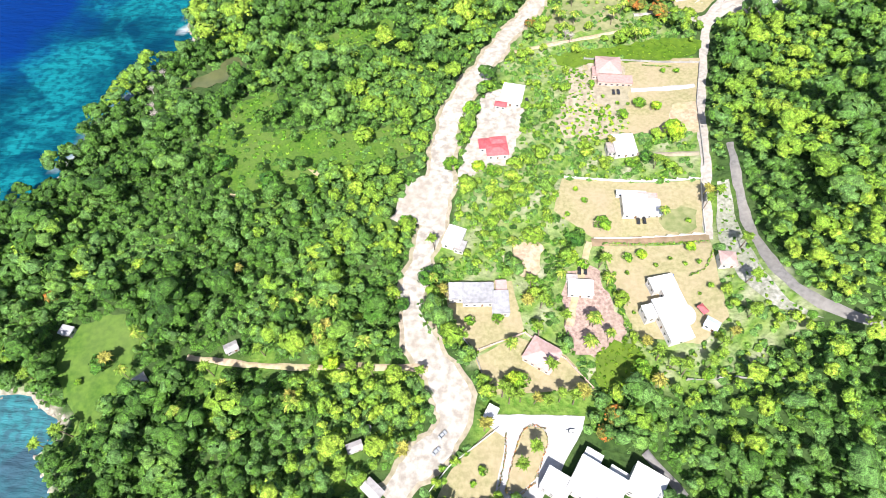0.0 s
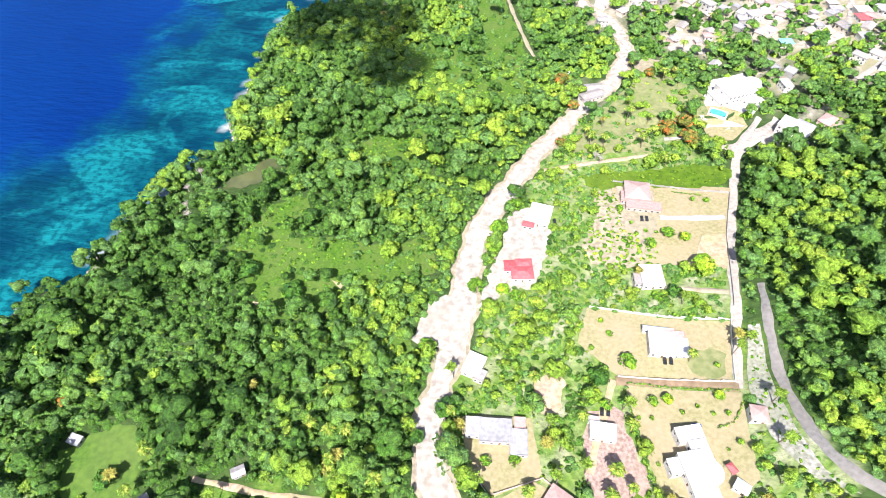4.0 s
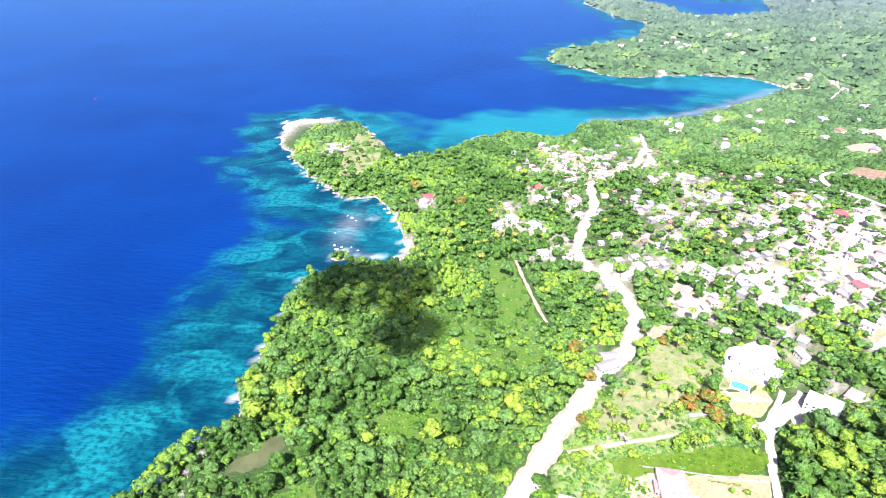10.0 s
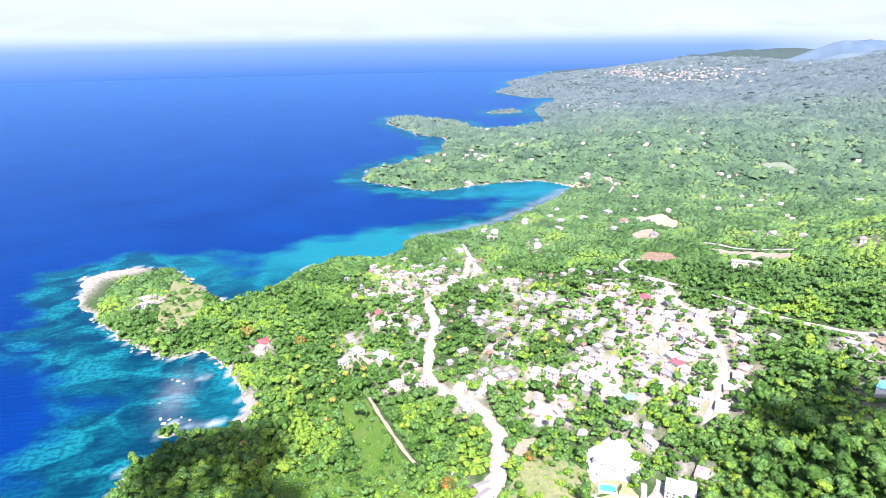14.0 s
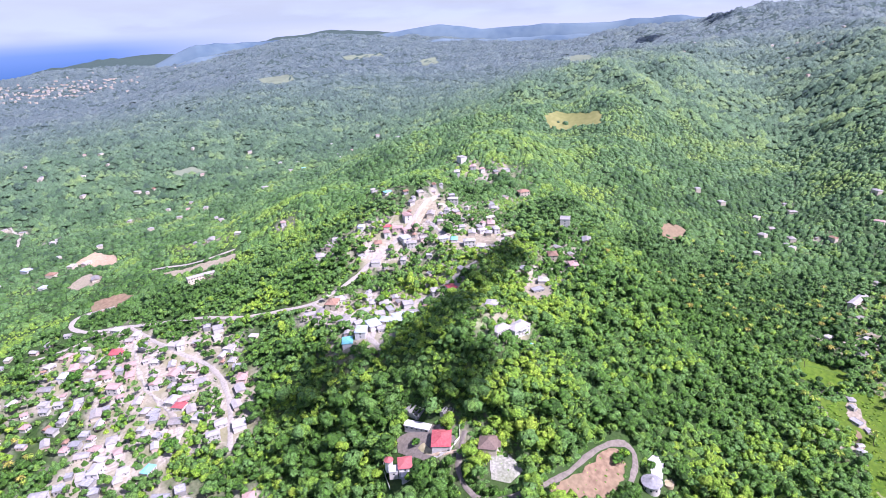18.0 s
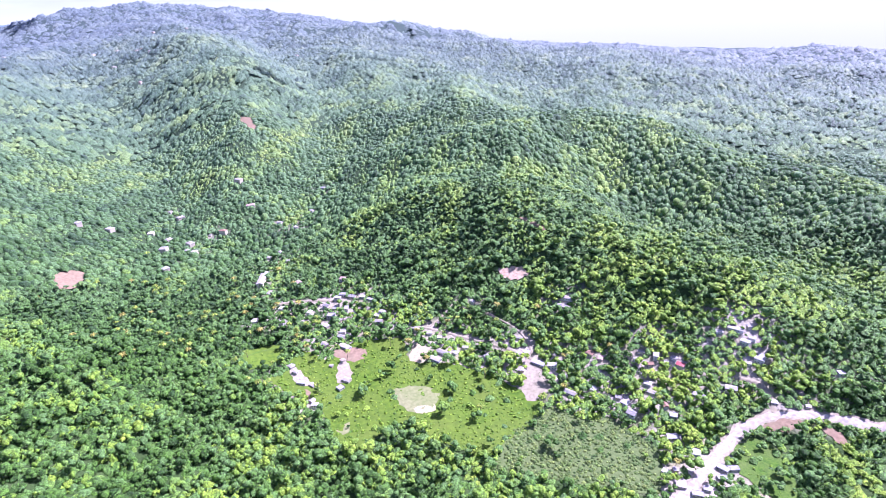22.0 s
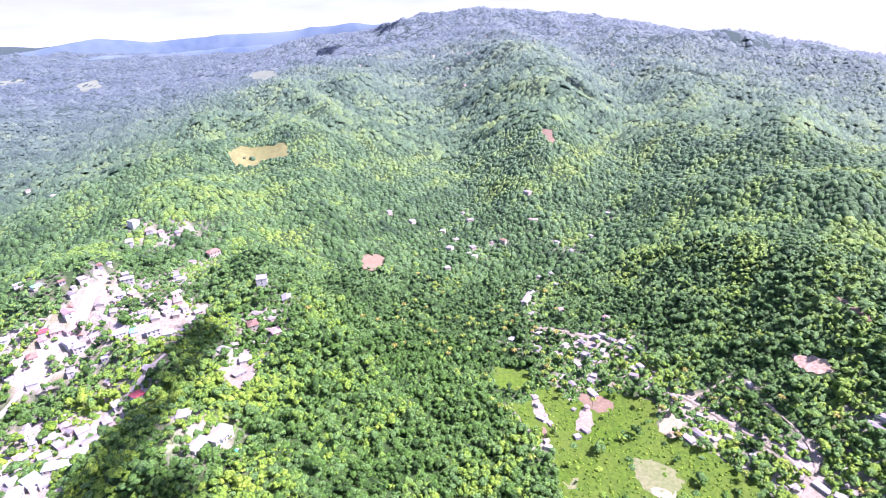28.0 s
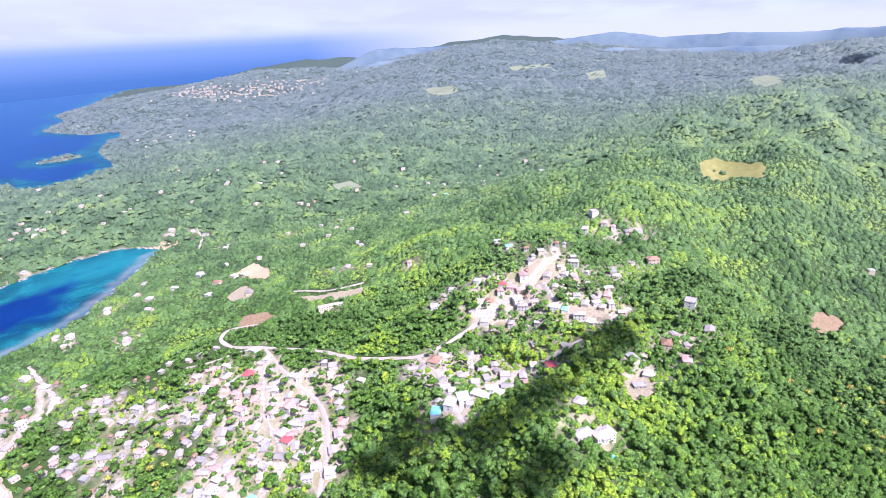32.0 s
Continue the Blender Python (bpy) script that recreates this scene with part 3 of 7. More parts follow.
P_FAR3 = [(2786, 633), (2641, 495), (2232, 406), (2326, 509)]
P_FAR4 = [(1004, 1224), (1054, 1209), (1043, 1151), (990, 1184)]
P_FAR5 = [(2855, 1846), (3118, 1747), (3024, 1661), (2768, 1756)]
P_PENINS = [(-222, 906), (-208, 944), (-174, 883), (-171, 786), (-182, 739), (-215, 738), (-224, 821)]
P_CLEAR11 = [(-75, 459), (-42, 479), (-2, 473), (22, 446), (28, 401), (-5, 398), (-45, 396), (-80, 416)]
P_SLOPE1 = [(537, 952), (580, 963), (572, 901), (540, 864), (524, 916)]
P_SLOPE2 = [(464, 873), (504, 885), (501, 840), (471, 820), (458, 848)]
P_SLOPE3 = [(536, 1262), (563, 1263), (595, 1255), (583, 1225), (536, 1211)]
P_SLOPE4 = [(503, 735), (532, 679), (550, 643), (539, 633), (518, 664), (497, 715)]
P_TOP = [(626, 419), (655, 403), (641, 381), (613, 388), (596, 401)]
P_TOP2 = [(568, 348), (592, 328), (600, 298), (580, 288), (555, 331)]
P_RIDGE = [(508, 253), (517, 220), (487, 207), (460, 218), (488, 235)]
P_PINK = [(84, 315), (156, 309), (146, 274), (137, 239), (97, 244), (86, 262), (76, 280)]
P_ROCKERY = [(70, 302), (82, 306), (87, 293), (85, 274), (97, 264), (103, 254), (99, 242), (81, 242), (62, 242), (61, 261), (69, 279)]
P_SOILPINK = [(130, 266), (144, 267), (138, 239), (121, 244)]
P_CARPORT = [(60, 212), (132, 203), (125, 169), (72, 172), (53, 189)]
P_LAWN = [(75, 167), (127, 163), (126, 146), (125, 122), (112, 110), (85, 116)]
P_DIRT = [(56, 151), (72, 156), (83, 115), (67, 104), (52, 110)]
P_SQUARE = [(10, 105), (30, 116), (52, 108), (63, 91), (18, 88)]
P_MEADOW = [(62, 95), (64, 103), (68, 110), (76, 114), (82, 117), (86, 110), (89, 103), (95, 95), (86, 90), (77, 88), (68, 90)]
P_STONYARD = [(281, 206), (288, 194), (281, 183), (268, 188), (265, 200)]
P_ROUNDYARD = [(338, 108), (346, 104), (344, 97), (330, 97), (324, 103)]
P_GREY = [(-5, 145), (29, 146), (34, 118), (12, 108), (0, 120)]
P_RUINS = [(30, 169), (47, 169), (44, 149), (30, 147)]
P_GARDEN1 = [(17, 73), (23, 70), (22, 63), (18, 45), (-6, 45), (0, 56)]
P_PAVED = [(17, 79), (58, 79), (56, 73), (50, 64), (45, 55), (37, 45), (17, 45), (22, 63), (23, 69), (15, 75)]
P_ISLAND = [(34, 74), (39, 73), (41, 68), (38, 61), (34, 52), (28, 47), (22, 48), (24, 54), (28, 67), (30, 72)]
P_SOUTHLAWN = [(-193, 111), (-185, 117), (-166, 130), (-152, 123), (-152, 108), (-149, 89), (-157, 72), (-167, 75), (-178, 86)]
P_CLEAR1 = [(-153, 238), (-134, 278), (-117, 287), (-103, 269), (-121, 248), (-80, 251), (-52, 246), (-33, 260), (-25, 228), (-50, 215), (-76, 220),
    (-86, 197), (-110, 189), (-125, 201), (-136, 222)]
P_CLEAR2 = [(-95, 330), (-66, 355), (-38, 341), (-41, 330), (-71, 324)]
P_CLEAR5 = [(-44, 187), (-32, 184), (-34, 173), (-41, 169)]
P_CLEAR6 = [(-91, 338), (-70, 355), (-37, 360), (-27, 337), (-56, 315), (-80, 319)]
P_CLEAR7 = [(-74, 449), (-53, 466), (-32, 444), (-40, 426), (-63, 429)]
P_CLEAR8 = [(-18, 405), (8, 427), (33, 416), (23, 396), (-5, 391)]
P_CLEAR9 = [(58, 349), (65, 370), (73, 352), (116, 361), (112, 343), (60, 334)]
P_CLEAR10 = [(-38, 548), (6, 549), (23, 478), (26, 441), (8, 440), (-15, 502)]
P_QUARRY = [(138, 200), (143, 200), (142, 180), (141.5, 162), (143, 141), (148, 124), (157, 114), (143, 122), (133, 140), (131, 165)]
P_LOTRED = [(-1, 206), (8, 241), (19, 285), (40, 287), (43, 274), (32, 218), (18, 222), (8, 206)]
P_LOTW = [(-35, 184), (-27, 207), (-14, 219), (-4, 188), (-16, 180)]
P_VILLAN = [(166, 424), (191, 432), (202, 424), (198, 396), (186, 382), (176, 386), (166, 391), (155, 390), (152, 378), (158, 374), (172, 376), (180, 372), (170, 366), (152, 370), (148, 384), (156, 402)]
P_COURT = [(290, 280), (298, 267), (302, 250), (291, 233), (277, 238), (272, 254), (279, 274)]
P_POOLAWN = [(149, 376), (155, 390), (166, 392), (180, 384), (181, 372), (168, 356), (153, 356)]
P_LOTA = [(111, 452), (140, 449), (139, 433), (110, 430)]
P_LOTB = [(142, 482), (158, 489), (172, 475), (165, 456), (140, 459)]
P_WHITE2 = [(192, 371), (206, 382), (217, 356), (209, 346), (179, 346)]
F_TAN = [(1139, 362), (1188, 348), (1179, 299), (1160, 256), (1123, 248), (1129, 296), (1104, 326), (1100, 342)]
F_BRIGHT = [(511, -53), (521, -74), (483, -82), (498, -102), (492, -129), (465, -158), (431, -146), (391, -183), (359, -195), (330, -203), (305, -205),
    (292, -176), (294, -145), (289, -128), (330, -105), (361, -106), (372, -81), (356, -55), (376, -38), (414, -45), (441, -45), (464, -31),
    (497, -22), (496, -41)]
F_CANE = [(300, -164), (299, -206), (265, -218), (257, -232), (212, -239), (190, -215), (183, -200), (231, -160), (281, -120), (290, -141)]
F_CANE2 = [(91, -378), (50, -399), (21, -434), (7, -343), (57, -302), (85, -330), (95, -349)]
F_GRASSY = [(173, -280), (169, -302), (155, -303), (136, -291), (116, -274), (108, -286), (79, -285), (123, -250), (132, -262), (158, -260)]
F_PATCH = [(406, -110), (398, -134), (375, -145), (362, -125), (369, -107), (383, -103)]
F_YARD = [(357, -232), (347, -241), (322, -224), (313, -226), (311, -212), (316, -195), (332, -201), (338, -213)]
F_SOIL2 = [(169, -311), (166, -326), (156, -339), (148, -339), (150, -323)]
F_SCAR = [(1186, -244), (1166, -261), (1091, -249), (1094, -238)]
F_SCAR2 = [(503, -347), (489, -354), (448, -354), (456, -348)]
F_QUARRY2 = [(465, -286), (447, -309), (429, -306), (443, -286)]
F_SOILHILL = [(800, 121), (819, 101), (805, 85), (772, 98), (766, 121)]
F_HAIRPIN = [(274, 164), (290, 155), (303, 149), (323, 139), (335, 128), (332, 121), (317, 121), (298, 127), (283, 138), (272, 156)]
F_PITCH = [(413, 762), (432, 778), (456, 755), (454, 726), (430, 727), (408, 741)]
F_GRN = [(558, -21), (552, -55), (526, -55), (515, -40), (515, -11)]
F_SOILV1 = [(497, -92), (499, -109), (478, -121), (466, -119), (465, -107), (487, -90)]
F_SOILV2 = [(502, -48), (498, -56), (468, -55), (457, -53), (468, -45), (487, -44)]
F_SOILV3 = [(462, -47), (457, -52), (441, -45), (446, -41)]
F_SOILV4 = [(482, -94), (482, -101), (459, -96), (442, -83), (446, -74), (461, -79)]

# houses: x, y, kind
H_NORTH = [(58, 853, 'w'), (66, 834, 'w'), (78, 801, 'w'), (39, 769, 'w'), (38, 715, 'r'), (70, 786, 'w'), (76, 763, 'w'), (80, 731, 'w'),
    (98, 782, 'w'), (114, 816, 'w'), (134, 850, 'w'), (148, 839, 'w'), (150, 787, 'w'), (127, 757, 'w'), (189, 901, 'w'), (197, 853, 'w'),
    (194, 807, 'w'), (199, 755, 'w'), (219, 754, 'w'), (224, 810, 'w'), (58, 700, 'w'), (7, 629, 'u'), (75, 666, 'w'), (81, 645, 'w'), (59, 589, 'w'),
    (61, 556, 'p'), (36, 558, 'w'), (94, 534, 'w'), (123, 538, 'w'), (91, 504, 'w')]
H_MID = [(208, 704, 'w'), (234, 736, 'w'), (237, 694, 'w'), (181, 647, 'w'), (173, 664, 'w'), (236, 664, 'w'), (204, 620, 'p'), (170, 596, 'w'),
    (152, 579, 'w'), (143, 597, 'p'), (280, 657, 'w'), (264, 638, 'w'), (299, 655, 'u'), (314, 659, 'p'), (340, 676, 'w'), (318, 640, 'w'),
    (314, 615, 'p'), (330, 600, 'p'), (319, 587, 'p'), (298, 584, 'p'), (268, 573, 'w'), (292, 548, 'w'), (246, 528, 'w'), (226, 538, 'w')]
H_EAST = [(283, 519, 'g'), (314, 548, 'p'), (317, 531, 'w'), (296, 501, 'r'), (294, 485, 'w'), (209, 515, 'w'), (215, 508, 'w'), (156, 498, 'w'),
    (176, 490, 'w'), (145, 477, 'w'), (164, 473, 'w'), (223, 489, 'w'), (231, 471, 't'), (211, 439, 'g'), (169, 537, 'w'), (181, 528, 'w'),
    (215, 413, 'w'), (234, 376, 'p'), (77, 408, 'w'), (382, 678, 'w'), (365, 638, 'w')]
H_FAR = [(318, 907, 'w'), (430, 1076, 'w'), (400, 997, 'w'), (489, 937, 'b'), (-92, 665, 'p'), (-236, 824, 'w'), (-243, 815, 'w'), (325, 1331, 'w'),
    (587, 1277, 'w'), (632, 1215, 'w'), (617, 1101, 'w'), (1081, 2381, 'w'), (620, 1698, 'w')]
H_BAY = [(374, 637, 'w'), (341, 576, 'w'), (367, 567, 'w'), (377, 554, 'w'), (390, 540, 'w'), (378, 513, 'w'), (401, 547, 'w'), (329, 539, 'p'),
    (323, 561, 'w'), (317, 515, 'w'), (328, 506, 'w'), (304, 504, 'p'), (301, 514, 'w'), (278, 513, 'g'), (310, 448, 'w'), (328, 459, 'w'),
    (342, 468, 'p'), (290, 429, 'w'), (288, 472, 'w'), (279, 486, 'w'), (288, 447, 'w'), (274, 443, 'w')]
H_SLOPE = [(499, 661, 'L'), (601, 734, 'w'), (487, 843, 'w'), (535, 923, 'w'), (454, 906, 'u'), (501, 1013, 'w'), (379, 955, 'w'), (395, 1034, 'w'),
    (339, 1012, 'w'), (313, 888, 'w'), (270, 972, 'w'), (715, 1039, 'w'), (606, 1098, 'w'), (421, 1598, 'w'), (873, 848, 'w'), (1019, 891, 'w'),
    (1016, 856, 't'), (1336, 986, 'w'), (1389, 872, 'p'), (815, 983, 'w'), (602, 1299, 'w'), (627, 1260, 'w'), (627, 1703, 'w'), (595, 1503, 'w'),
    (1294, 2395, 'w'), (1601, 3003, 'w'), (893, 1380, 'w'), (1124, 831, 'w')]
H_RIDGE = [(428, 446, 'w'), (469, 400, 'w'), (434, 367, 'w'), (405, 333, 'u'), (386, 339, 'w'), (413, 326, 'u'), (446, 336, 'w'), (366, 363, 't'),
    (379, 371, 'w'), (456, 387, 'w'), (463, 360, 'w'), (468, 332, 'w'), (517, 348, 'w'), (515, 310, 'w'), (486, 311, 'r'), (414, 246, 'w'),
    (537, 389, 'w'), (530, 421, 'w'), (460, 429, 'w'), (525, 493, 'w'), (565, 495, 'w'), (548, 496, 'w'), (580, 466, 'u'), (536, 444, 'w'),
    (558, 432, 'b'), (573, 403, 'u'), (565, 391, 'w')]
H_TOP = [(588, 420, 'p'), (589, 407, 'p'), (600, 401, 'p'), (605, 414, 'p'), (576, 429, 'p'), (664, 403, 'w'), (622, 389, 'w'), (661, 374, 'w'),
    (633, 371, 'w'), (603, 341, 'w'), (593, 325, 'w'), (601, 315, 'w'), (623, 311, 'p'), (604, 299, 'w'), (598, 284, 'w'), (571, 339, 't'),
    (566, 319, 'w'), (565, 305, 'w'), (568, 351, 'u'), (721, 321, 'w'), (675, 323, 'w'), (741, 301, 'b'), (787, 375, 'p'), (784, 353, 'w'),
    (791, 340, 'w'), (664, 490, 'w'), (647, 461, 't'), (609, 607, 'p')]
H_VAL1 = [(578, -148, 'w'), (567, -155, 'w'), (557, -163, 'w'), (546, -167, 'g'), (514, -164, 'w'), (515, -158, 'w'), (577, -141, 'w'),
    (597, -93, 'w'), (580, -73, 'w'), (541, -108, 'w'), (519, -117, 'w'), (513, -112, 'w'), (495, -107, 'l'), (513, -92, 'w'), (477, -82, 'w'),
    (448, -84, 'w'), (442, -74, 'w'), (462, -55, 'w'), (441, -45, 'w'), (433, -44, 'w'), (501, -50, 'w'), (489, -49, 'w'), (471, -48, 'g'),
    (465, -176, 'w'), (452, -184, 'w'), (439, -188, 'w'), (409, -198, 'w'), (418, -177, 'l'), (410, -186, 'w'), (416, -165, 'l'), (387, -208, 'w'),
    (366, -230, 'w'), (361, -237, 'w'), (348, -218, 'w'), (343, -235, 'l'), (380, -245, 'w'), (331, -241, 'w'), (298, -230, 'l'), (453, -243, 'w')]
H_VAL2 = [(287, -247, 'w'), (315, -240, 'w'), (265, -255, 'w'), (282, -307, 'w'), (269, -311, 'w'), (279, -297, 'w'), (257, -321, 'w'),
    (249, -319, 'r'), (265, -289, 'w'), (256, -283, 'w'), (258, -312, 'w'), (248, -278, 'w'), (315, -275, 'b'), (305, -278, 'p'), (218, -304, 'l'),
    (257, -254, 'w'), (210, -253, 'w'), (194, -222, 'w'), (190, -229, 'w'), (179, -220, 'w'), (189, -253, 'w'), (168, -256, 'g'), (163, -262, 'g'),
    (164, -248, 'g'), (167, -222, 'g'), (165, -231, 'w'), (175, -340, 'w'), (155, -354, 'w'), (152, -399, 'w'), (233, -376, 'l'), (242, -365, 'w'),
    (220, -370, 'w'), (218, -378, 'w'), (203, -371, 'w'), (208, -358, 'w'), (203, -365, 'w'), (226, -386, 'w')]
H_NEAR17 = [(287, 243, 'R'), (288, 209, 'B')]
H_SPECIAL = [(399, 218, 'V'), (388, 230, 'v'), (576, 226, 'b'), (557, 200, 'p'), (622, 197, 'w'), (657, 228, 'T'), (809, 415, 'T'), (495, 224, 'g')]
H_SCHOOL = [(691, -92, 'L'), (380, -313, 'l'), (376, -303, 'l')]
H_MORE = [(742, -121, 'w'), (741, -137, 'w'), (712, -136, 'w'), (607, -51, 'w'), (864, -78, 'w'), (837, -38, 'w'), (823, -170, 'w'), (783, -179, 'w'),
    (811, -218, 'w'), (871, -267, 'w'), (986, -52, 'w'), (577, -105, 'w'), (561, -94, 'w'), (539, -124, 'w'), (552, -139, 'w'), (565, -131, 'g'),
    (505, -154, 'w'), (657, -87, 'w'), (610, -85, 'w'), (789, 390, 'p'), (753, 402, 'w'), (683, 331, 'g'), (588, 434, 'r')]
H_MORE2 = [(360, 613, 'g'), (366, 577, 'w'), (496, 1004, 'u'), (441, 990, 'w'), (344, 1023, 'w'), (307, 873, 'p'), (427, 1581, 'l'), (644, 1759, 'w'),
    (578, 1995, 'w'), (258, 993, 'w'), (254, 950, 'w'), (327, 688, 'p'), (343, 634, 'r'), (327, 656, 'w'), (310, 692, 'w'), (604, 685, 'w'),
    (591, 757, 'w'), (447, 430, 'b'), (427, 434, 'l'), (417, 398, 'w'), (406, 383, 'w'), (440, 387, 'w')]
H_MORE3 = [(-243, 841, 'l'), (-224, 831, 'w'), (-170, 908, 'w'), (-92, 682, 'r'), (71, 860, 'p'), (78, 819, 'w'), (86, 760, 'w'), (2, 664, 'w'),
    (30, 614, 'u'), (38, 685, 'w'), (-8, 614, 'w')]
H_MORE4 = [(376, 354, 'u'), (389, 349, 'u'), (409, 346, 'u'), (431, 345, 'u'), (461, 349, 'w'), (448, 363, 'g'), (403, 373, 'w'), (459, 325, 'p'),
    (482, 328, 'w'), (470, 368, 'w'), (458, 375, 'w'), (597, 226, 'w'), (584, 208, 'w'), (518, 224, 'w'), (533, 245, 'w')]

ROADS = [(MAIN_A, DUST, "broad dusty white marl coast road"), (MAIN_B, DUST, "pale dusty road winding through the village"), (MAIN_S, DUST, "pale unpaved road round the valley mouth"),
         (LANE_E, LANE, "narrow pale worn lane along the garden wall"), (LANE_E2, ASPHALT, "curving grey asphalt lane climbing the wooded hill"),
         (LANE_W, SOIL_PINK, "dirt track between trees to the shore"), (LANE_N, YARD, "pale worn dirt lane across the clearing"), (LANE_P, DUST, "pale lane to the white villa"),
         (LANE_V1, LANE, "pale lane looping up the village slope"), (LANE_V2, LANE, "pale village lane between small houses"), (LANE_V3, DUST, "pale village lane between small houses"),
         (LANE_V4, DUST, "dusty village street near the bay"), (LANE_R1, LANE, "narrow hill lane past the teal roof"), (LANE_R2, LANE, "narrow hill lane along the ridge"),
         (LANE_R3, DUST, "pale lane among hilltop houses"), (LANE_S1, YARD, "pale dirt lane among valley houses"), (LANE_S2, YARD, "pale dirt lane among valley houses"),
         (LANE_S3, YARD, "pale dirt lane up from the valley road"), (LANE_S4, MEADOW, "grassy track beside the valley field"), (LANE_H, TRACK, "worn grey-brown hairpin lane on the hillside"),
         (LANE_V5, LANE, "pale village lane between small houses"), (LANE_B1, DUST, "pale lane down to the bay"), (LANE_B2, LANE, "pale lane below the school"),
         (LANE_VR, ASPHALT, "grey asphalt lane behind the large villa"), (LANE_D1, PAVING, "pale concrete drive of the pink house"), (LANE_D2, YARD, "narrow dusty drive to the flat-roofed house"), (LANE_D3, SOIL_RED, "red-brown paved drive between garden walls"),
         (LANE_D4, SOIL_PINK, "pinkish dirt drive beside the lawn"), (LANE_S5, YARD, "pale dirt lane among valley houses"), (LANE_S6, YARD, "pale dirt track up the valley side"), (LANE_P2, LANE, "pale drive of the pool villa"), (LANE_P3, SOIL_PINK, "narrow dirt lane across the dry meadow"),
         (LANE_H2, SOIL_PINK, "dirt drive past the red-roofed house")]
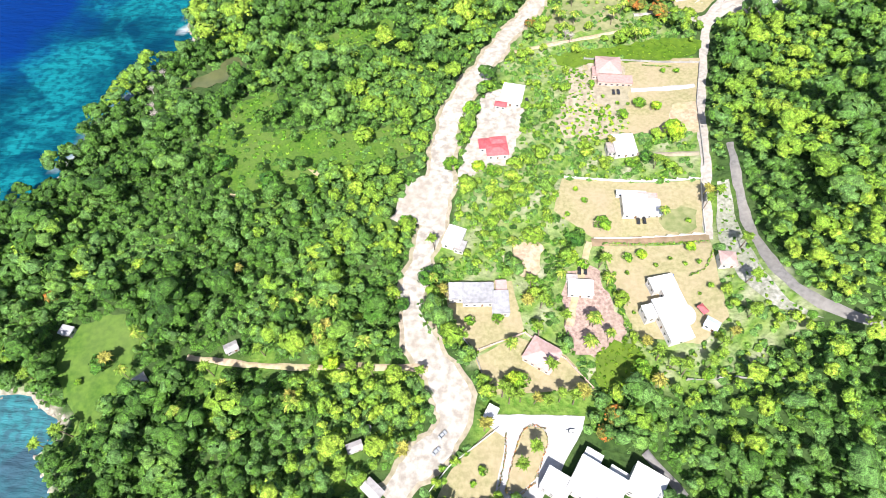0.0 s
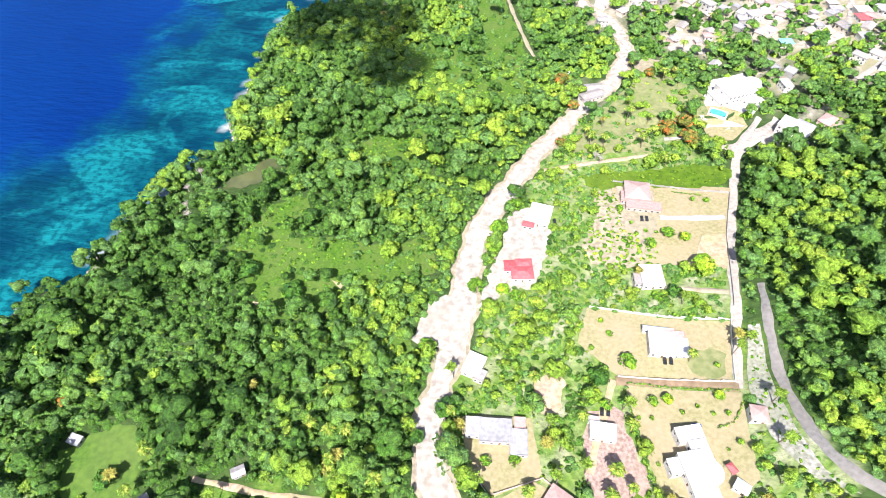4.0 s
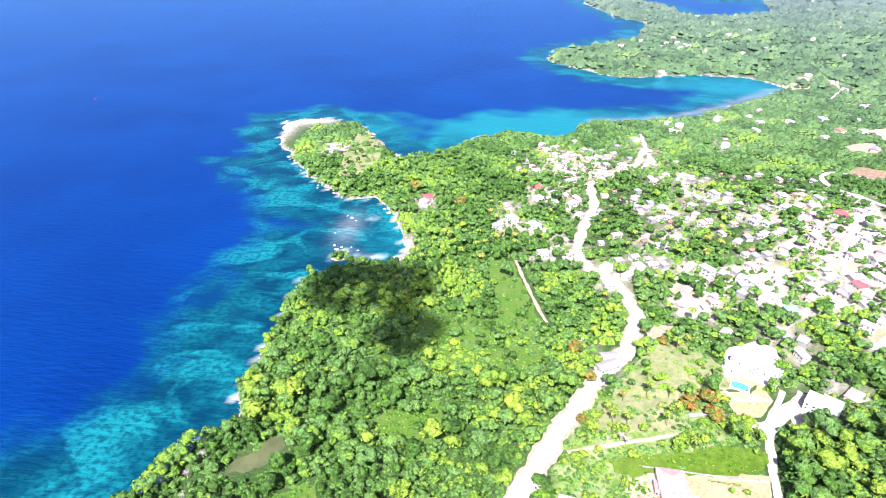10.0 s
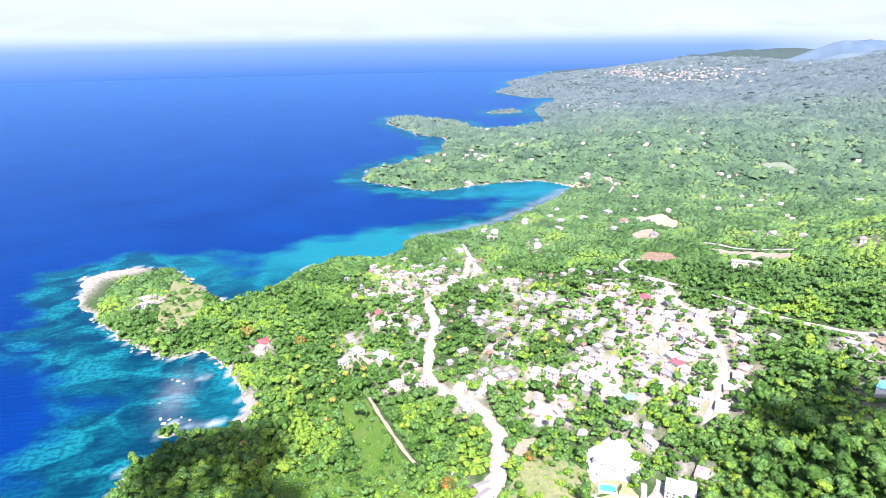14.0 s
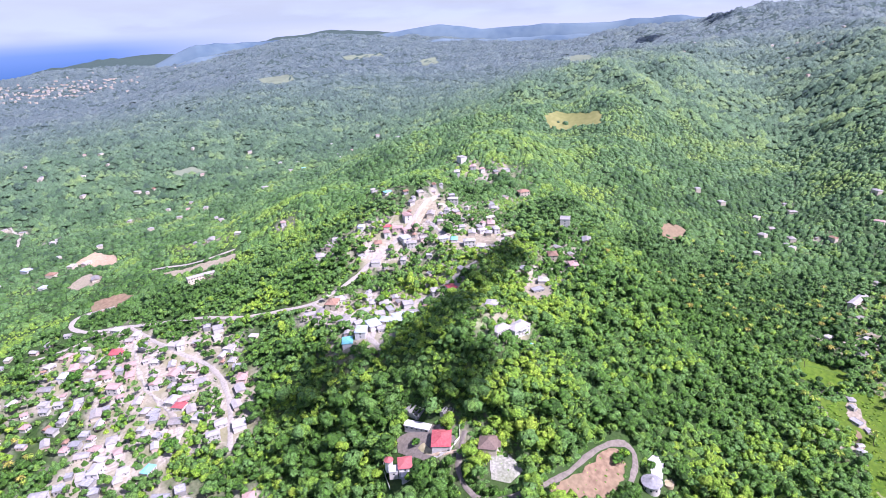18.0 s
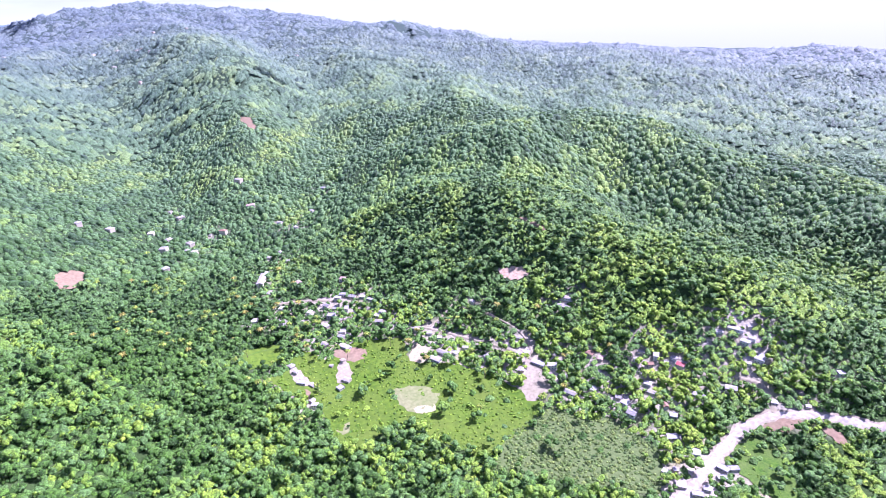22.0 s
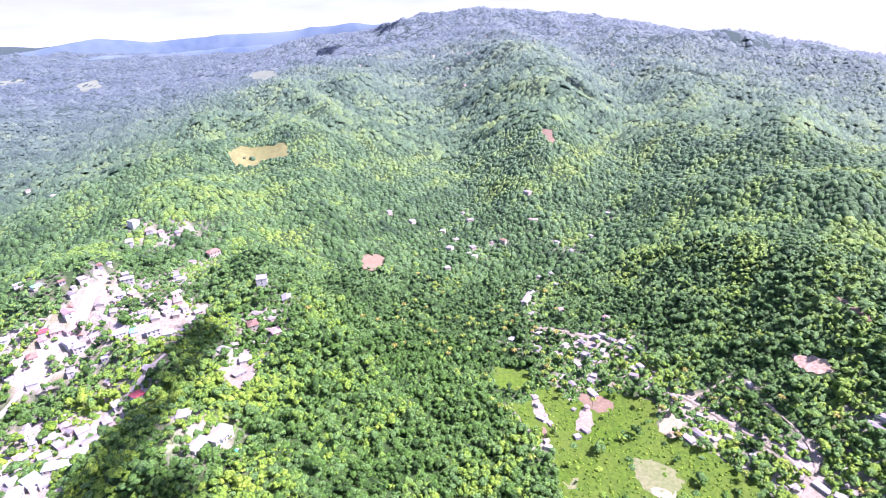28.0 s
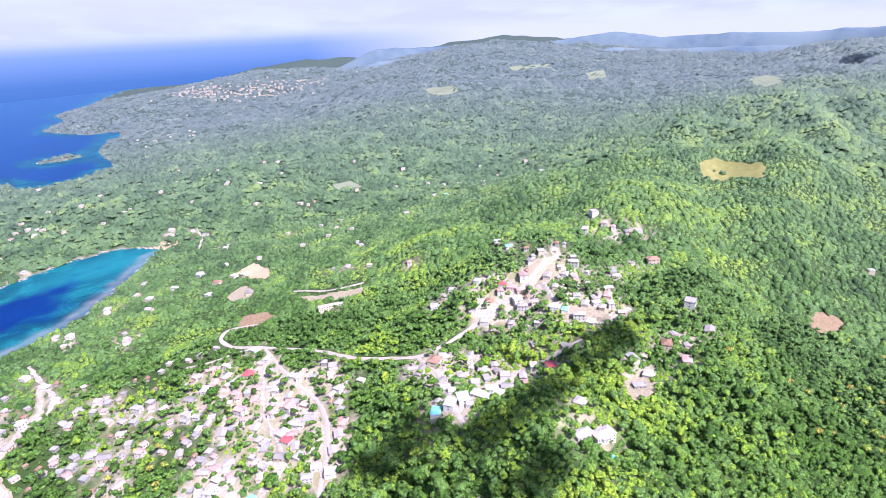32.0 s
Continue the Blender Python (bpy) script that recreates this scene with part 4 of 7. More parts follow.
PATCHES = [(P_PINK, LAWN, "lawn", "dry yellow-green lawn of the pink house"), (P_CARPORT, LAWN, "lawn", "dry lawn with bare soil round the white house"),
           (P_LAWN, LAWN, "lawn", "wide mown lawn round the white villa"), (P_ROCKERY, YARD, "garden", "pale stony garden soil with scattered shrubs"), (P_DIRT, BRUSH, "yard", "bare pinkish soil lot"), (P_SQUARE, LAWN, "lawn", "dry lawn round the pink-roofed house"),
           (P_GREY, LAWN, "yard", "dry grassy yard of the grey house"), (P_RUINS, SOIL_PINK, "clearing", "cut brushwood on bare soil"), (P_GARDEN1, LAWN, "lawn", "dry mown lawn beside the villa drive"),
           (P_PAVED, PAVING, "driveway", "pale concrete driveway of the villa"), (P_SOUTHLAWN, LAWN_GREEN, "lawn", "green lawn near the shore"),
           (P_CLEAR1, MEADOW, "clearing", "green meadow clearing in the woods"), (P_CLEAR2, MEADOW, "clearing", "green meadow clearing in the woods"), 
           (P_CLEAR5, MEADOW, "clearing", "small grassy clearing by the road"), (P_CLEAR6, MEADOW, "clearing", "bright meadow clearing in the woods"), (P_CLEAR7, MEADOW, "clearing", "bright meadow clearing in the woods"),
           (P_CLEAR8, MEADOW, "clearing", "bright meadow clearing in the woods"), (P_CLEAR9, PASTURE, "meadow", "dry grassy field beside the coast road"), (P_CLEAR10, MEADOW, "clearing", "grassy field beside the dirt lane"),
           (P_QUARRY, STONY, "slope", "grey stony slope below the hill lane"), (P_LOTRED, DUST, "yard", "pale dusty lot round the red roofs"), (P_LOTW, DUST, "yard", "pale dusty lay-by of the coast road"),
           (P_VILLAN, PAVING, "terrace", "pale paved terrace round the pool villa"), (P_COURT, TRACK, "yard", "worn brown courtyard of the walled houses"), (P_POOLAWN, LAWN, "lawn", "dry lawn below the pool villa"), (P_LOTA, YARD, "yard", "bare pale lot beside the village road"), (P_LOTB, DUST, "yard", "pale dusty yard of the village houses"), (P_WHITE2, DUST, "yard", "pale dusty building yard"), (F_TAN, TAN, "field", "tan grass field on the wooded ridge"),
           (P_PENINS, PASTURE, "clearing", "grassy clearing on the peninsula"), (P_CLEAR11, MEADOW, "clearing", "wide light green meadow with scattered trees"), (P_SLOPE1, SOIL, "slope", "bare pale cutting in the woods"),
           (P_SLOPE2, YARD, "yard", "pale dusty lot in the woods"), (P_SLOPE3, SOIL, "slope", "bare pale bank above the bay"), (P_SLOPE4, YARD, "yard", "pale dusty school yard"), (P_TOP, YARD, "yard", "pale dusty hilltop yards between houses"), (P_TOP2, YARD, "yard", "pale dusty yard on the hilltop"),
           (P_RIDGE, YARD, "yard", "pale dusty yard on the ridge"),  
           (P_BARE1, SOIL_PINK, "yard", "bare pinkish soil in the clearing"), (P_BARE2, SOIL_PINK, "yard", "bare pinkish soil among trees"), (P_BARE3, SOIL_PINK, "yard", "bare reddish soil at the clearing"), (P_GREENSQ, PASTURE, "lawn", "small watered green lawn beside the house"), (P_GREEN, FIELD, "lawn", "bright green grass strip behind the pink house"), (P_DRY, PASTURE, "meadow", "dry tan meadow beside the pool villa"), (P_YARDPINK, YARD, "yard", "bare pinkish garden soil round the pink house"),
           (F_SOIL3, SOIL_RED, "slope", "bare reddish cutting beside the road"), (F_SOIL4, SOIL_PINK, "yard", "bare pinkish soil below the road"),
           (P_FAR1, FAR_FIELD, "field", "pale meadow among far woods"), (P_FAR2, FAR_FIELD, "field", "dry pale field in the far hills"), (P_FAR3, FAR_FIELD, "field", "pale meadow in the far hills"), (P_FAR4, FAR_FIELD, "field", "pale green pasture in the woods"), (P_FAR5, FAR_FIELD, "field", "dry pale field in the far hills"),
           (F_BRIGHT, FIELD, "field", "bright green marsh field in the valley"), (F_CANE, CANE, "field", "dull green scrub field"), (F_CANE2, CANE, "field", "dull green scrub slope"),
           (F_GRASSY, MEADOW, "field", "bright grassy slope below the road"), (F_PATCH, PASTURE, "field", "yellowish dry patch in the field"), (F_DIRT2, SOIL_PINK, "yard", "bare soil edge of the dry patch"), (F_DIRT3, SOIL_PINK, "yard", "bare brownish plot among houses"), (F_DIRT4, PASTURE, "field", "dry yellow strip in the marsh field"), (F_YARD, YARD, "yard", "bare pinkish yard in the valley"),
           (F_SOIL2, SOIL_RED, "slope", "bare reddish cutting beside the road"), (F_SCAR, SOIL_RED, "slope", "reddish landslip on the far hill"), (F_SCAR2, SOIL_RED, "slope", "reddish landslip on the hillside"),
           (F_QUARRY2, SOIL, "yard", "pale quarry floor in the woods"), (F_SOILHILL, SOIL_RED, "slope", "reddish bare soil on the hillside"), (F_HAIRPIN, SOIL_RED, "slope", "bare reddish soil inside the hairpin lane"),
           (F_PITCH, SOIL_RED, "field", "bare reddish playing field"), (P_MEADOW, FIELD, "meadow", "soft bright green growth below the lawn villa"), (P_STONYARD, STONY, "yard", "pale stony yard below the brown-roofed house"), (P_ROUNDYARD, PAVING, "terrace", "pale paved yard of the round house"), (F_GRN, FIELD, "field", "small bright green field"),
           (F_SOILV1, SOIL_RED, "yard", "bare reddish yard of a valley house"), (F_SOILV2, YARD, "yard", "pale concrete yard in the marsh field"), (F_SOILV3, SOIL_RED, "yard", "bare soil path in the marsh field"), (F_SOILV4, YARD, "yard", "pale yard in the marsh field")]
HOUSES = H_NORTH + H_MID + H_EAST + H_FAR + H_BAY + H_SLOPE + H_RIDGE + H_TOP + H_VAL1 + H_VAL2 + H_NEAR17 + H_SPECIAL + H_SCHOOL + H_MORE + H_MORE2 + H_MORE3 + H_MORE4
# large buildings beside the coast road: x, y, half size, for keeping trees off
GROUNDS = [(26, 84, 4), (34, 84, 4), (42, 84, 4), (50, 84, 4), (58, 86, 4), (264, 262, 12), (254, 256, 8), (286, 262, 8), (278, 244, 8), (272, 196, 9), (297, 265, 10), (310, 274, 5), (311, 248, 5), (317, 104, 9), (328, 93, 4), (276, 273, 3), (256, 266, 5), (57, 55, 16), (76, 54, 12), (41, 50, 10), (100, 118, 11), (104, 133, 11), (96, 144, 9), (96, 298, 12), (96, 232, 10), (95, 190, 12), (22, 234, 9), (35, 276, 10), (14, 134, 16), (40, 107, 10), (62, 141, 9),
           (0, 171, 9), (129, 150, 6), (-143, 93, 5), (-104, 108, 5), (-41, 64, 5), (-32, 48, 5), (-186, 117, 5), (17, 79, 5), (178, 406, 16), (162, 382, 8), (168, 362, 8), (208, 362, 14), (-160, 295, 11), (-148, 308, 8), (-189, 297, 3), (-192, 282, 3), (-187, 267, 3), (-183, 259, 3)]

# garden palms, which stand clear of the other trees
PALM_SPOTS = [(-14, 95), (-36, 96), (-44, 98), (-72, 84), (-103, 74), (-167, 68), (-195, 94), (14, 72), (30, 56), (25, 84), (30, 85), (36, 84), (42, 84), (47, 85), (53, 84), (58, 86), (43, 98), (73, 154), (38, 143), (36, 133),
              (42, 131), (40, 116), (53, 122), (88, 112), (92, 104), (97, 100), (101, 96), (130, 193), (135, 191), (128, 184), (-10, 165), (-4, 138), (-25, 87), (-61, 97), (-88, 106), (-19, 62), (-47, 57)]
PALM_SPOTS_2 = [(-44, 51), (-180, 64), (-160, 103), (-150, 114), (138, 157), (135, 137), (124, 111), (116, 103), (111, 98), (110, 216), (89, 236), (36, 64), (118, 108), (132, 120), (55, 89), (22, 87), (100, 386), (112, 372), (80, 366), (540, -20), (560, -150), (460, -110),
                (640, -60), (700, -60), (500, -130), (185, -242), (192, -232), (420, 215), (385, 245), (560, 190), (585, 170), (-60, 110), (-110, 96)]

# the open garden quarter between the coast road and the garden lane
QUARTER = [(18, 88), (2, 120), (-4, 160), (2, 206), (12, 250), (30, 310), (60, 372), (135, 372), (153, 294), (133, 192), (130, 165), (148, 150), (160, 118), (120, 92), (63, 89)]


def far_haze(px, py):
    """Share of haze painted into the colours: 0 near the coast, 1 far away."""
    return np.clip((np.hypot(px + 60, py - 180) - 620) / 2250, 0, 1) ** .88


def sandy_shore(px, py):
    """The pale beach on the inner side of the point."""
    d = np.minimum(along(px, py, (-184, 878), (-146, 815))[0], np.minimum(along(px, py, (-146, 815), (-101, 835))[0], along(px, py, (-101, 835), (-38, 913))[0]))
    return 1.1 * np.clip(1 - d / 8, 0, 1)


def stony(px, py):
    """Bare rock of the point and sand of the beaches, 0 to 1."""
    tip = np.exp(-(((px + 318) / 52) ** 2 + ((py - 958) / 24) ** 2)) + np.exp(-(((px + 345) / 20) ** 2 + ((py - 900) / 50) ** 2))
    return np.clip(1.4 * tip + 1.2 * np.exp(-(((px + 101) / 9) ** 2 + ((py - 572) / 26) ** 2)) + sandy_shore(px, py), 0, 1)


def in_outline(px, py, line):
    inside = np.zeros(px.shape, bool)
    for (ax, ay, *_), (bx, by, *_) in zip(line, line[1:] + line[:1]):
        if ay != by:
            inside ^= ((ay > py) != (by > py)) & (px < (bx - ax) * (py - ay) / (by - ay) + ax)
    return inside


def road_gap(px, py):
    """Metres to the nearest road's edge."""
    gap = np.full(px.shape, 1e9)
    for line, *_ in ROADS:
        for a, b in zip(line, line[1:]):
            gap = np.minimum(gap, along(px, py, a, b)[0] - max(a[2], b[2]) / 2)
    return gap


def house_gap(px, py):
    gap = np.full(px.shape, 1e9)
    for x, y, *_ in HOUSES:
        gap = np.minimum(gap, np.hypot(px - x, py - y))
    return gap


def house_crowd(px, py):
    """How closely built up a place is."""
    return sum(np.exp(-((px - x) ** 2 + (py - y) ** 2) / 700) for x, y, *_ in HOUSES)


def mesh_of(name, verts, faces, mat, smooth=False):
    me = bpy.data.meshes.new(name)
    verts, faces = np.asarray(verts, np.float32), np.asarray(faces, np.int32)
    n, k = faces.shape
    me.vertices.add(len(verts)), me.loops.add(n * k), me.polygons.add(n)
    me.vertices.foreach_set("co", verts.ravel())
    me.loops.foreach_set("vertex_index", faces.ravel())
    me.polygons.foreach_set("loop_start", np.arange(0, n * k, k, dtype=np.int32))
    me.polygons.foreach_set("use_smooth", np.full(n, smooth))
    me.update(calc_edges=True)
    me.materials.append(mat)
    return me


def with_value(me, name, values):
    me.attributes.new(name, "FLOAT", "POINT").data.foreach_set("value", np.asarray(values, np.float32))


def stretched(lo, hi, step, far_lo, far_hi, growth=1.09):
    core = list(np.arange(lo, hi + step, step))
    d = step
    while core[-1] < far_hi:
        d *= growth
        core.append(core[-1] + d)
    d = step
    while core[0] > far_lo:
        d *= growth
        core.insert(0, core[0] - d)
    return np.array(core)


def grid_faces(nx, ny):
    i = (np.arange(ny - 1)[:, None] * nx + np.arange(nx - 1)[None]).ravel()
    return np.stack([i, i + 1, i + nx + 1, i + nx], 1)


# ---- the ground, one sheet, and the sea ----
gx, gy = stretched(-300, 720, 6.5, -1400, 4950, 1.05), stretched(-460, 1080, 6.5, -4300, 4950, 1.05)
X, Y = (a.ravel() for a in np.meshgrid(gx, gy))
Z = land(X, Y)
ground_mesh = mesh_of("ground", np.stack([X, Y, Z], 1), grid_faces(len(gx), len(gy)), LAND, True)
ZZ = Z.reshape(len(gy), len(gx))


def relief(px, py):
    """Height of the ground sheet as built."""
    px, py = np.atleast_1d(np.asarray(px, float)), np.atleast_1d(np.asarray(py, float))
    i = np.clip(np.searchsorted(gx, px) - 1, 0, len(gx) - 2)
    j = np.clip(np.searchsorted(gy, py) - 1, 0, len(gy) - 2)
    u, v = np.clip((px - gx[i]) / (gx[i + 1] - gx[i]), 0, 1), np.clip((py - gy[j]) / (gy[j + 1] - gy[j]), 0, 1)
    return (ZZ[j, i] * (1 - u) + ZZ[j, i + 1] * u) * (1 - v) + (ZZ[j + 1, i] * (1 - u) + ZZ[j + 1, i + 1] * u) * v


near = (X > -450) & (X < 1200) & (Y > -500) & (Y < 1500)
gap = np.full(X.shape, 1e9)
gap[near] = house_gap(X[near], Y[near])
built = np.zeros(X.shape)
built[near] = house_crowd(X[near], Y[near])
ragged = 4 * np.sin(X * .31) * np.sin(Y * .27 + X * .1)
open_ground = in_outline(X, Y, QUARTER) * np.clip(.2 + .12 * ragged, 0, .6)
with_value(ground_mesh, "bare", np.maximum(np.clip(np.maximum((11.5 - gap + ragged) / 7, built * .62 - .34 + ragged * .1), 0, .9), open_ground))
SHORE = inland(X, Y)
with_value(ground_mesh, "rocky", np.maximum(np.clip((3.6 - SHORE + ragged * .5) / 3, 0, 1), stony(X, Y)))
tended = in_outline(X, Y, QUARTER) * 1.0
for px_, py_ in PALM_SPOTS + PALM_SPOTS_2:
    tended = np.maximum(tended, np.clip(1.6 - np.hypot(X - px_, Y - py_) / 7, 0, 1))
with_value(ground_mesh, "tended", tended)
with_value(ground_mesh, "far_haze", far_haze(X, Y))
tagged(new("ground", ground_mesh), "tropical coastal land with wooded hills and a rocky shore", "ground", kind="structure")

sx, sy = stretched(-480, 600, 7, -4900, 4900, 1.1), stretched(20, 1360, 8, -4800, 4950, 1.1)
SX, SY = (a.ravel() for a in np.meshgrid(sx, sy))
out = -inland(SX, SY)
sea_mesh = mesh_of("sea", np.stack([SX, SY, 0 * SX], 1), grid_faces(len(sx), len(sy)), SEA, True)
shelf = np.where(SY < 560, 128 + 22 * np.sin(SY / 90), np.where(SY < 800, 110, 75))
shelf = shelf + 55 * np.exp(-(((SX - 30) / 200) ** 2 + ((SY - 1000) / 120) ** 2)) + 70 * np.exp(-(((SX - 420) / 150) ** 2 + ((SY - 1230) / 90) ** 2)) + 8 * np.sin(SX / 23 + 2 * np.sin(SY / 31)) + 4 * np.sin(SY / 11 + SX / 17)
with_value(sea_mesh, "deep", np.clip(out / shelf, 0, 1.3) * .62)
beach = .3 * np.exp(-(((SX + 118) / 34) ** 2 + ((SY - 590) / 40) ** 2)) + .08 * (SY < 130) * (SX > -265) * (SX < -120) + 1.2 * np.exp(-(((SX - 20) / 190) ** 2 + ((SY - 985) / 100) ** 2)) + np.exp(-(((SX - 440) / 170) ** 2 + ((SY - 1240) / 80) ** 2)) * .9
with_value(sea_mesh, "sandy", np.clip(beach, 0, .9))
foam = np.clip(1 - np.abs(out - 1.5) / 3.0, 0, 1) * (np.sin(SX * .21 + SY * .13) * np.sin(SY * .19) > .1) * (SY > 120)
for sx_, sy_ in ((-128, 556), (-150, 560), (-148, 640)):
    foam = np.maximum(foam, np.clip(1.25 - np.hypot((SX - sx_) / 9, (SY - sy_) / 5), 0, 1) * (.5 + .5 * np.sin(SX * .9) * np.sin(SY * 1.1)))
with_value(sea_mesh, "surf", np.clip(foam * .8, 0, 1))
silt = np.exp(-(((SX + 170) / 13) ** 2 + ((SY - 612) / 34) ** 2)) * .75 * (.6 + .4 * np.sin(SX * .4) * np.sin(SY * .3)) + np.exp(-((out - 14) / 12) ** 2) * ((SX > 130) & (SX < 530) & (SY > 960) & (SY < 1240)) * .75 * (.7 + .3 * np.sin(SX * .13) * np.sin(SY * .17 + SX * .05))
silt = silt + np.clip((130 - SY) / 30, 0, .16) * (SX > -260) * (SX < -120)
with_value(sea_mesh, "silt", np.clip(silt, 0, 1))
tagged(new("sea", sea_mesh), "clear turquoise reef water deepening to dark blue sea", "sea", kind="structure")

# far mountains round the landward side, and the bright hazy distance beside them
def rugged(px, py):
    """Spurs and gullies of the mountains, 0 to 1."""
    a = 1 - np.abs(np.sin(px / 400 + 1.6 * np.sin(py / 310 + 1)) * .6 + np.sin(py / 330 - 1.4 * np.sin(px / 270)) * .4)
    b = 1 - np.abs(np.sin(px / 83 + 1.9 * np.sin(py / 97)) * .5 + np.sin(py / 71 + 1.2 * np.sin(px / 111 + 2)) * .5)
    c = .5 + .5 * np.sin(px / 31 + 2 * np.sin(py / 37)) * np.sin(py / 27 + 2 * np.sin(px / 43))
    return .62 * a + .28 * b + .1 * c


SKYLINE = [(31, 0), (37, 0), (41, 80), (44, 190), (46, 252), (47.5, 258), (53.7, 264), (57, 232), (60, 246), (63, 258), (67.6, 306), (72, 268), (77, 284), (84, 272), (88.8, 308), (92.5, 262), (96, 322), (101.7, 336), (106, 300), (109, 230), (113, 110), (116, 20), (118, 0), (125, 0)]
turns, rings = np.linspace(radians(31), radians(128), 560), np.linspace(0, 1, 42)
A, R = (a.ravel() for a in np.meshgrid(turns, rings))
D = 3700 + 1190 * R
MX, MY = D * np.sin(A), 80 + D * np.cos(A)
top = np.interp(np.degrees(A), *zip(*SKYLINE))
ranges = np.maximum(.52 * np.exp(-((R - .22) / .13) ** 2), np.maximum(.74 * np.exp(-((R - .52) / .14) ** 2), np.exp(-((R - .86) / .15) ** 2)))
H = top * ranges * (.93 + .11 * rugged(MX, MY)) + 8 * R - 12
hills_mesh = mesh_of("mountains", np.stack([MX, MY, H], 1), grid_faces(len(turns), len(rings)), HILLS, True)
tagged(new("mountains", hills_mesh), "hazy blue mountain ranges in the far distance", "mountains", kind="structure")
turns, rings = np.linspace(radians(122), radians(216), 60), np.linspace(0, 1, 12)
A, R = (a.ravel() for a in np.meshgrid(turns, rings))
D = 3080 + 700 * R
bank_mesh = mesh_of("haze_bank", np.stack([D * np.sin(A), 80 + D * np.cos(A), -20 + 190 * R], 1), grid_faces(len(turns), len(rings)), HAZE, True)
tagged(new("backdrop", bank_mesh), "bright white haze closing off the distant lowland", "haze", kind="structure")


# ---- roads and ground patches ----
def resampled(line, step, rounds=6):
    pts = []
    for a, b in zip(line, line[1:]):
        n = max(1, int(math.hypot(b[0] - a[0], b[1] - a[1]) / step))
        for i in range(n):
            u = i / n
            pts.append([a[k] + (b[k] - a[k]) * u for k in range(len(a))])
    pts.append(list(line[-1]))
    p = np.array(pts, float)
    for _ in range(rounds):
        p[1:-1] = (p[:-2] + 2 * p[1:-1] + p[2:]) / 4
    return p


def ribbon(line, mat, lift, ragged_edge=.0, step=4.0):
    p = resampled(line, step)
    d = np.gradient(p[:, :2], axis=0)
    d /= np.linalg.norm(d, axis=1)[:, None] + 1e-9
    side = np.stack([-d[:, 1], d[:, 0]], 1)
    s = np.arange(len(p))
    rows = []
    for u in (-.5, -.25, 0, .25, .5):
        wob = ragged_edge * (np.sin(s * .9 + u * 7) + .6 * np.sin(s * 2.3 + u * 3)) * abs(u) * 2
        q = p[:, :2] + side * (u * p[:, 2] + np.sign(u) * wob)[:, None]
        rows.append(np.column_stack([q, relief(q[:, 0], q[:, 1]) + lift * (1.0 if abs(u) < .5 else .3)]))
    v = np.concatenate(rows)
    return mesh_of("road", v, grid_faces(len(p), 5), mat, True)


for i, (line, mat, label) in enumerate(ROADS):
    tagged(new("road", ribbon(line, mat, .45 + .012 * i, .9 if mat is DUST else .35)), label, "road", kind="structure")


for line, label in ((MAIN_A, "dusty brown verge of the coast road"), (MAIN_B, "dusty verge of the village road"), (MAIN_S, "dusty verge of the valley road")):
    tagged(new("verge", ribbon([(x, y, w + 4.5) for x, y, w in line], YARD, .2, 1.3)), label, "verge", kind="structure")


def sheet(line, mat, name, lift, step=5.0, rounds=0):
    """A draped patch inside an outline with a slightly ragged edge."""
    bm = bmesh.new()
    p = resampled(list(line) + [line[0]], 4, rounds)[:-1]
    s = np.arange(len(p))
    ragged_ = 2.2 if rounds else .35
    p = p[:, :2] + np.column_stack([np.sin(s * 1.7) + np.sin(s * .61), np.sin(s * 2.3 + 1) + np.sin(s * .47)]) * ragged_ * .5
    ring = [bm.verts.new((x, y, 0)) for x, y in p]
    bm.faces.new(ring)
    lo, hi = p.min(0), p.max(0)
    cut = step if max(hi - lo) < 150 else 10
    for axis in (0, 1):
        normal = (1, 0, 0) if axis == 0 else (0, 1, 0)
        for c in np.arange(lo[axis] + cut, hi[axis], cut):
            co = (c, 0, 0) if axis == 0 else (0, c, 0)
            bmesh.ops.bisect_plane(bm, geom=bm.verts[:] + bm.edges[:] + bm.faces[:], plane_co=co, plane_no=normal)
    bm.normal_update()
    flip = [f for f in bm.faces if f.normal.z < 0]
    bmesh.ops.reverse_faces(bm, faces=flip)
    vs = list(bm.verts)
    zz = relief(np.array([v.co.x for v in vs]), np.array([v.co.y for v in vs]))
    for v, z in zip(vs, zz):
        v.co.z = z + lift
    me = bpy.data.meshes.new(name)
    bm.to_mesh(me)
    bm.free()
    me.materials.append(mat)
    return me


for i, (line, mat, name, label) in enumerate(PATCHES):
    tagged(new(name, sheet(line, mat, name, .25 + .004 * i, rounds=3 if mat in (MEADOW, FIELD, CANE, TAN, SOIL, SOIL_RED, SOIL_PINK, DUST, YARD, BRUSH, PASTURE, FAR_FIELD) or line is P_SOUTHLAWN else 0)), label, name, kind="structure")
for i, (line, mat, label) in enumerate(((P_SOILPINK, SOIL_PINK, "bare reddish soil bed in the lawn"), (P_ISLAND, LAWN, "oval planted island in the driveway"))):
    tagged(new("flower_bed", sheet(line, mat, "flower_bed", .62 + .02 * i)), label, "garden bed", kind="structure")


# ---- building blocks for things ----
def part(name, bm, mat, parent, label=""):
    me = bpy.data.meshes.new(name)
    bm.to_mesh(me)
    bm.free()
    me.materials.append(mat)
    ob = new(name, me)
    ob.parent = parent
    if label:
        ob["label"] = label
    return ob


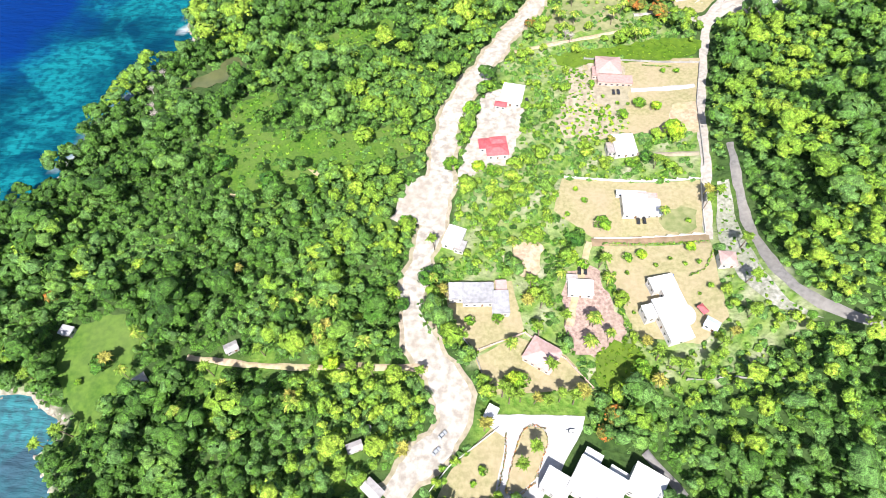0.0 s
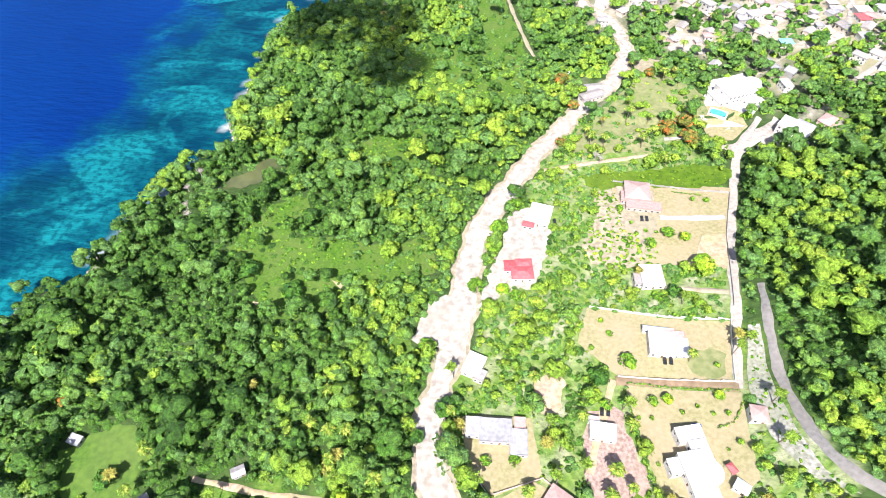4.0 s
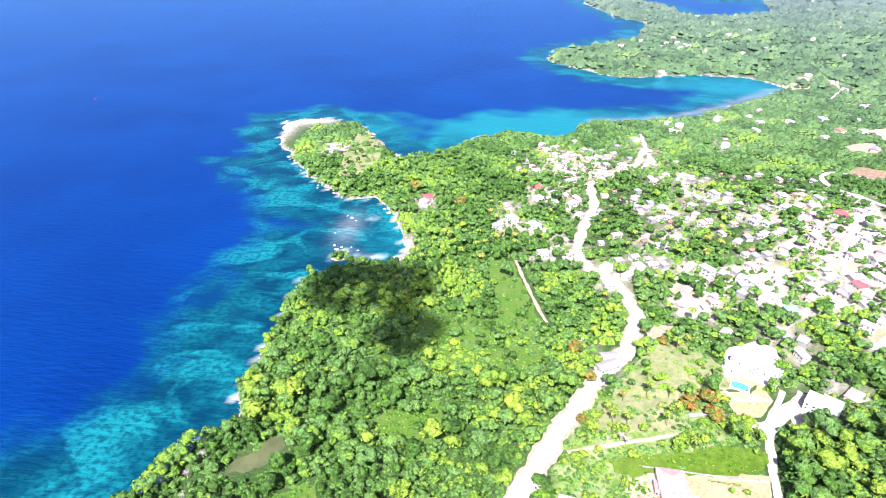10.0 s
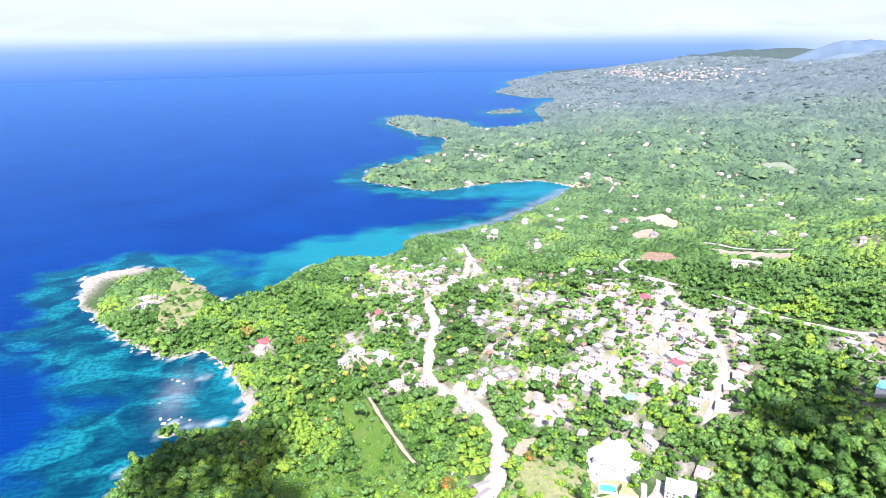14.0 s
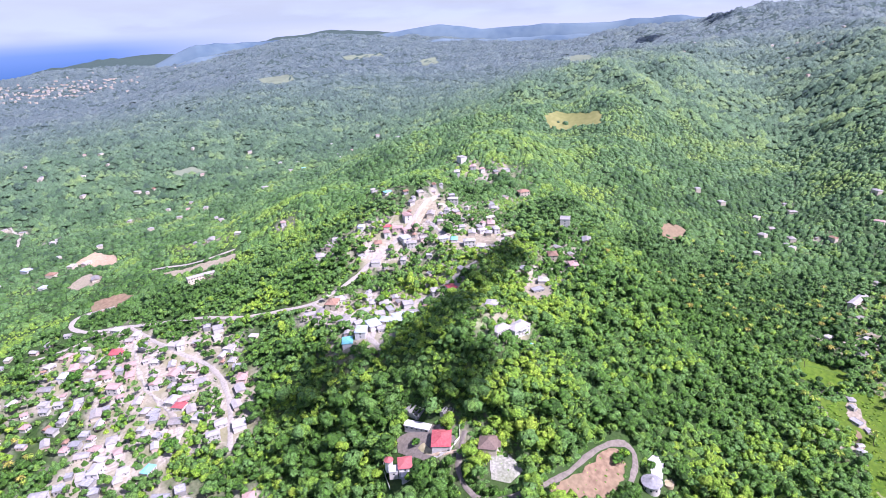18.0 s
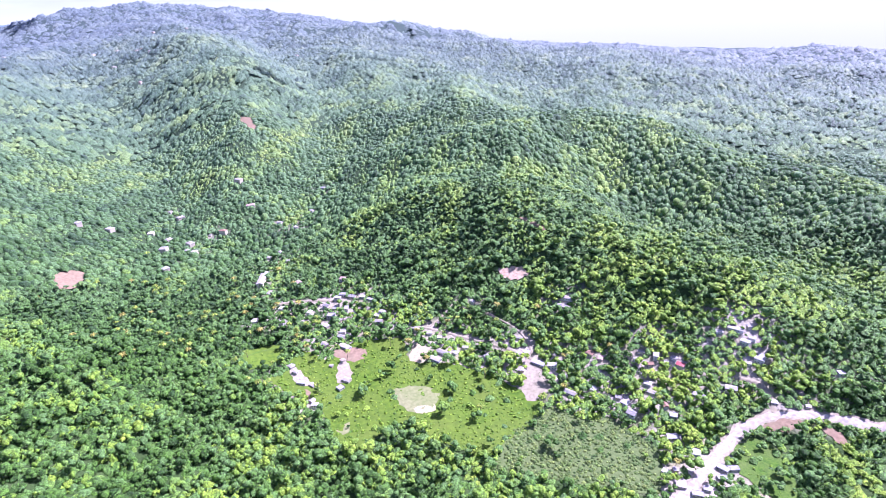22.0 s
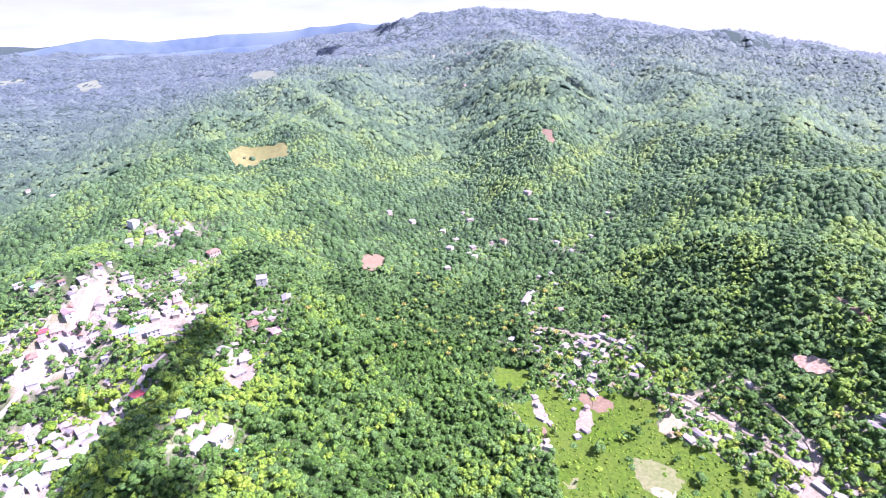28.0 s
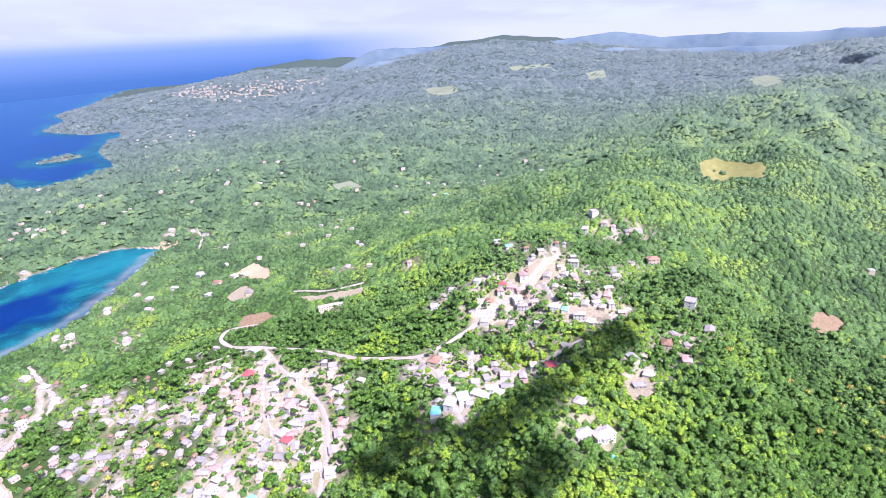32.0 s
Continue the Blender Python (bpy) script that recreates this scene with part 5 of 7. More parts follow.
def box(bm, x, y, z, sx, sy, sz, turn=0.0):
    """A box on z, centred in x and y."""
    m = pose(x, y, z + sz / 2, 0, 0, turn) @ Matrix.Diagonal((sx, sy, sz, 1))
    return bmesh.ops.create_cube(bm, size=1, matrix=m)


def boxed(*args):
    bm = bmesh.new()
    box(bm, *args)
    return bm


def hip_roof(l, w, z, rise, over=.5, gable=False, thick=.18):
    bm = bmesh.new()
    a, b = l / 2 + over, w / 2 + over
    r = a if gable else max(a - b, .05)
    lo = [bm.verts.new((x, y, z)) for x, y in ((-a, -b), (a, -b), (a, b), (-a, b))]
    up = [bm.verts.new((x, y, z + thick)) for x, y in ((-a, -b), (a, -b), (a, b), (-a, b))]
    t = [bm.verts.new((-r, 0, z + thick + rise)), bm.verts.new((r, 0, z + thick + rise))]
    bm.faces.new(lo[::-1])
    for i in range(4):
        bm.faces.new((lo[i], lo[(i + 1) % 4], up[(i + 1) % 4], up[i]))
    bm.faces.new((up[0], up[1], t[1], t[0])), bm.faces.new((up[2], up[3], t[0], t[1]))
    bm.faces.new((up[1], up[2], t[1])), bm.faces.new((up[3], up[0], t[0]))
    return bm


def flat_roof(l, w, z, lip=.35, over=.25):
    bm = bmesh.new()
    box(bm, 0, 0, z, l + 2 * over, w + 2 * over, .2)
    for sx, sy, x, y in ((l + 2 * over, .2, 0, w / 2 + over - .1), (l + 2 * over, .2, 0, -w / 2 - over + .1), (.2, w + 2 * over - .4, l / 2 + over - .1, 0), (.2, w + 2 * over - .4, -l / 2 - over + .1, 0)):
        box(bm, x, y, z + .2, sx, sy, lip)
    return bm


def openings(parent, l, w, h, base=.9, storeys=1, ends=True, doors=True, sills=False):
    """Windows proud of the walls by a few centimetres, and one door."""
    for s in range(storeys):
        z = base + s * 2.9
        n = max(2, int(l / 3.4))
        for i in range(n):
            x = -l / 2 + l * (i + .5) / n
            for side in (-1, 1):
                if doors and s == 0 and side < 0 and i == n // 2:
                    part("door", boxed(x, side * w / 2, 0, 1.0, .1, 2.05), DOOR, parent)
                else:
                    pane = part("window", boxed(x, side * w / 2, z, 1.2, .1, 1.15), GLASS, parent)
                    if sills:
                        part("sill", boxed(x, side * (w / 2 + .1), z - .12, 1.5, .3, .1), PAVING, pane)
        if ends:
            for side in (-1, 1):
                part("window", boxed(side * l / 2, 0, z, .1, 1.2, 1.15), GLASS, parent)


def house(l, w, h, roof_kind, roof_mat, wall_mat, rise=1.4, storeys=1, porch=False, far=False):
    ob = new("house")
    part("wall", boxed(0, 0, -4, l, w, h + 4), wall_mat, ob)
    if roof_kind == "flat":
        part("roof", flat_roof(l, w, h), roof_mat, ob)
    else:
        part("roof", hip_roof(l, w, h, rise, gable=roof_kind == "gable"), roof_mat, ob)
    if far:
        for x in (-l / 4, l / 4):
            part("window", boxed(x, -w / 2, .9, 1.3, .1, 1.2), GLASS, ob)
    else:
        openings(ob, l, w, h, storeys=storeys, ends=storeys > 1)
    if porch:
        part("porch_roof", boxed(0, -w / 2 - 1.3, h - .5, l * .55, 2.4, .14), roof_mat, ob)
        for x in (-l * .25, l * .25):
            part("post", boxed(x, -w / 2 - 2.3, -2, .2, .2, h - .5 + 2), wall_mat, ob)
    return ob


def ground_at(x, y):
    return float(relief(x, y)[0])


def set_on(ob, x, y, turn=0.0, drop=0.0, size=1.0):
    ob.matrix_basis = pose(x, y, ground_at(x, y) + .45 - drop, 0, 0, turn) @ Matrix.Diagonal((size, size, size, 1))
    return ob


# templates of the village houses: kind -> variants (builder arguments, label)
KINDS = {
    "w": [((10, 8, 3.2, "hip", ROOF_WHITE, WALL_WHITE), {"porch": True}, "small white house with a pale hipped roof"),
          ((12, 8, 3.1, "gable", ROOF_ZINC, WALL_CREAM), {}, "low house with a pale metal gable roof"),
          ((9, 9, 3.3, "flat", ROOF_WHITE, WALL_WHITE), {}, "square white house with a flat concrete roof"),
          ((11, 7, 6.1, "hip", ROOF_WHITE, WALL_WHITE), {"storeys": 2}, "two-storey white house with a pale hipped roof"),
          ((7, 6, 2.8, "gable", ROOF_ZINC, WALL_PINK), {"porch": True}, "tiny house with a weathered zinc roof")],
    "r": [((11, 9, 3.2, "hip", ROOF_RED, WALL_WHITE), {"porch": True}, "white house with a bright red hipped roof")],
    "p": [((12, 8, 3.3, "hip", ROOF_PINK, WALL_PINK), {}, "pink house with a faded pink hipped roof"),
          ((10, 8, 6.0, "gable", ROOF_PINK, WALL_WHITE), {"storeys": 2}, "two-storey house with a faded pink gable roof")],
    "t": [((11, 8, 3.2, "hip", ROOF_TEAL, WALL_WHITE), {}, "white house with a teal metal roof")],
    "u": [((12, 9, 5.8, "hip", ROOF_BLUE, WALL_WHITE), {"storeys": 2}, "white two-storey house with a grey-blue roof")],
    "g": [((13, 8, 3.0, "flat", ROOF_GREY, BLOCKWORK), {}, "unfinished grey blockwork house with a flat roof")],
    "b": [((13, 10, 5.6, "hip", ROOF_RUST, WALL_CREAM), {"storeys": 2, "rise": 2.6}, "large cream house with a rust-brown hipped roof")],
    "l": [((20, 8, 3.3, "gable", ROOF_ZINC, WALL_WHITE), {}, "long low hall with a pale metal roof")],
    "L": [((34, 8, 5.6, "gable", ROOF_WHITE, WALL_CREAM), {"storeys": 2}, "long two-storey school block with a white roof")],
    "R": [((17, 13, 4.0, "hip", ROOF_RED, WALL_WHITE), {"rise": 2.4}, "large white house with a broad red hipped roof")],
    "B": [((14, 12, 4.2, "hip", SHINGLE, WALL_CREAM), {"rise": 3.2, "porch": True}, "cream house with a steep brown shingle roof")],
    "V": [((18, 11, 6.2, "hip", ROOF_WHITE, WALL_WHITE), {"storeys": 2, "rise": 2.2, "porch": True}, "large white hillside villa with hipped roofs")],
    "v": [((15, 9, 3.6, "hip", ROOF_WHITE, WALL_WHITE), {"rise": 2.4}, "white villa wing with a hipped roof")],
    "T": [((12, 10, 8.8, "flat", ROOF_WHITE, WALL_WHITE), {"storeys": 3}, "tall three-storey white house with a flat roof")],
}
made_kinds, rng = {}, random.Random(7)


def place_house(x, y, kind, turn=None, size=None):
    far = math.hypot(x, y - 80) > 850
    k = rng.randrange(len(KINDS[kind]))
    args, extra, label = KINDS[kind][k]
    turn = rng.choice((0, 0, 90)) + rng.uniform(-25, 25) + 30 if turn is None else turn
    size = rng.uniform(.82, 1.18) if size is None else size
    z = min(ground_at(x + dx, y + dy) for dx, dy in ((0, 0), (4, 4), (-4, 4), (4, -4), (-4, -4))) * .5 + ground_at(x, y) * .5
    at = pose(x, y, z + .5, 0, 0, turn)
    key = (kind, k, far)
    if key in made_kinds:
        ob = copy_thing(made_kinds[key], at)
    else:
        ob = made_kinds[key] = house(*args, far=far, **extra)
        tagged(ob, label, "house", "village houses")
    ob.matrix_basis = at @ Matrix.Diagonal((size, size, size, 1))
    return ob


for x, y, kind in HOUSES:
    small = rng.uniform(.5, .72) if y < 0 and kind not in "Ll" else None
    turn = {"L": -32, "R": 20, "B": 12, "V": -28, "v": -28, "l": 18}.get(kind)
    place_house(x, y, kind, turn, (.66 if kind == "l" and y < 0 else 1) if turn is not None else small)


def joined_roofs(name, spots, seed, size=1.0):
    """Small distant houses, walls and roofs in one mesh, with three roof colours."""
    r = random.Random(seed)
    verts, faces, tone = [], [], []
    for x, y in spots:
        l, w, h, a = r.uniform(5, 11) * size, r.uniform(4.5, 8) * size, r.uniform(2.6, 5) * size, r.choice((.5, .5, 2.07, .9)) + r.uniform(-.3, .3)
        z, ca, sa = ground_at(x, y), math.cos(a), math.sin(a)
        n = len(verts)
        for px, py, pz in ((-l, -w, -6), (l, -w, -6), (l, w, -6), (-l, w, -6), (-l, -w, 2 * h), (l, -w, 2 * h), (l, w, 2 * h), (-l, w, 2 * h)):
            verts.append((x + (px * ca - py * sa) / 2, y + (px * sa + py * ca) / 2, z + pz / 2))
        faces += [tuple(n + i for i in q) for q in ((0, 1, 5, 4), (1, 2, 6, 5), (2, 3, 7, 6), (3, 0, 4, 7))]
        tone += [0] * 4
        k, e = r.choice((1, 1, 1, 4, 4, 4, 2, 2, 5, 6, 1, 1, 4)), len(verts)
        for px, py, pz in ((-l - .9, -w - .9, 2 * h), (l + .9, -w - .9, 2 * h), (l + .9, w + .9, 2 * h), (-l - .9, w + .9, 2 * h), (-l * .45, 0, 2 * h + 3), (l * .45, 0, 2 * h + 3)):
            verts.append((x + (px * ca - py * sa) / 2, y + (px * sa + py * ca) / 2, z + pz / 2))
        faces += [tuple(e + i for i in q) for q in ((0, 1, 5, 4), (2, 3, 4, 5), (1, 2, 5, 5), (3, 0, 4, 4), (3, 2, 1, 0))]
        tone += [k] * 5
    me = bpy.data.meshes.new(name)
    me.from_pydata(verts, [], [tuple(dict.fromkeys(f)) for f in faces])
    for mat in (WALL_CREAM, ROOF_WHITE, ROOF_PINK, ROOF_RED, ROOF_ZINC, ROOF_RUST, ROOF_GREY):
        me.materials.append(mat)
    me.polygons.foreach_set("material_index", tone)
    return new(name, me)


small_kinds = []
for l, w, h, kind, roof_mat, wall_mat, label in ((6, 5, 2.7, "gable", ROOF_ZINC, WALL_WHITE, "tiny pale cottage with a zinc gable roof"), (7.5, 5.5, 2.8, "hip", ROOF_WHITE, WALL_CREAM, "small cream cottage with a pale hipped roof"),
                                                 (6.5, 6, 3.0, "flat", ROOF_GREY, BLOCKWORK, "small grey block house with a flat roof"), (8, 5, 2.7, "gable", ROOF_WHITE, WALL_PINK, "narrow pink cottage with a pale roof"),
                                                 (6, 5.5, 2.7, "hip", ROOF_PINK, WALL_WHITE, "small white cottage with a faded pink roof"), (5, 4, 2.4, "gable", ROOF_RUST, BLOCKWORK, "little shed with a rusty tin roof")):
    bm = boxed(0, 0, -4, l, w, h + 4)
    for x in (-l / 4, l / 4):
        for y in (-w / 2, w / 2):
            box(bm, x, y, .9, 1.1, .12, 1.1)
    for f in bm.faces[6:]:
        f.material_index = 1
    wall = bpy.data.meshes.new("cottage")
    bm.to_mesh(wall)
    bm.free()
    wall.materials.append(wall_mat), wall.materials.append(GLASS)
    bm = flat_roof(l, w, h) if kind == "flat" else hip_roof(l, w, h, 1.3, gable=kind == "gable")
    roof = bpy.data.meshes.new("roof")
    bm.to_mesh(roof)
    bm.free()
    roof.materials.append(roof_mat)
    small_kinds.append((wall, roof, label))


def small_house(x, y):
    wall, roof, label = rng.choice(small_kinds)
    ob = tagged(new("cottage", wall), label, "cottage", "village cottages")
    new("roof", roof).parent = ob
    size = rng.uniform(.85, 1.3)
    ob.matrix_basis = pose(x, y, ground_at(x, y) + .4, 0, 0, rng.choice((30, 30, 120)) + rng.uniform(-25, 25)) @ Matrix.Diagonal((size, size, size, 1))


# roofs of the far town and the slopes across the bay
for name, label, groups in (("far_town", "distant white town scattered along the coast", ((2050, 3450, 230, 90), (2350, 3290, 220, 70), (2000, 3640, 150, 40), (2590, 3380, 250, 40))),
                            ("far_houses", "scattered pale houses across the wooded slopes", ((1250, 2500, 200, 14), (900, 1500, 260, 14), (420, 1560, 130, 12), (700, 950, 200, 10), (1000, 1050, 320, 14), (2300, -350, 500, 18), (900, -40, 120, 12))),
                            ("small_houses", "crowded small pale village houses and sheds", ((250, 720, 90, 24), (320, 540, 75, 20), (150, 800, 70, 24), (215, 500, 60, 16), (255, 600, 60, 20), (600, -130, 50, 4), (230, -300, 50, 5), (620, 370, 60, 24), (100, 700, 60, 10), (130, 570, 50, 9), (185, 650, 60, 12), (60, 830, 50, 9)))):
    spots = []
    for x0, y0, spread, count in groups:
        for _ in range(count):
            for _try in range(20):
                x, y = x0 + rng.gauss(0, spread * .55), y0 + rng.gauss(0, spread * .55)
                p, q = np.array([x]), np.array([y])
                if inland(p, q)[0] > 15 and road_gap(p, q)[0] > 6 and house_gap(p, q)[0] > 8.5:
                    spots.append((x, y))
                    HOUSES.append((x, y, "w"))
                    break
    if name == "small_houses":
        for x, y in spots:
            small_house(x, y)
    else:
        tagged(joined_roofs(name, spots, 3, 1.7 if name == "far_town" else 1.2), label, "houses", kind="stuff")


# ---- woods ----
def icosa():
    g = (1 + 5 ** .5) / 2
    v = np.array([(-1, g, 0), (1, g, 0), (-1, -g, 0), (1, -g, 0), (0, -1, g), (0, 1, g), (0, -1, -g), (0, 1, -g), (g, 0, -1), (g, 0, 1), (-g, 0, -1), (-g, 0, 1)], float)
    f = np.array([(0, 11, 5), (0, 5, 1), (0, 1, 7), (0, 7, 10), (0, 10, 11), (1, 5, 9), (5, 11, 4), (11, 10, 2), (10, 7, 6), (7, 1, 8),
                  (3, 9, 4), (3, 4, 2), (3, 2, 6), (3, 6, 8), (3, 8, 9), (4, 9, 5), (2, 4, 11), (6, 2, 10), (8, 6, 7), (9, 8, 1)])
    return v / np.linalg.norm(v[0]), f


def crown(seed, blobs, tufts, flatness=.62):
    """Triangles of one crown of unit radius: leafy clumps and tufts on its outside."""
    r = np.random.RandomState(seed)
    iv, jf = icosa()
    vs, fs, n = [], [], 0
    clumps = []
    for i in range(blobs):
        a, el = r.uniform(0, 6.28), r.uniform(.1, 1.3) if blobs > 1 else 1.4
        d = (.62 if blobs > 1 else 0) * r.uniform(.75, 1.1)
        c = np.array([math.cos(a) * math.cos(el) * d, math.sin(a) * math.cos(el) * d, math.sin(el) * d * flatness])
        s = r.uniform(.34, .55) if blobs > 1 else .85
        q = np.linalg.qr(r.randn(3, 3))[0]
        clumps.append((c, s, (iv @ q) * s * (1 + (.22 if blobs > 1 else .3) * r.randn(12, 1)) * np.array([1, 1, .8])))
    for i, (c, s, v) in enumerate(clumps):
        mid = (v + c)[jf].mean(1)
        keep = v[jf][:, :, 2].mean(1) > -.34 * s
        for k, (c2, s2, _) in enumerate(clumps):
            if k != i:
                keep &= np.linalg.norm((mid - c2) / np.array([1, 1, .8]), axis=1) > .72 * s2
        vs.append(v + c), fs.append(jf[keep] + n)
        n += 12
    for i in range(tufts):
        d = r.randn(3)
        d[2] = abs(d[2]) * .9
        d /= np.linalg.norm(d)
        c = d * np.array([1, 1, flatness]) * r.uniform(.72, 1.02)
        nrm = d + .7 * r.randn(3)
        nrm /= np.linalg.norm(nrm)
        u = np.cross(nrm, r.randn(3))
        u /= np.linalg.norm(u)
        w = np.cross(nrm, u)
        s = r.uniform(.06, .17)
        vs.append(np.array([c - u * s, c + w * s * .8, c + u * s, c - w * s * .8]))
        fs.append(np.array([(0, 1, 2), (0, 2, 3)]) + n)
        n += 4
    return np.concatenate(vs), np.concatenate(fs)


def planted(name, spots, shapes, mat, seed, low=.2, smooth=True, lean=False):
    """Joins many crowns into one mesh. spots: x, y, z, radius, height factor, tone; lean: the canopy follows the slope."""
    r = np.random.RandomState(seed)
    spots = np.asarray(spots, float)
    pick = r.randint(0, len(shapes), len(spots))
    fall = np.column_stack([(relief(spots[:, 0] + dx, spots[:, 1] + dy) - relief(spots[:, 0] - dx, spots[:, 1] - dy)) / 16 for dx, dy in ((8, 0), (0, 8))]) if lean else np.zeros((len(spots), 2))
    vv, ff, tt, n = [], [], [], 0
    for k, (sv, sf) in enumerate(shapes):
        s, slope_ = spots[pick == k], fall[pick == k]
        if not len(s):
            continue
        a = r.uniform(0, 6.28, len(s))
        ca, sa = np.cos(a)[:, None], np.sin(a)[:, None]
        wide = s[:, 3][:, None]
        x = (sv[None, :, 0] * ca - sv[None, :, 1] * sa) * wide * r.uniform(.8, 1.2, (len(s), 1)) + s[:, 0][:, None]
        y = (sv[None, :, 0] * sa + sv[None, :, 1] * ca) * wide * r.uniform(.8, 1.2, (len(s), 1)) + s[:, 1][:, None]
        z = (sv[None, :, 2] + low) * wide * s[:, 4][:, None] + s[:, 2][:, None]
        z = z + (x - s[:, 0][:, None]) * slope_[:, 0][:, None] + (y - s[:, 1][:, None]) * slope_[:, 1][:, None]
        vv.append(np.stack([x, y, z], 2).reshape(-1, 3))
        ff.append((sf[None] + (np.arange(len(s)) * len(sv))[:, None, None]).reshape(-1, 3) + n)
        tt.append(np.repeat(s[:, 5], len(sv)))
        n += len(s) * len(sv)
    me = mesh_of(name, np.concatenate(vv), np.concatenate(ff), mat, smooth)
    with_value(me, "tone", np.concatenate(tt))
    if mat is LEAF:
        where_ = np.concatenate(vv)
        with_value(me, "far_haze", far_haze(where_[:, 0], where_[:, 1]))
    return new(name, me)


def scattered(x0, x1, y0, y1, gap, seed):
    r = np.random.RandomState(seed)
    xs, ys = np.meshgrid(np.arange(x0, x1, gap), np.arange(y0, y1, gap))
    n = xs.size
    return xs.ravel() + r.uniform(-.5, .5, n) * gap, ys.ravel() + r.uniform(-.5, .5, n) * gap, r


def free(x, y, r, close=True):
    ok = (inland(x, y) > 1.5) & (stony(x, y) < .35)
    if close:
        ok &= road_gap(x, y) > np.where(y > 380, 3.6, 2.4)
        hg = house_gap(x, y)
        chance = r.uniform(0, 1, x.size)
        ok &= (hg > np.where(y < 0, 5.5, 6.2)) & ((hg > 20) | (chance < np.where(y < 0, .96, .74))) & (chance < .98)
        ok &= ~in_outline(x, y, QUARTER) | (chance < .56)
        for line, mat, *_ in PATCHES:
            ok &= ~in_outline(x, y, line) | (chance < (.42 if line is P_CLEAR11 else .16 if mat in (MEADOW, PASTURE) else .035 if mat in (FIELD, CANE, TAN) else 0))
        for gx_, gy_ in PALM_SPOTS + PALM_SPOTS_2:
            ok &= np.hypot(x - gx_, y - gy_) > 4.2
        for gx_, gy_, half in GROUNDS:
            ok &= np.hypot(x - gx_, y - gy_) > half + 2
    return ok


def eye_way(x, y):
    return np.hypot(x - 10, y - 85)


def shrubby(x, y):
    """Patches of low light scrub between the tall trees."""
    return np.clip(1.6 * np.sin(x / 29 + 2.3 * np.sin(y / 47 + 1)) * np.sin(y / 33 + 1.9 * np.sin(x / 61)) - .55, 0, 1)


def sized(x, y, r, mean, least, most):
    """Crown radii: many small trees, a few broad ones, shrubs in the scrub."""
    rad = np.clip(mean * np.exp(.5 * r.randn(x.size)), least, most)
    return rad * (1 - .42 * shrubby(x, y))


def glade(x, y):
    """Clusters of darker and lighter trees in the far woods, -1 to 1."""
    return np.sin(x / 47 + 2.2 * np.sin(y / 71 + 2)) * np.sin(y / 39 + 1.8 * np.sin(x / 83 + 1)) + .5 * np.sin(x / 17 + 2 * np.sin(y / 23)) * np.sin(y / 19 + 2 * np.sin(x / 29))


def tone_of(x, y, r):
    patch = .5 + .3 * np.sin(x / 37 + 2 * np.sin(y / 53)) * np.sin(y / 41 + x / 90) + .16 * np.sin(x / 13 + 2 * np.sin(y / 17))
    tone_drop = 1.35 * np.exp(-(((x - 640) / 300) ** 2 + ((y + 30) / 160) ** 2))  # shade of the valley, painted in as darker leaf tone
    tone_drop = tone_drop + 2.0 * np.clip((-60 - x) / 80, 0, 1) * np.clip((330 - y) / 60, 0, 1)  # tone lowered along the shore too
    tone_drop = tone_drop + 1.3 * np.exp(-(((x - 480) / 140) ** 2 + ((y - 90) / 55) ** 2))  # painted shade on the slope below the ridge villas
    # painted shade on the wooded slope farther east
    tone_drop = tone_drop + .7 * np.exp(-(((x - 860) / 240) ** 2 + ((y - 110) / 120) ** 2))
    sunny = np.exp(-(((x - 430) / 170) ** 2 + ((y + 370) / 90) ** 2))  # sunlight painted in as lighter leaf tone on the slope over the valley
    return np.clip(patch - .06 + .2 * sunny - .25 * tone_drop + .3 * shrubby(x, y) + (.26 - .15 * np.clip((eye_way(x, y) - 380) / 500, 0, 1)) * r.randn(x.size) + (.17 * np.minimum(glade(x, y), .5) - .07) * np.clip((eye_way(x, y) - 500) / 300, 0, 1) - .12 * np.clip((y - 400) / 150, 0, 1) - .08 * np.clip((y - 750) / 200, 0, 1), 0, 1)


NEAR_SHAPES = [crown(s, 7, 70) for s in range(9)]
HILL_SHAPES = [crown(60 + s, 4, 18) for s in range(6)]
BROAD_SHAPES = [crown(90 + s, 8, 24) for s in range(6)]
MID_SHAPES = [crown(20 + s, 2, 6) for s in range(8)]
FAR_SHAPES = [crown(40 + s, 1, 0, .75) for s in range(6)]


def cap(seed):
    """A low rounded lump of a few facets, for woods far away."""
    r = np.random.RandomState(seed)
    a = np.linspace(0, 2 * math.pi, 7)[:-1] + r.uniform(-.3, .3, 6)
    v = np.vstack([[r.uniform(-.2, .2), r.uniform(-.2, .2), .75], np.column_stack([np.cos(a), np.sin(a), r.uniform(-.75, -.3, 6)]) * r.uniform(.8, 1.2, (6, 1))])
    return v, np.array([(0, i + 1, (i + 1) % 6 + 1) for i in range(6)])


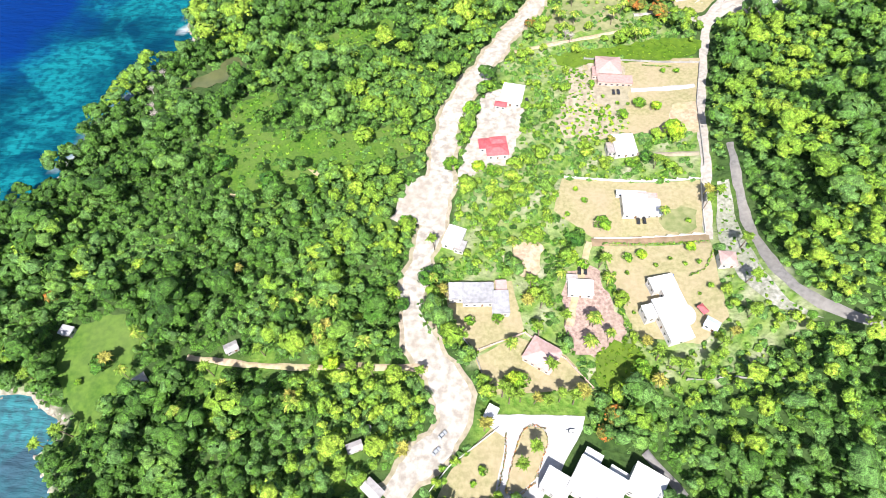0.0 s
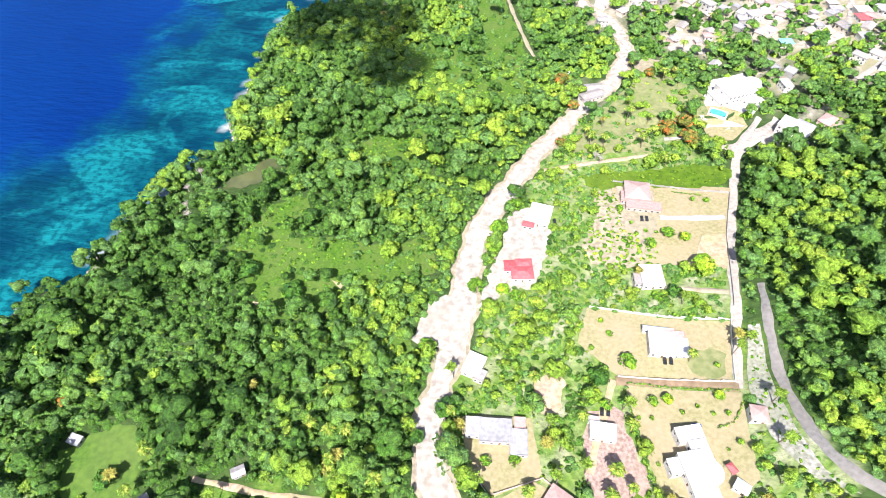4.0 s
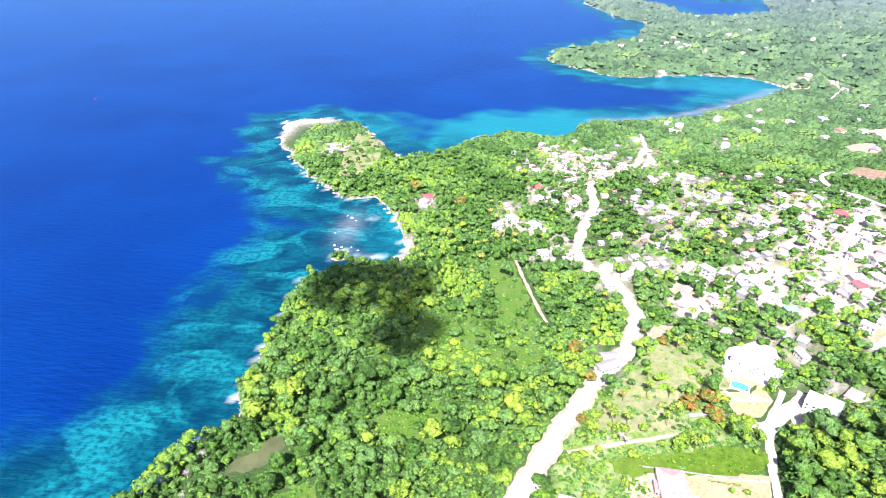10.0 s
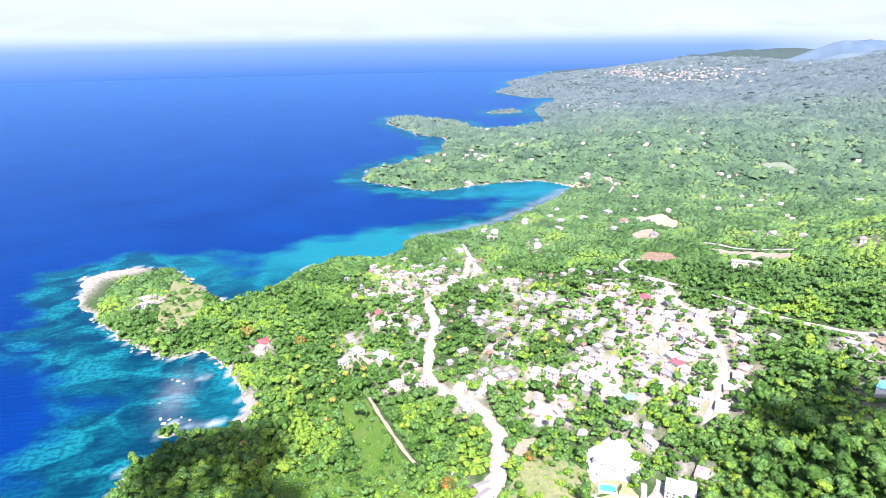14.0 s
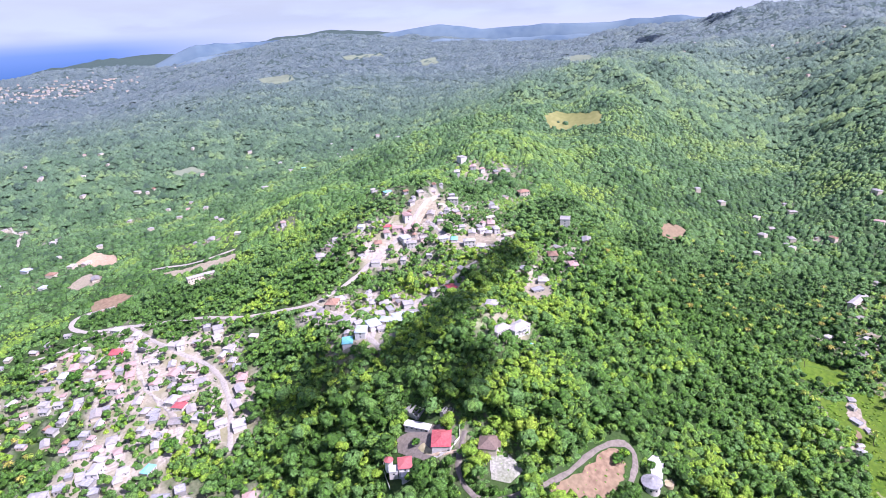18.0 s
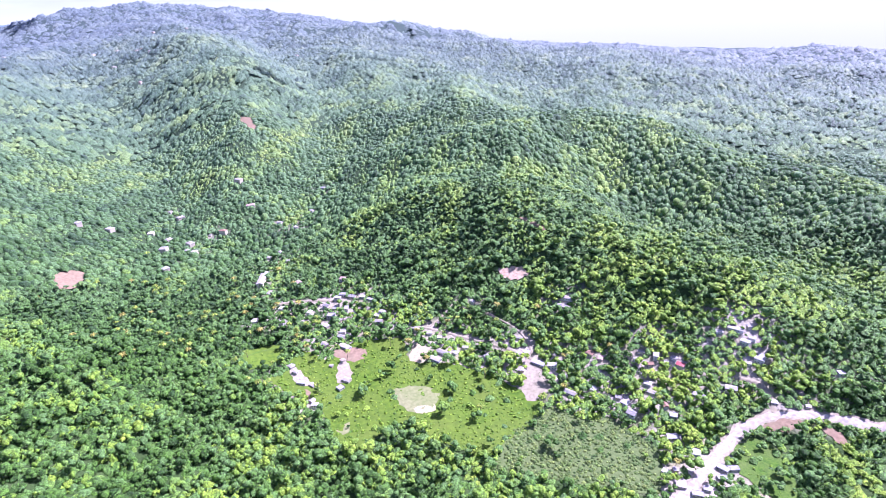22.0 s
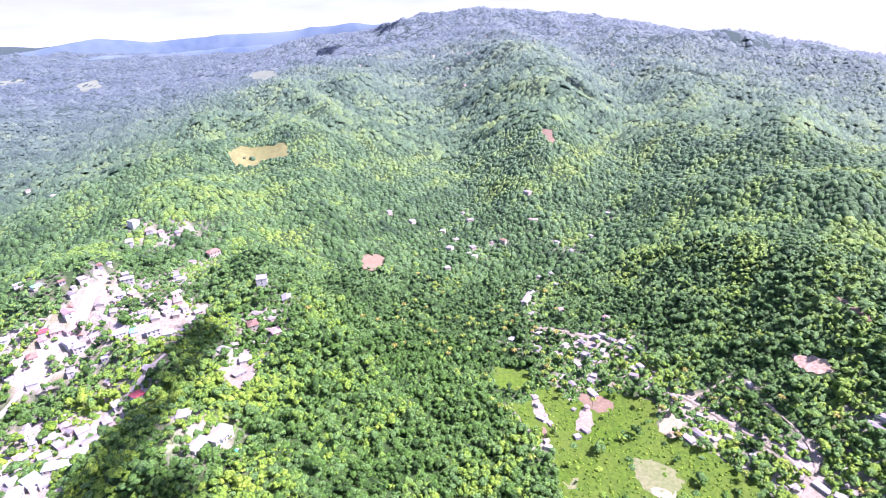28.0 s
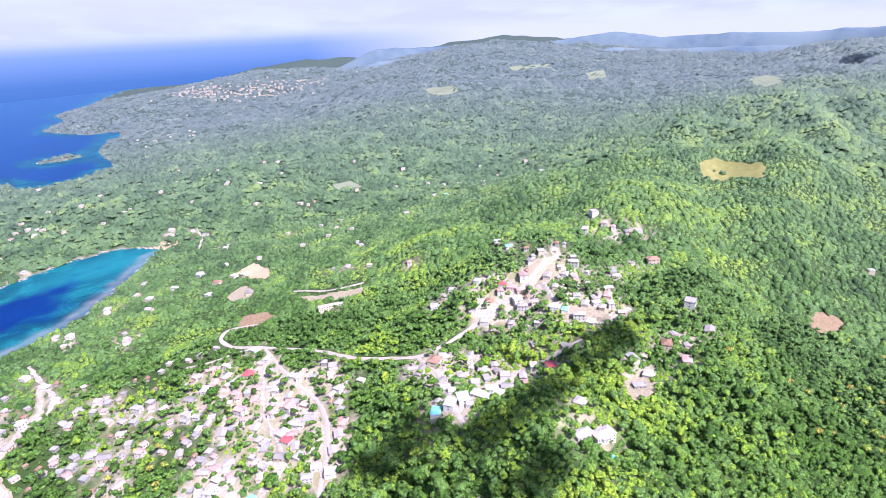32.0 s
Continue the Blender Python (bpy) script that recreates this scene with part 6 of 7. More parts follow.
def dome(seed):
    """A rounded closed crown of twelve facets."""
    r = np.random.RandomState(seed)
    a = np.linspace(0, 2 * math.pi, 5)[:-1] + r.uniform(-.4, .4, 4)
    upper = np.column_stack([np.cos(a), np.sin(a), r.uniform(.25, .55, 4)]) * np.column_stack([r.uniform(.62, .95, 4)] * 2 + [np.ones(4)])
    b = a + .75
    lower = np.column_stack([np.cos(b), np.sin(b), r.uniform(-.9, -.35, 4)]) * np.column_stack([r.uniform(.9, 1.25, 4)] * 2 + [np.ones(4)])
    v = np.vstack([[r.uniform(-.3, .3), r.uniform(-.3, .3), .68], upper, lower])
    f = [(0, i + 1, (i + 1) % 4 + 1) for i in range(4)] + [(i + 1, i + 5, (i + 1) % 4 + 1) for i in range(4)] + [((i + 1) % 4 + 1, i + 5, (i + 1) % 4 + 5) for i in range(4)]
    return v, np.array(f)


CAP_SHAPES = [cap(70 + s) for s in range(8)]
DOME_SHAPES = [dome(120 + s) for s in range(8)]
# the woods beside the coast road
x, y, r = scattered(-270, 330, 20, 380, 5.1, 1)
ok = free(x, y, r)
x, y = x[ok], y[ok]
rad = sized(x, y, r, 2.9, 1.5, 8.5)
open_ = in_outline(x, y, QUARTER) | (house_gap(x, y) < 22)
rad = np.where(open_, rad * .8, rad)
up = np.where(open_, .4, .3 + rad * r.uniform(.3, 1.5, x.size))
tone = np.where(open_, np.clip(tone_of(x, y, r) * .7 + .5, 0, 1), tone_of(x, y, r))
ob = planted("woods", np.column_stack([x, y, relief(x, y) + rad * .4 + up, rad, r.uniform(.9, 1.35, x.size), tone]), NEAR_SHAPES, LEAF, 5)
tagged(ob, "dense bright green tropical woods of mixed trees", "woods", kind="stuff")
# the lower storey that fills the gaps; near tone darkened to paint shade there
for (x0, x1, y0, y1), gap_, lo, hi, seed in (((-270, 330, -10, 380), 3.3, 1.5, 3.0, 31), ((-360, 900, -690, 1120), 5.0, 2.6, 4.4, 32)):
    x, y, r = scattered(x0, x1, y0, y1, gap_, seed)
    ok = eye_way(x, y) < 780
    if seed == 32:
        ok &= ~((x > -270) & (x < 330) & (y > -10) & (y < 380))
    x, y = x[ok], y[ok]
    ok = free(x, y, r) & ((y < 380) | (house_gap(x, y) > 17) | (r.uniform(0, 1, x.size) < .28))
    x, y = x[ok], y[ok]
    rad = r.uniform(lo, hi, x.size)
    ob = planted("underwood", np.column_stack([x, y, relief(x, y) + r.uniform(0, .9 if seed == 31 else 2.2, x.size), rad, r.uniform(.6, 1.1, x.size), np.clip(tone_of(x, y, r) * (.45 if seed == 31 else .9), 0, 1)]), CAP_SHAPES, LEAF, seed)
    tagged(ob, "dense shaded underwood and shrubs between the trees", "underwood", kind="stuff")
# woods in the middle distance
x, y, r = scattered(-360, 900, -690, 1120, 6.0, 2)
ok = ~((x > -270) & (x < 330) & (y > 20) & (y < 380)) & (eye_way(x, y) < 760)
ok &= (y < 380) | (house_gap(x, y) > 17) | (r.uniform(0, 1, x.size) < .7)
ok &= ~((y < 25) & (x < 235) & (y > .82 * x - 320)) | (r.uniform(0, 1, x.size) < .2)  # trees thinned below the villa, where the camera never looks
x, y = x[ok], y[ok]
ok = free(x, y, r)
x, y = x[ok], y[ok]
rad = sized(x, y, r, 3.3, 1.9, 7.5)
rad = np.where(house_gap(x, y) < 22, rad * np.where((y > 380) | (y < 0), .95, .72), rad)
high_ = relief(x, y) + rad * r.uniform(.3, 1.0, x.size)
tone = tone_of(x, y, r) * np.where((house_gap(x, y) < 26) & (y > 380), .62, 1)
spots = np.column_stack([x, y, high_, rad, r.uniform(.75, 1.15, x.size), tone])
close = (eye_way(x, y) < 500) & (x > -260)
for some, shapes, label in ((close, HILL_SHAPES, "green tropical woods on the ridge and round the village"), (~close, MID_SHAPES, "green tropical woods over hills and between houses")):
    tagged(planted("woods", spots[some], shapes, LEAF, 6, smooth=True), label, "woods", kind="stuff")
# broad trees that stand over the canopy of the ridges and the village
x, y, r = scattered(-260, 760, -420, 760, 15, 14)
ok = ~((x > -270) & (x < 330) & (y > 20) & (y < 380)) & (eye_way(x, y) < 680) & (r.uniform(0, 1, x.size) < .7)
x, y = x[ok], y[ok]
ok = free(x, y, r) & (house_gap(x, y) > 11) & ((y > 20) | (x > 240))
x, y = x[ok], y[ok]
rad = np.clip(4.4 * np.exp(.25 * r.randn(x.size)), 3.4, 7)
ob = planted("woods", np.column_stack([x, y, relief(x, y) + rad * r.uniform(.7, 1.3, x.size), rad, r.uniform(.8, 1.2, x.size), np.clip(tone_of(x, y, r) + r.uniform(-.25, .1, x.size), 0, 1)]), BROAD_SHAPES, LEAF, 15)
tagged(ob, "broad tall trees standing over the woods", "woods", kind="stuff")
# far woods
x, y, r = scattered(-300, 1300, -1200, 1350, 5.4, 3)
ok = (eye_way(x, y) >= 760) & (eye_way(x, y) < 1260) & (x > -380)
x, y = x[ok], y[ok]
ok = free(x, y, r)
x, y = x[ok], y[ok]
rad = sized(x, y, r, 3.2, 2.2, 5.6)
ob = planted("woods", np.column_stack([x, y, relief(x, y) + rad * r.uniform(-.1, .7, x.size), rad, r.uniform(.5, .9, x.size), tone_of(x, y, r)]), DOME_SHAPES, LEAF, 7, lean=True)
tagged(ob, "distant green woods covering the hills", "woods", kind="stuff")
for near_, far_, gap_, mean, tall, seed in ((1260, 2450, 8.2, 5.6, (.45, 1.0), 41), (2450, 4750, 15, 10, (.35, .7), 4)):
    x, y, r = scattered(-200, 4600, -3100, 4600, gap_, seed)
    ok = (eye_way(x, y) >= near_) & (eye_way(x, y) < np.where(np.degrees(np.arctan2(x, y - 80)) > 122, min(3060, far_), far_))
    x, y = x[ok], y[ok]
    ok = (inland(x, y) > 6) & (r.uniform(0, 1, x.size) < .9 - .25 * (glade(x, y) > .6))
    x, y = x[ok], y[ok]
    ok = house_gap(x, y) > 16
    for line in (P_FAR1, P_FAR2, P_FAR3, P_FAR4, P_FAR5, F_SCAR):
        ok &= ~in_outline(x, y, line)
    x, y = x[ok], y[ok]
    rad = sized(x, y, r, mean, mean * .6, mean * 1.9)
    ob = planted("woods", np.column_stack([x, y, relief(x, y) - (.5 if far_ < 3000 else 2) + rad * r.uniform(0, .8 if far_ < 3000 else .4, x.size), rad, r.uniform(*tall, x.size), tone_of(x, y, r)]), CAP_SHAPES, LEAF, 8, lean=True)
    tagged(ob, "far hazy woods to the foot of the mountains", "woods", kind="stuff")
# low growth of the fields
for line, gap_, lo, hi, mat, label in ((F_CANE, 2.5, 1.1, 2.6, LEAF_SCRUB, "light olive scrub of the field"), (F_CANE2, 2.5, 1.1, 2.6, LEAF_SCRUB, "light olive scrub of the slope"), (F_BRIGHT, 3.4, .9, 2.3, LEAF_FIELD, "rank bright green growth of the marsh field"),
                                       (F_GRASSY, 4.5, .6, 1.6, LEAF_FIELD, "tall grass and bushes below the road"), (P_CLEAR10, 7, .6, 1.8, LEAF, "bushes in the meadow"), (P_CLEAR9, 9, .6, 1.8, LEAF, "bushes in the dry meadow"),
                                       (P_DRY, 7, .7, 2.2, LEAF, "bushes in the dry meadow"), (P_CLEAR11, 4.5, .6, 2.0, LEAF_GARDEN, "low leafy growth of the light green meadow"), (P_CLEAR1, 3.8, .6, 1.9, LEAF_GARDEN, "low leafy growth of the clearing"), (P_CLEAR2, 3.4, .6, 1.8, LEAF_GARDEN, "low leafy growth of the clearing"), (P_CLEAR6, 3.4, .6, 1.8, LEAF_GARDEN, "low leafy growth of the clearing"), (P_CLEAR7, 3.6, .6, 1.8, LEAF_GARDEN, "low leafy growth of the clearing"), (P_CLEAR8, 3.6, .6, 1.8, LEAF_GARDEN, "low leafy growth of the clearing"), (QUARTER, 3.6, .5, 1.5, LEAF_GARDEN, "low shrubs and herbs of the gardens"), (F_GRN, 5, .8, 1.8, LEAF_FIELD, "rank growth of the small field"), (P_QUARRY, 3.0, .5, 1.6, LEAF_GARDEN, "bushes on the stony slope"), (P_MEADOW, 2.0, .7, 1.7, LEAF_FIELD, "soft rank growth of the bright meadow"), (P_ROCKERY, 3.4, .5, 1.6, LEAF_LIME, "lime green shrubs of the stony garden"), (P_GREEN, 2.8, .5, 1.5, LEAF_FIELD, "rank grass and shrubs of the bright green plot"), (P_ROCKERY, 2.9, .5, 2.2, LEAF_GARDEN, "low green growth of the stony garden"), (F_HAIRPIN, 5, .5, 1.5, LEAF_GARDEN, "scrub on the bare soil of the hairpin"), (P_STONYARD, 5, .5, 1.4, LEAF_GARDEN, "shrubs of the stony yard")):
    px, py = [p[0] for p in line], [p[1] for p in line]
    x, y, r = scattered(min(px), max(px), min(py), max(py), gap_, 11)
    ok = in_outline(x, y, line) & (road_gap(x, y) > 2) & (house_gap(x, y) > 8) & (r.uniform(0, 1, x.size) < .75)
    for bare_ in (F_PATCH, F_DIRT2, F_DIRT3, F_DIRT4, F_SOILV1, F_SOILV2, F_SOILV3, F_SOILV4, F_YARD):
        ok &= ~in_outline(x, y, bare_)
    if line is QUARTER:
        for other, mat_, *_ in PATCHES:
            ok &= ~in_outline(x, y, other)
        for gx_, gy_, half in GROUNDS:
            ok &= np.hypot(x - gx_, y - gy_) > half
        ok &= r.uniform(0, 1, x.size) < .7
    x, y = x[ok], y[ok]
    rad = r.uniform(lo, hi, x.size)
    tagged(planted("undergrowth", np.column_stack([x, y, relief(x, y) + .2, rad, r.uniform(.4, .8, x.size), tone_of(x, y, r)]), DOME_SHAPES if mat is LEAF_SCRUB else FAR_SHAPES, mat, 12), label, "undergrowth", kind="stuff")


# ---- buildings beside the coast road ----
def compound(x, y, turn, blocks, label, category="house", name="house"):
    """A building of several blocks: dx, dy, length, width, height, roof kind, roof and wall material, storeys."""
    ob = new(name)
    for dx, dy, l, w, h, kind, roof_mat, wall_mat, storeys in blocks:
        wall = part("wall", boxed(0, 0, -3, l, w, h + 3), wall_mat, ob)
        roof = part("roof", flat_roof(l, w, h) if kind == "flat" else hip_roof(l, w, h, min(l, w) * .2, gable=kind == "gable"), roof_mat, ob)
        n0 = set(ob.children)
        openings(ob, l, w, h, storeys=storeys, doors=dx == 0 and dy == 0, sills=True)
        for p in [wall, roof] + [c for c in ob.children if c not in n0]:
            p.matrix_basis = pose(dx, dy, 0)
    set_on(ob, x, y, turn)
    return tagged(ob, label, category)


W, Wp = WALL_WHITE, ROOF_BRIGHT
compound(58.5, 49.5, -31, [(0, 0, 20, 15, 7, "flat", Wp, W, 2), (-14, -8, 11, 9, 6.4, "flat", Wp, W, 2), (7, 8.5, 10, 5, 3.6, "flat", Wp, W, 1), (-6, 9, 7, 6, 4.4, "flat", Wp, W, 1)], "large white villa of stacked flat-roofed blocks")
compound(78, 50, -31, [(0, 0, 13, 12, 6.6, "flat", Wp, W, 2), (4, -8, 8, 6, 4, "flat", Wp, W, 1)], "white flat-roofed wing beside the villa")
lawn_villa = compound(101, 122, -76, [(0, 0, 22, 11, 4.2, "flat", Wp, W, 1), (-10.5, 5.5, 10, 8, 3.8, "flat", Wp, W, 1), (-19, 4, 7, 12, 3.4, "flat", Wp, W, 1), (-6, -8.5, 7, 5, 3.2, "flat", Wp, W, 1)], "white lawn villa with flat roofs of several heights")
bm = bmesh.new()
bmesh.ops.create_cone(bm, cap_ends=True, segments=28, radius1=5.6, radius2=5.6, depth=7.2, matrix=Matrix.Translation((-1, 5.6, .4)))
part("round_bay", bm, WALL_WHITE, lawn_villa)
bm = bmesh.new()
bmesh.ops.create_cone(bm, cap_ends=True, segments=28, radius1=6.0, radius2=5.8, depth=.4, matrix=Matrix.Translation((-1, 5.6, 4.3)))
part("round_roof", bm, ROOF_WHITE, lawn_villa)
compound(96, 300, -4, [(0, 0, 15, 15, 4.2, "hip", ROOF_PINK, WALL_PINK, 1), (3.5, -11.5, 21, 6.5, 3.2, "flat", ROOF_PINK, WALL_PINK, 1), (-8, -5, 4, 8, 3, "flat", ROOF_PINK, WALL_PINK, 1)], "pink house with a broad pink roof and porch")
compound(96, 233, 4, [(0, 0, 12, 14, 3.6, "flat", Wp, W, 1), (-7.5, -2, 5, 7, 2.8, "flat", ROOF_ZINC, W, 1)], "white house with a flat bright roof")
compound(95, 189, -3, [(0, 0, 13, 13, 3.8, "flat", Wp, W, 1), (9, -1, 8, 10, 3.4, "flat", Wp, W, 1), (7, 6.5, 10, 3.5, 3.0, "flat", ROOF_PINK, W, 1), (-1, 8.5, 15, 2.2, 2.6, "gable", ROOF_BLUE, W, 1)], "white house with a pink porch roof and grey awning")
compound(24, 230, 6, [(0, 0, 12, 8, 3.6, "hip", ROOF_RED, W, 1), (-6.5, 5.5, 6, 7, 3.4, "hip", ROOF_RED, W, 1), (1.5, 7, 9, 6, 3.2, "hip", ROOF_RED, W, 1)], "house with three faded red hipped roofs")
compound(35, 277, -12, [(0, 0, 13, 15, 4.2, "flat", Wp, W, 1), (-5.5, -10, 6.5, 3.4, 3.0, "hip", ROOF_RED, W, 1)], "white roadside building with a small red awning roof")
compound(12, 137, 2, [(0, 0, 15, 11, 3.6, "flat", ROOF_GREY, W, 1), (10.5, -5, 8, 12, 3.4, "flat", ROOF_GREY, W, 1), (-10.5, 1.5, 7, 9, 3.2, "flat", ROOF_GREY, W, 1), (11.5, 4.5, 5, 5, 3, "flat", ROOF_PINK, W, 1)], "rambling house with stained grey flat roofs")
compound(41, 106, -32, [(0, 0, 14, 12, 3.6, "hip", ROOF_PINK, WALL_PINK, 1)], "small house with a pale pink hipped roof")
compound(62, 141, -4, [(0, 0, 12, 8, 3.4, "flat", Wp, W, 1), (-4, 5.4, 5, 3, 2.6, "flat", ROOF_ZINC, W, 1)], "low white building with a flat roof")
compound(0, 171, -20, [(0, 0, 9, 12, 3.6, "flat", Wp, W, 1), (5, -4, 5, 6, 3.2, "flat", ROOF_ZINC, W, 1)], "white roadside house with a stepped flat roof")
compound(130, 150, -5, [(0, 0, 7, 7, 3.2, "hip", ROOF_PINK, W, 1)], "small gate house beside the garden wall")
compound(17, 79, -28, [(0, 0, 4.5, 6, 3.0, "flat", Wp, W, 1)], "white gate lodge at the driveway entrance", "gate lodge")
compound(-143, 93, 40, [(0, 0, 5, 4, 2.6, "gable", ROOF_ZINC, W, 1)], "small white hut at the edge of the lawn", "hut", "hut")
compound(-104, 109, 30, [(0, 0, 5.5, 4, 2.6, "gable", ROOF_ZINC, BLOCKWORK, 1)], "small grey hut in the woods", "hut", "hut")
compound(-41, 64, 22, [(0, 0, 6, 3.4, 2.6, "gable", ROOF_WHITE, W, 1)], "small white shed among trees", "shed", "shed")
compound(-32, 47, -40, [(0, 0, 8, 5, 2.8, "gable", ROOF_WHITE, W, 1)], "white shed beside the coast road", "shed", "shed")
compound(-186, 117, -12, [(0, 0, 6, 4.4, 2.4, "flat", ROOF_GREY, BLOCKWORK, 1)], "small grey shelter on the shore lawn", "shelter", "shelter")
compound(178, 406, 24, [(0, 0, 24, 17, 6.4, "flat", Wp, W, 2), (-15, -2, 10, 14, 3.4, "flat", Wp, W, 1), (6, -12, 12, 8, 3.4, "flat", Wp, W, 1)], "large white pool villa with flat roofs")
compound(208, 364, -38, [(0, 0, 20, 13, 6.2, "flat", Wp, W, 2), (4, 10, 12, 7, 3.2, "flat", ROOF_GREY, BLOCKWORK, 1)], "white building under construction with a flat slab roof")
compound(74, 398, 30, [(0, 0, 17, 8, 3.4, "gable", ROOF_ZINC, W, 1)], "long white roadside hall with a metal roof", "hall", "hall")

# the walled houses over the hairpin lane
red_house = compound(266, 262, 28, [(0, 0, 11, 9, 5.8, "hip", ROOF_RED, W, 2), (-7.5, -1, 6, 8, 3.2, "flat", Wp, W, 1), (-2, 8, 6, 6, 3.4, "flat", Wp, W, 1)], "white two-storey house with a red hipped roof")
bm = bmesh.new()
bmesh.ops.create_cone(bm, cap_ends=True, segments=16, radius1=2.8, radius2=2.8, depth=9, matrix=Matrix.Translation((5, 11, 1)))
part("turret", bm, WALL_WHITE, red_house)
bm = bmesh.new()
bmesh.ops.create_cone(bm, cap_ends=True, segments=16, radius1=3.4, radius2=.1, depth=2.2, matrix=Matrix.Translation((5, 11, 6.6)))
part("turret_roof", bm, ROOF_RED, red_house, "small round red roof")
compound(298, 266, 92, [(0, 0, 19, 6, 3.2, "gable", Wp, W, 1)], "long low white outbuilding beside the red-roofed house")


def ruin(x, y, turn, l, w, label):
    """A roofless shell of broken walls with rubble inside."""
    ob = new("ruined_house")
    r = random.Random(int(x))
    for i in range(8):
        u = -l / 2 + l * (i + .5) / 8
        for side in (-1, 1):
            part("wall", boxed(u, side * w / 2, -2, l / 8 - .02, .3, 2 + r.uniform(.8, 3.2)), BLOCKWORK, ob)
    for u in (-l / 2, -l / 6, l / 5, l / 2):
        part("cross_wall", boxed(u, 0, -2, .3, w - .4, 2 + r.uniform(1.2, 3)), BLOCKWORK, ob)
    bm = bmesh.new()
    for i in range(26):
        box(bm, r.uniform(-.46, .46) * l, r.uniform(-.44, .44) * w, -.6, r.uniform(.4, 2.2), r.uniform(.2, .5), r.uniform(.8, 1.3), r.uniform(0, 180))
    part("rubble", bm, GREY_TWIG, ob, "grey fallen timbers and rubble")
    return tagged(set_on(ob, x, y, turn), label, "ruin")


GREY_TWIG = surface("twig_grey", (.3, .26, .25), (.46, .4, .39), 2)
ruin(310, 274, 75, 12, 9, "roofless grey house shell full of rubble")
ruin(311, 248, 80, 8, 7, "small roofless blockwork shell among trees")

round_house = new("round_house")
for name_, r1, r2, depth_, z_, mat_ in (("wall", 6, 6, 8, 1, WALL_WHITE), ("roof", 7.2, 1.2, 2.6, 6.3, ROOF_GREY), ("cap", 1.3, .1, .8, 8, ROOF_ZINC)):
    bm = bmesh.new()
    bmesh.ops.create_cone(bm, cap_ends=True, segments=24, radius1=r1, radius2=r2, depth=depth_, matrix=Matrix.Translation((0, 0, z_)))
    part(name_, bm, mat_, round_house)
for i in range(10):
    part("window", boxed(6 * math.cos(i * .628), 6 * math.sin(i * .628), 1.2, .16, 1.3, 1.5, i * 36), GLASS, round_house)
tagged(set_on(round_house, 319, 104, 0), "round white house with a grey conical roof", "house")
bm = bmesh.new()
bmesh.ops.create_cone(bm, cap_ends=True, segments=24, radius1=3.4, radius2=3.4, depth=5, matrix=Matrix.Translation((0, 0, -1.4)))
terrace = new("round_terrace")
part("floor_slab", bm, SOIL_PINK, terrace)
for i in range(14):
    part("baluster", boxed(3.2 * math.cos(i * .4488), 3.2 * math.sin(i * .4488), 1.0, .18, .18, 1.0, i * 25.7), WALL_WHITE, terrace)
tagged(set_on(terrace, 328, 93, 0), "small round pink terrace with white balusters", "terrace")

# ---- pools, tent, tank ----
def pool(x, y, l, w, turn, label):
    ob = new("swimming_pool")
    bm = bmesh.new()
    for dx, dy, sx, sy in ((0, w / 2 + .5, l + 2, 1), (0, -w / 2 - .5, l + 2, 1), (l / 2 + .5, 0, 1, w), (-l / 2 - .5, 0, 1, w)):
        box(bm, dx, dy, -3, sx, sy, 3.55)
    part("rim", bm, PAVING, ob)
    bm = bmesh.new()
    bmesh.ops.create_circle(bm, cap_ends=True, segments=28, radius=1, matrix=Matrix.Translation((0, 0, .42)) @ Matrix.Diagonal((l / 2 * 1.05, w / 2 * 1.05, 1, 1)))
    part("water", bm, POOL, ob)
    set_on(ob, x, y, turn, -.3)
    return tagged(ob, label, "pool")


pool(162, 382, 11, 6.5, -25, "turquoise swimming pool on the villa terrace")
pool(600, 182, 13, 9, 10, "turquoise swimming pool on the wooded ridge")
pool(383, 207, 12, 7, -30, "turquoise swimming pool below the hillside villa")

tent = new("garden_canopy")
part("canopy", hip_roof(4.5, 3, 2.3, 1.1, .2), ROOF_RED, tent, "bright red cloth")
for dx, dy in ((-2.2, -1.4), (2.2, -1.4), (2.2, 1.4), (-2.2, 1.4)):
    part("post", boxed(dx, dy, -1, .12, .12, 3.32), ROOF_GREY, tent)
tagged(set_on(tent, 115, 126, -60, .2), "bright red canopy standing on the lawn", "canopy")
compound(117, 118, -35, [(0, 0, 5.5, 4.5, 2.6, "gable", ROOF_BLUE, W, 1)], "small white and blue garden shed", "shed", "shed")
tank = new("water_tank")
bm = bmesh.new()
bmesh.ops.create_cone(bm, cap_ends=True, segments=20, radius1=1.5, radius2=1.4, depth=5, matrix=Matrix.Translation((0, 0, .5)))
part("body", bm, ROOF_WHITE, tank)
bm = bmesh.new()
bmesh.ops.create_cone(bm, cap_ends=True, segments=20, radius1=1.45, radius2=.4, depth=.5, matrix=Matrix.Translation((0, 0, 3.25)))
part("lid", bm, ROOF_ZINC, tank)
tagged(set_on(tank, -36, 72), "round white water tank among trees", "tank")


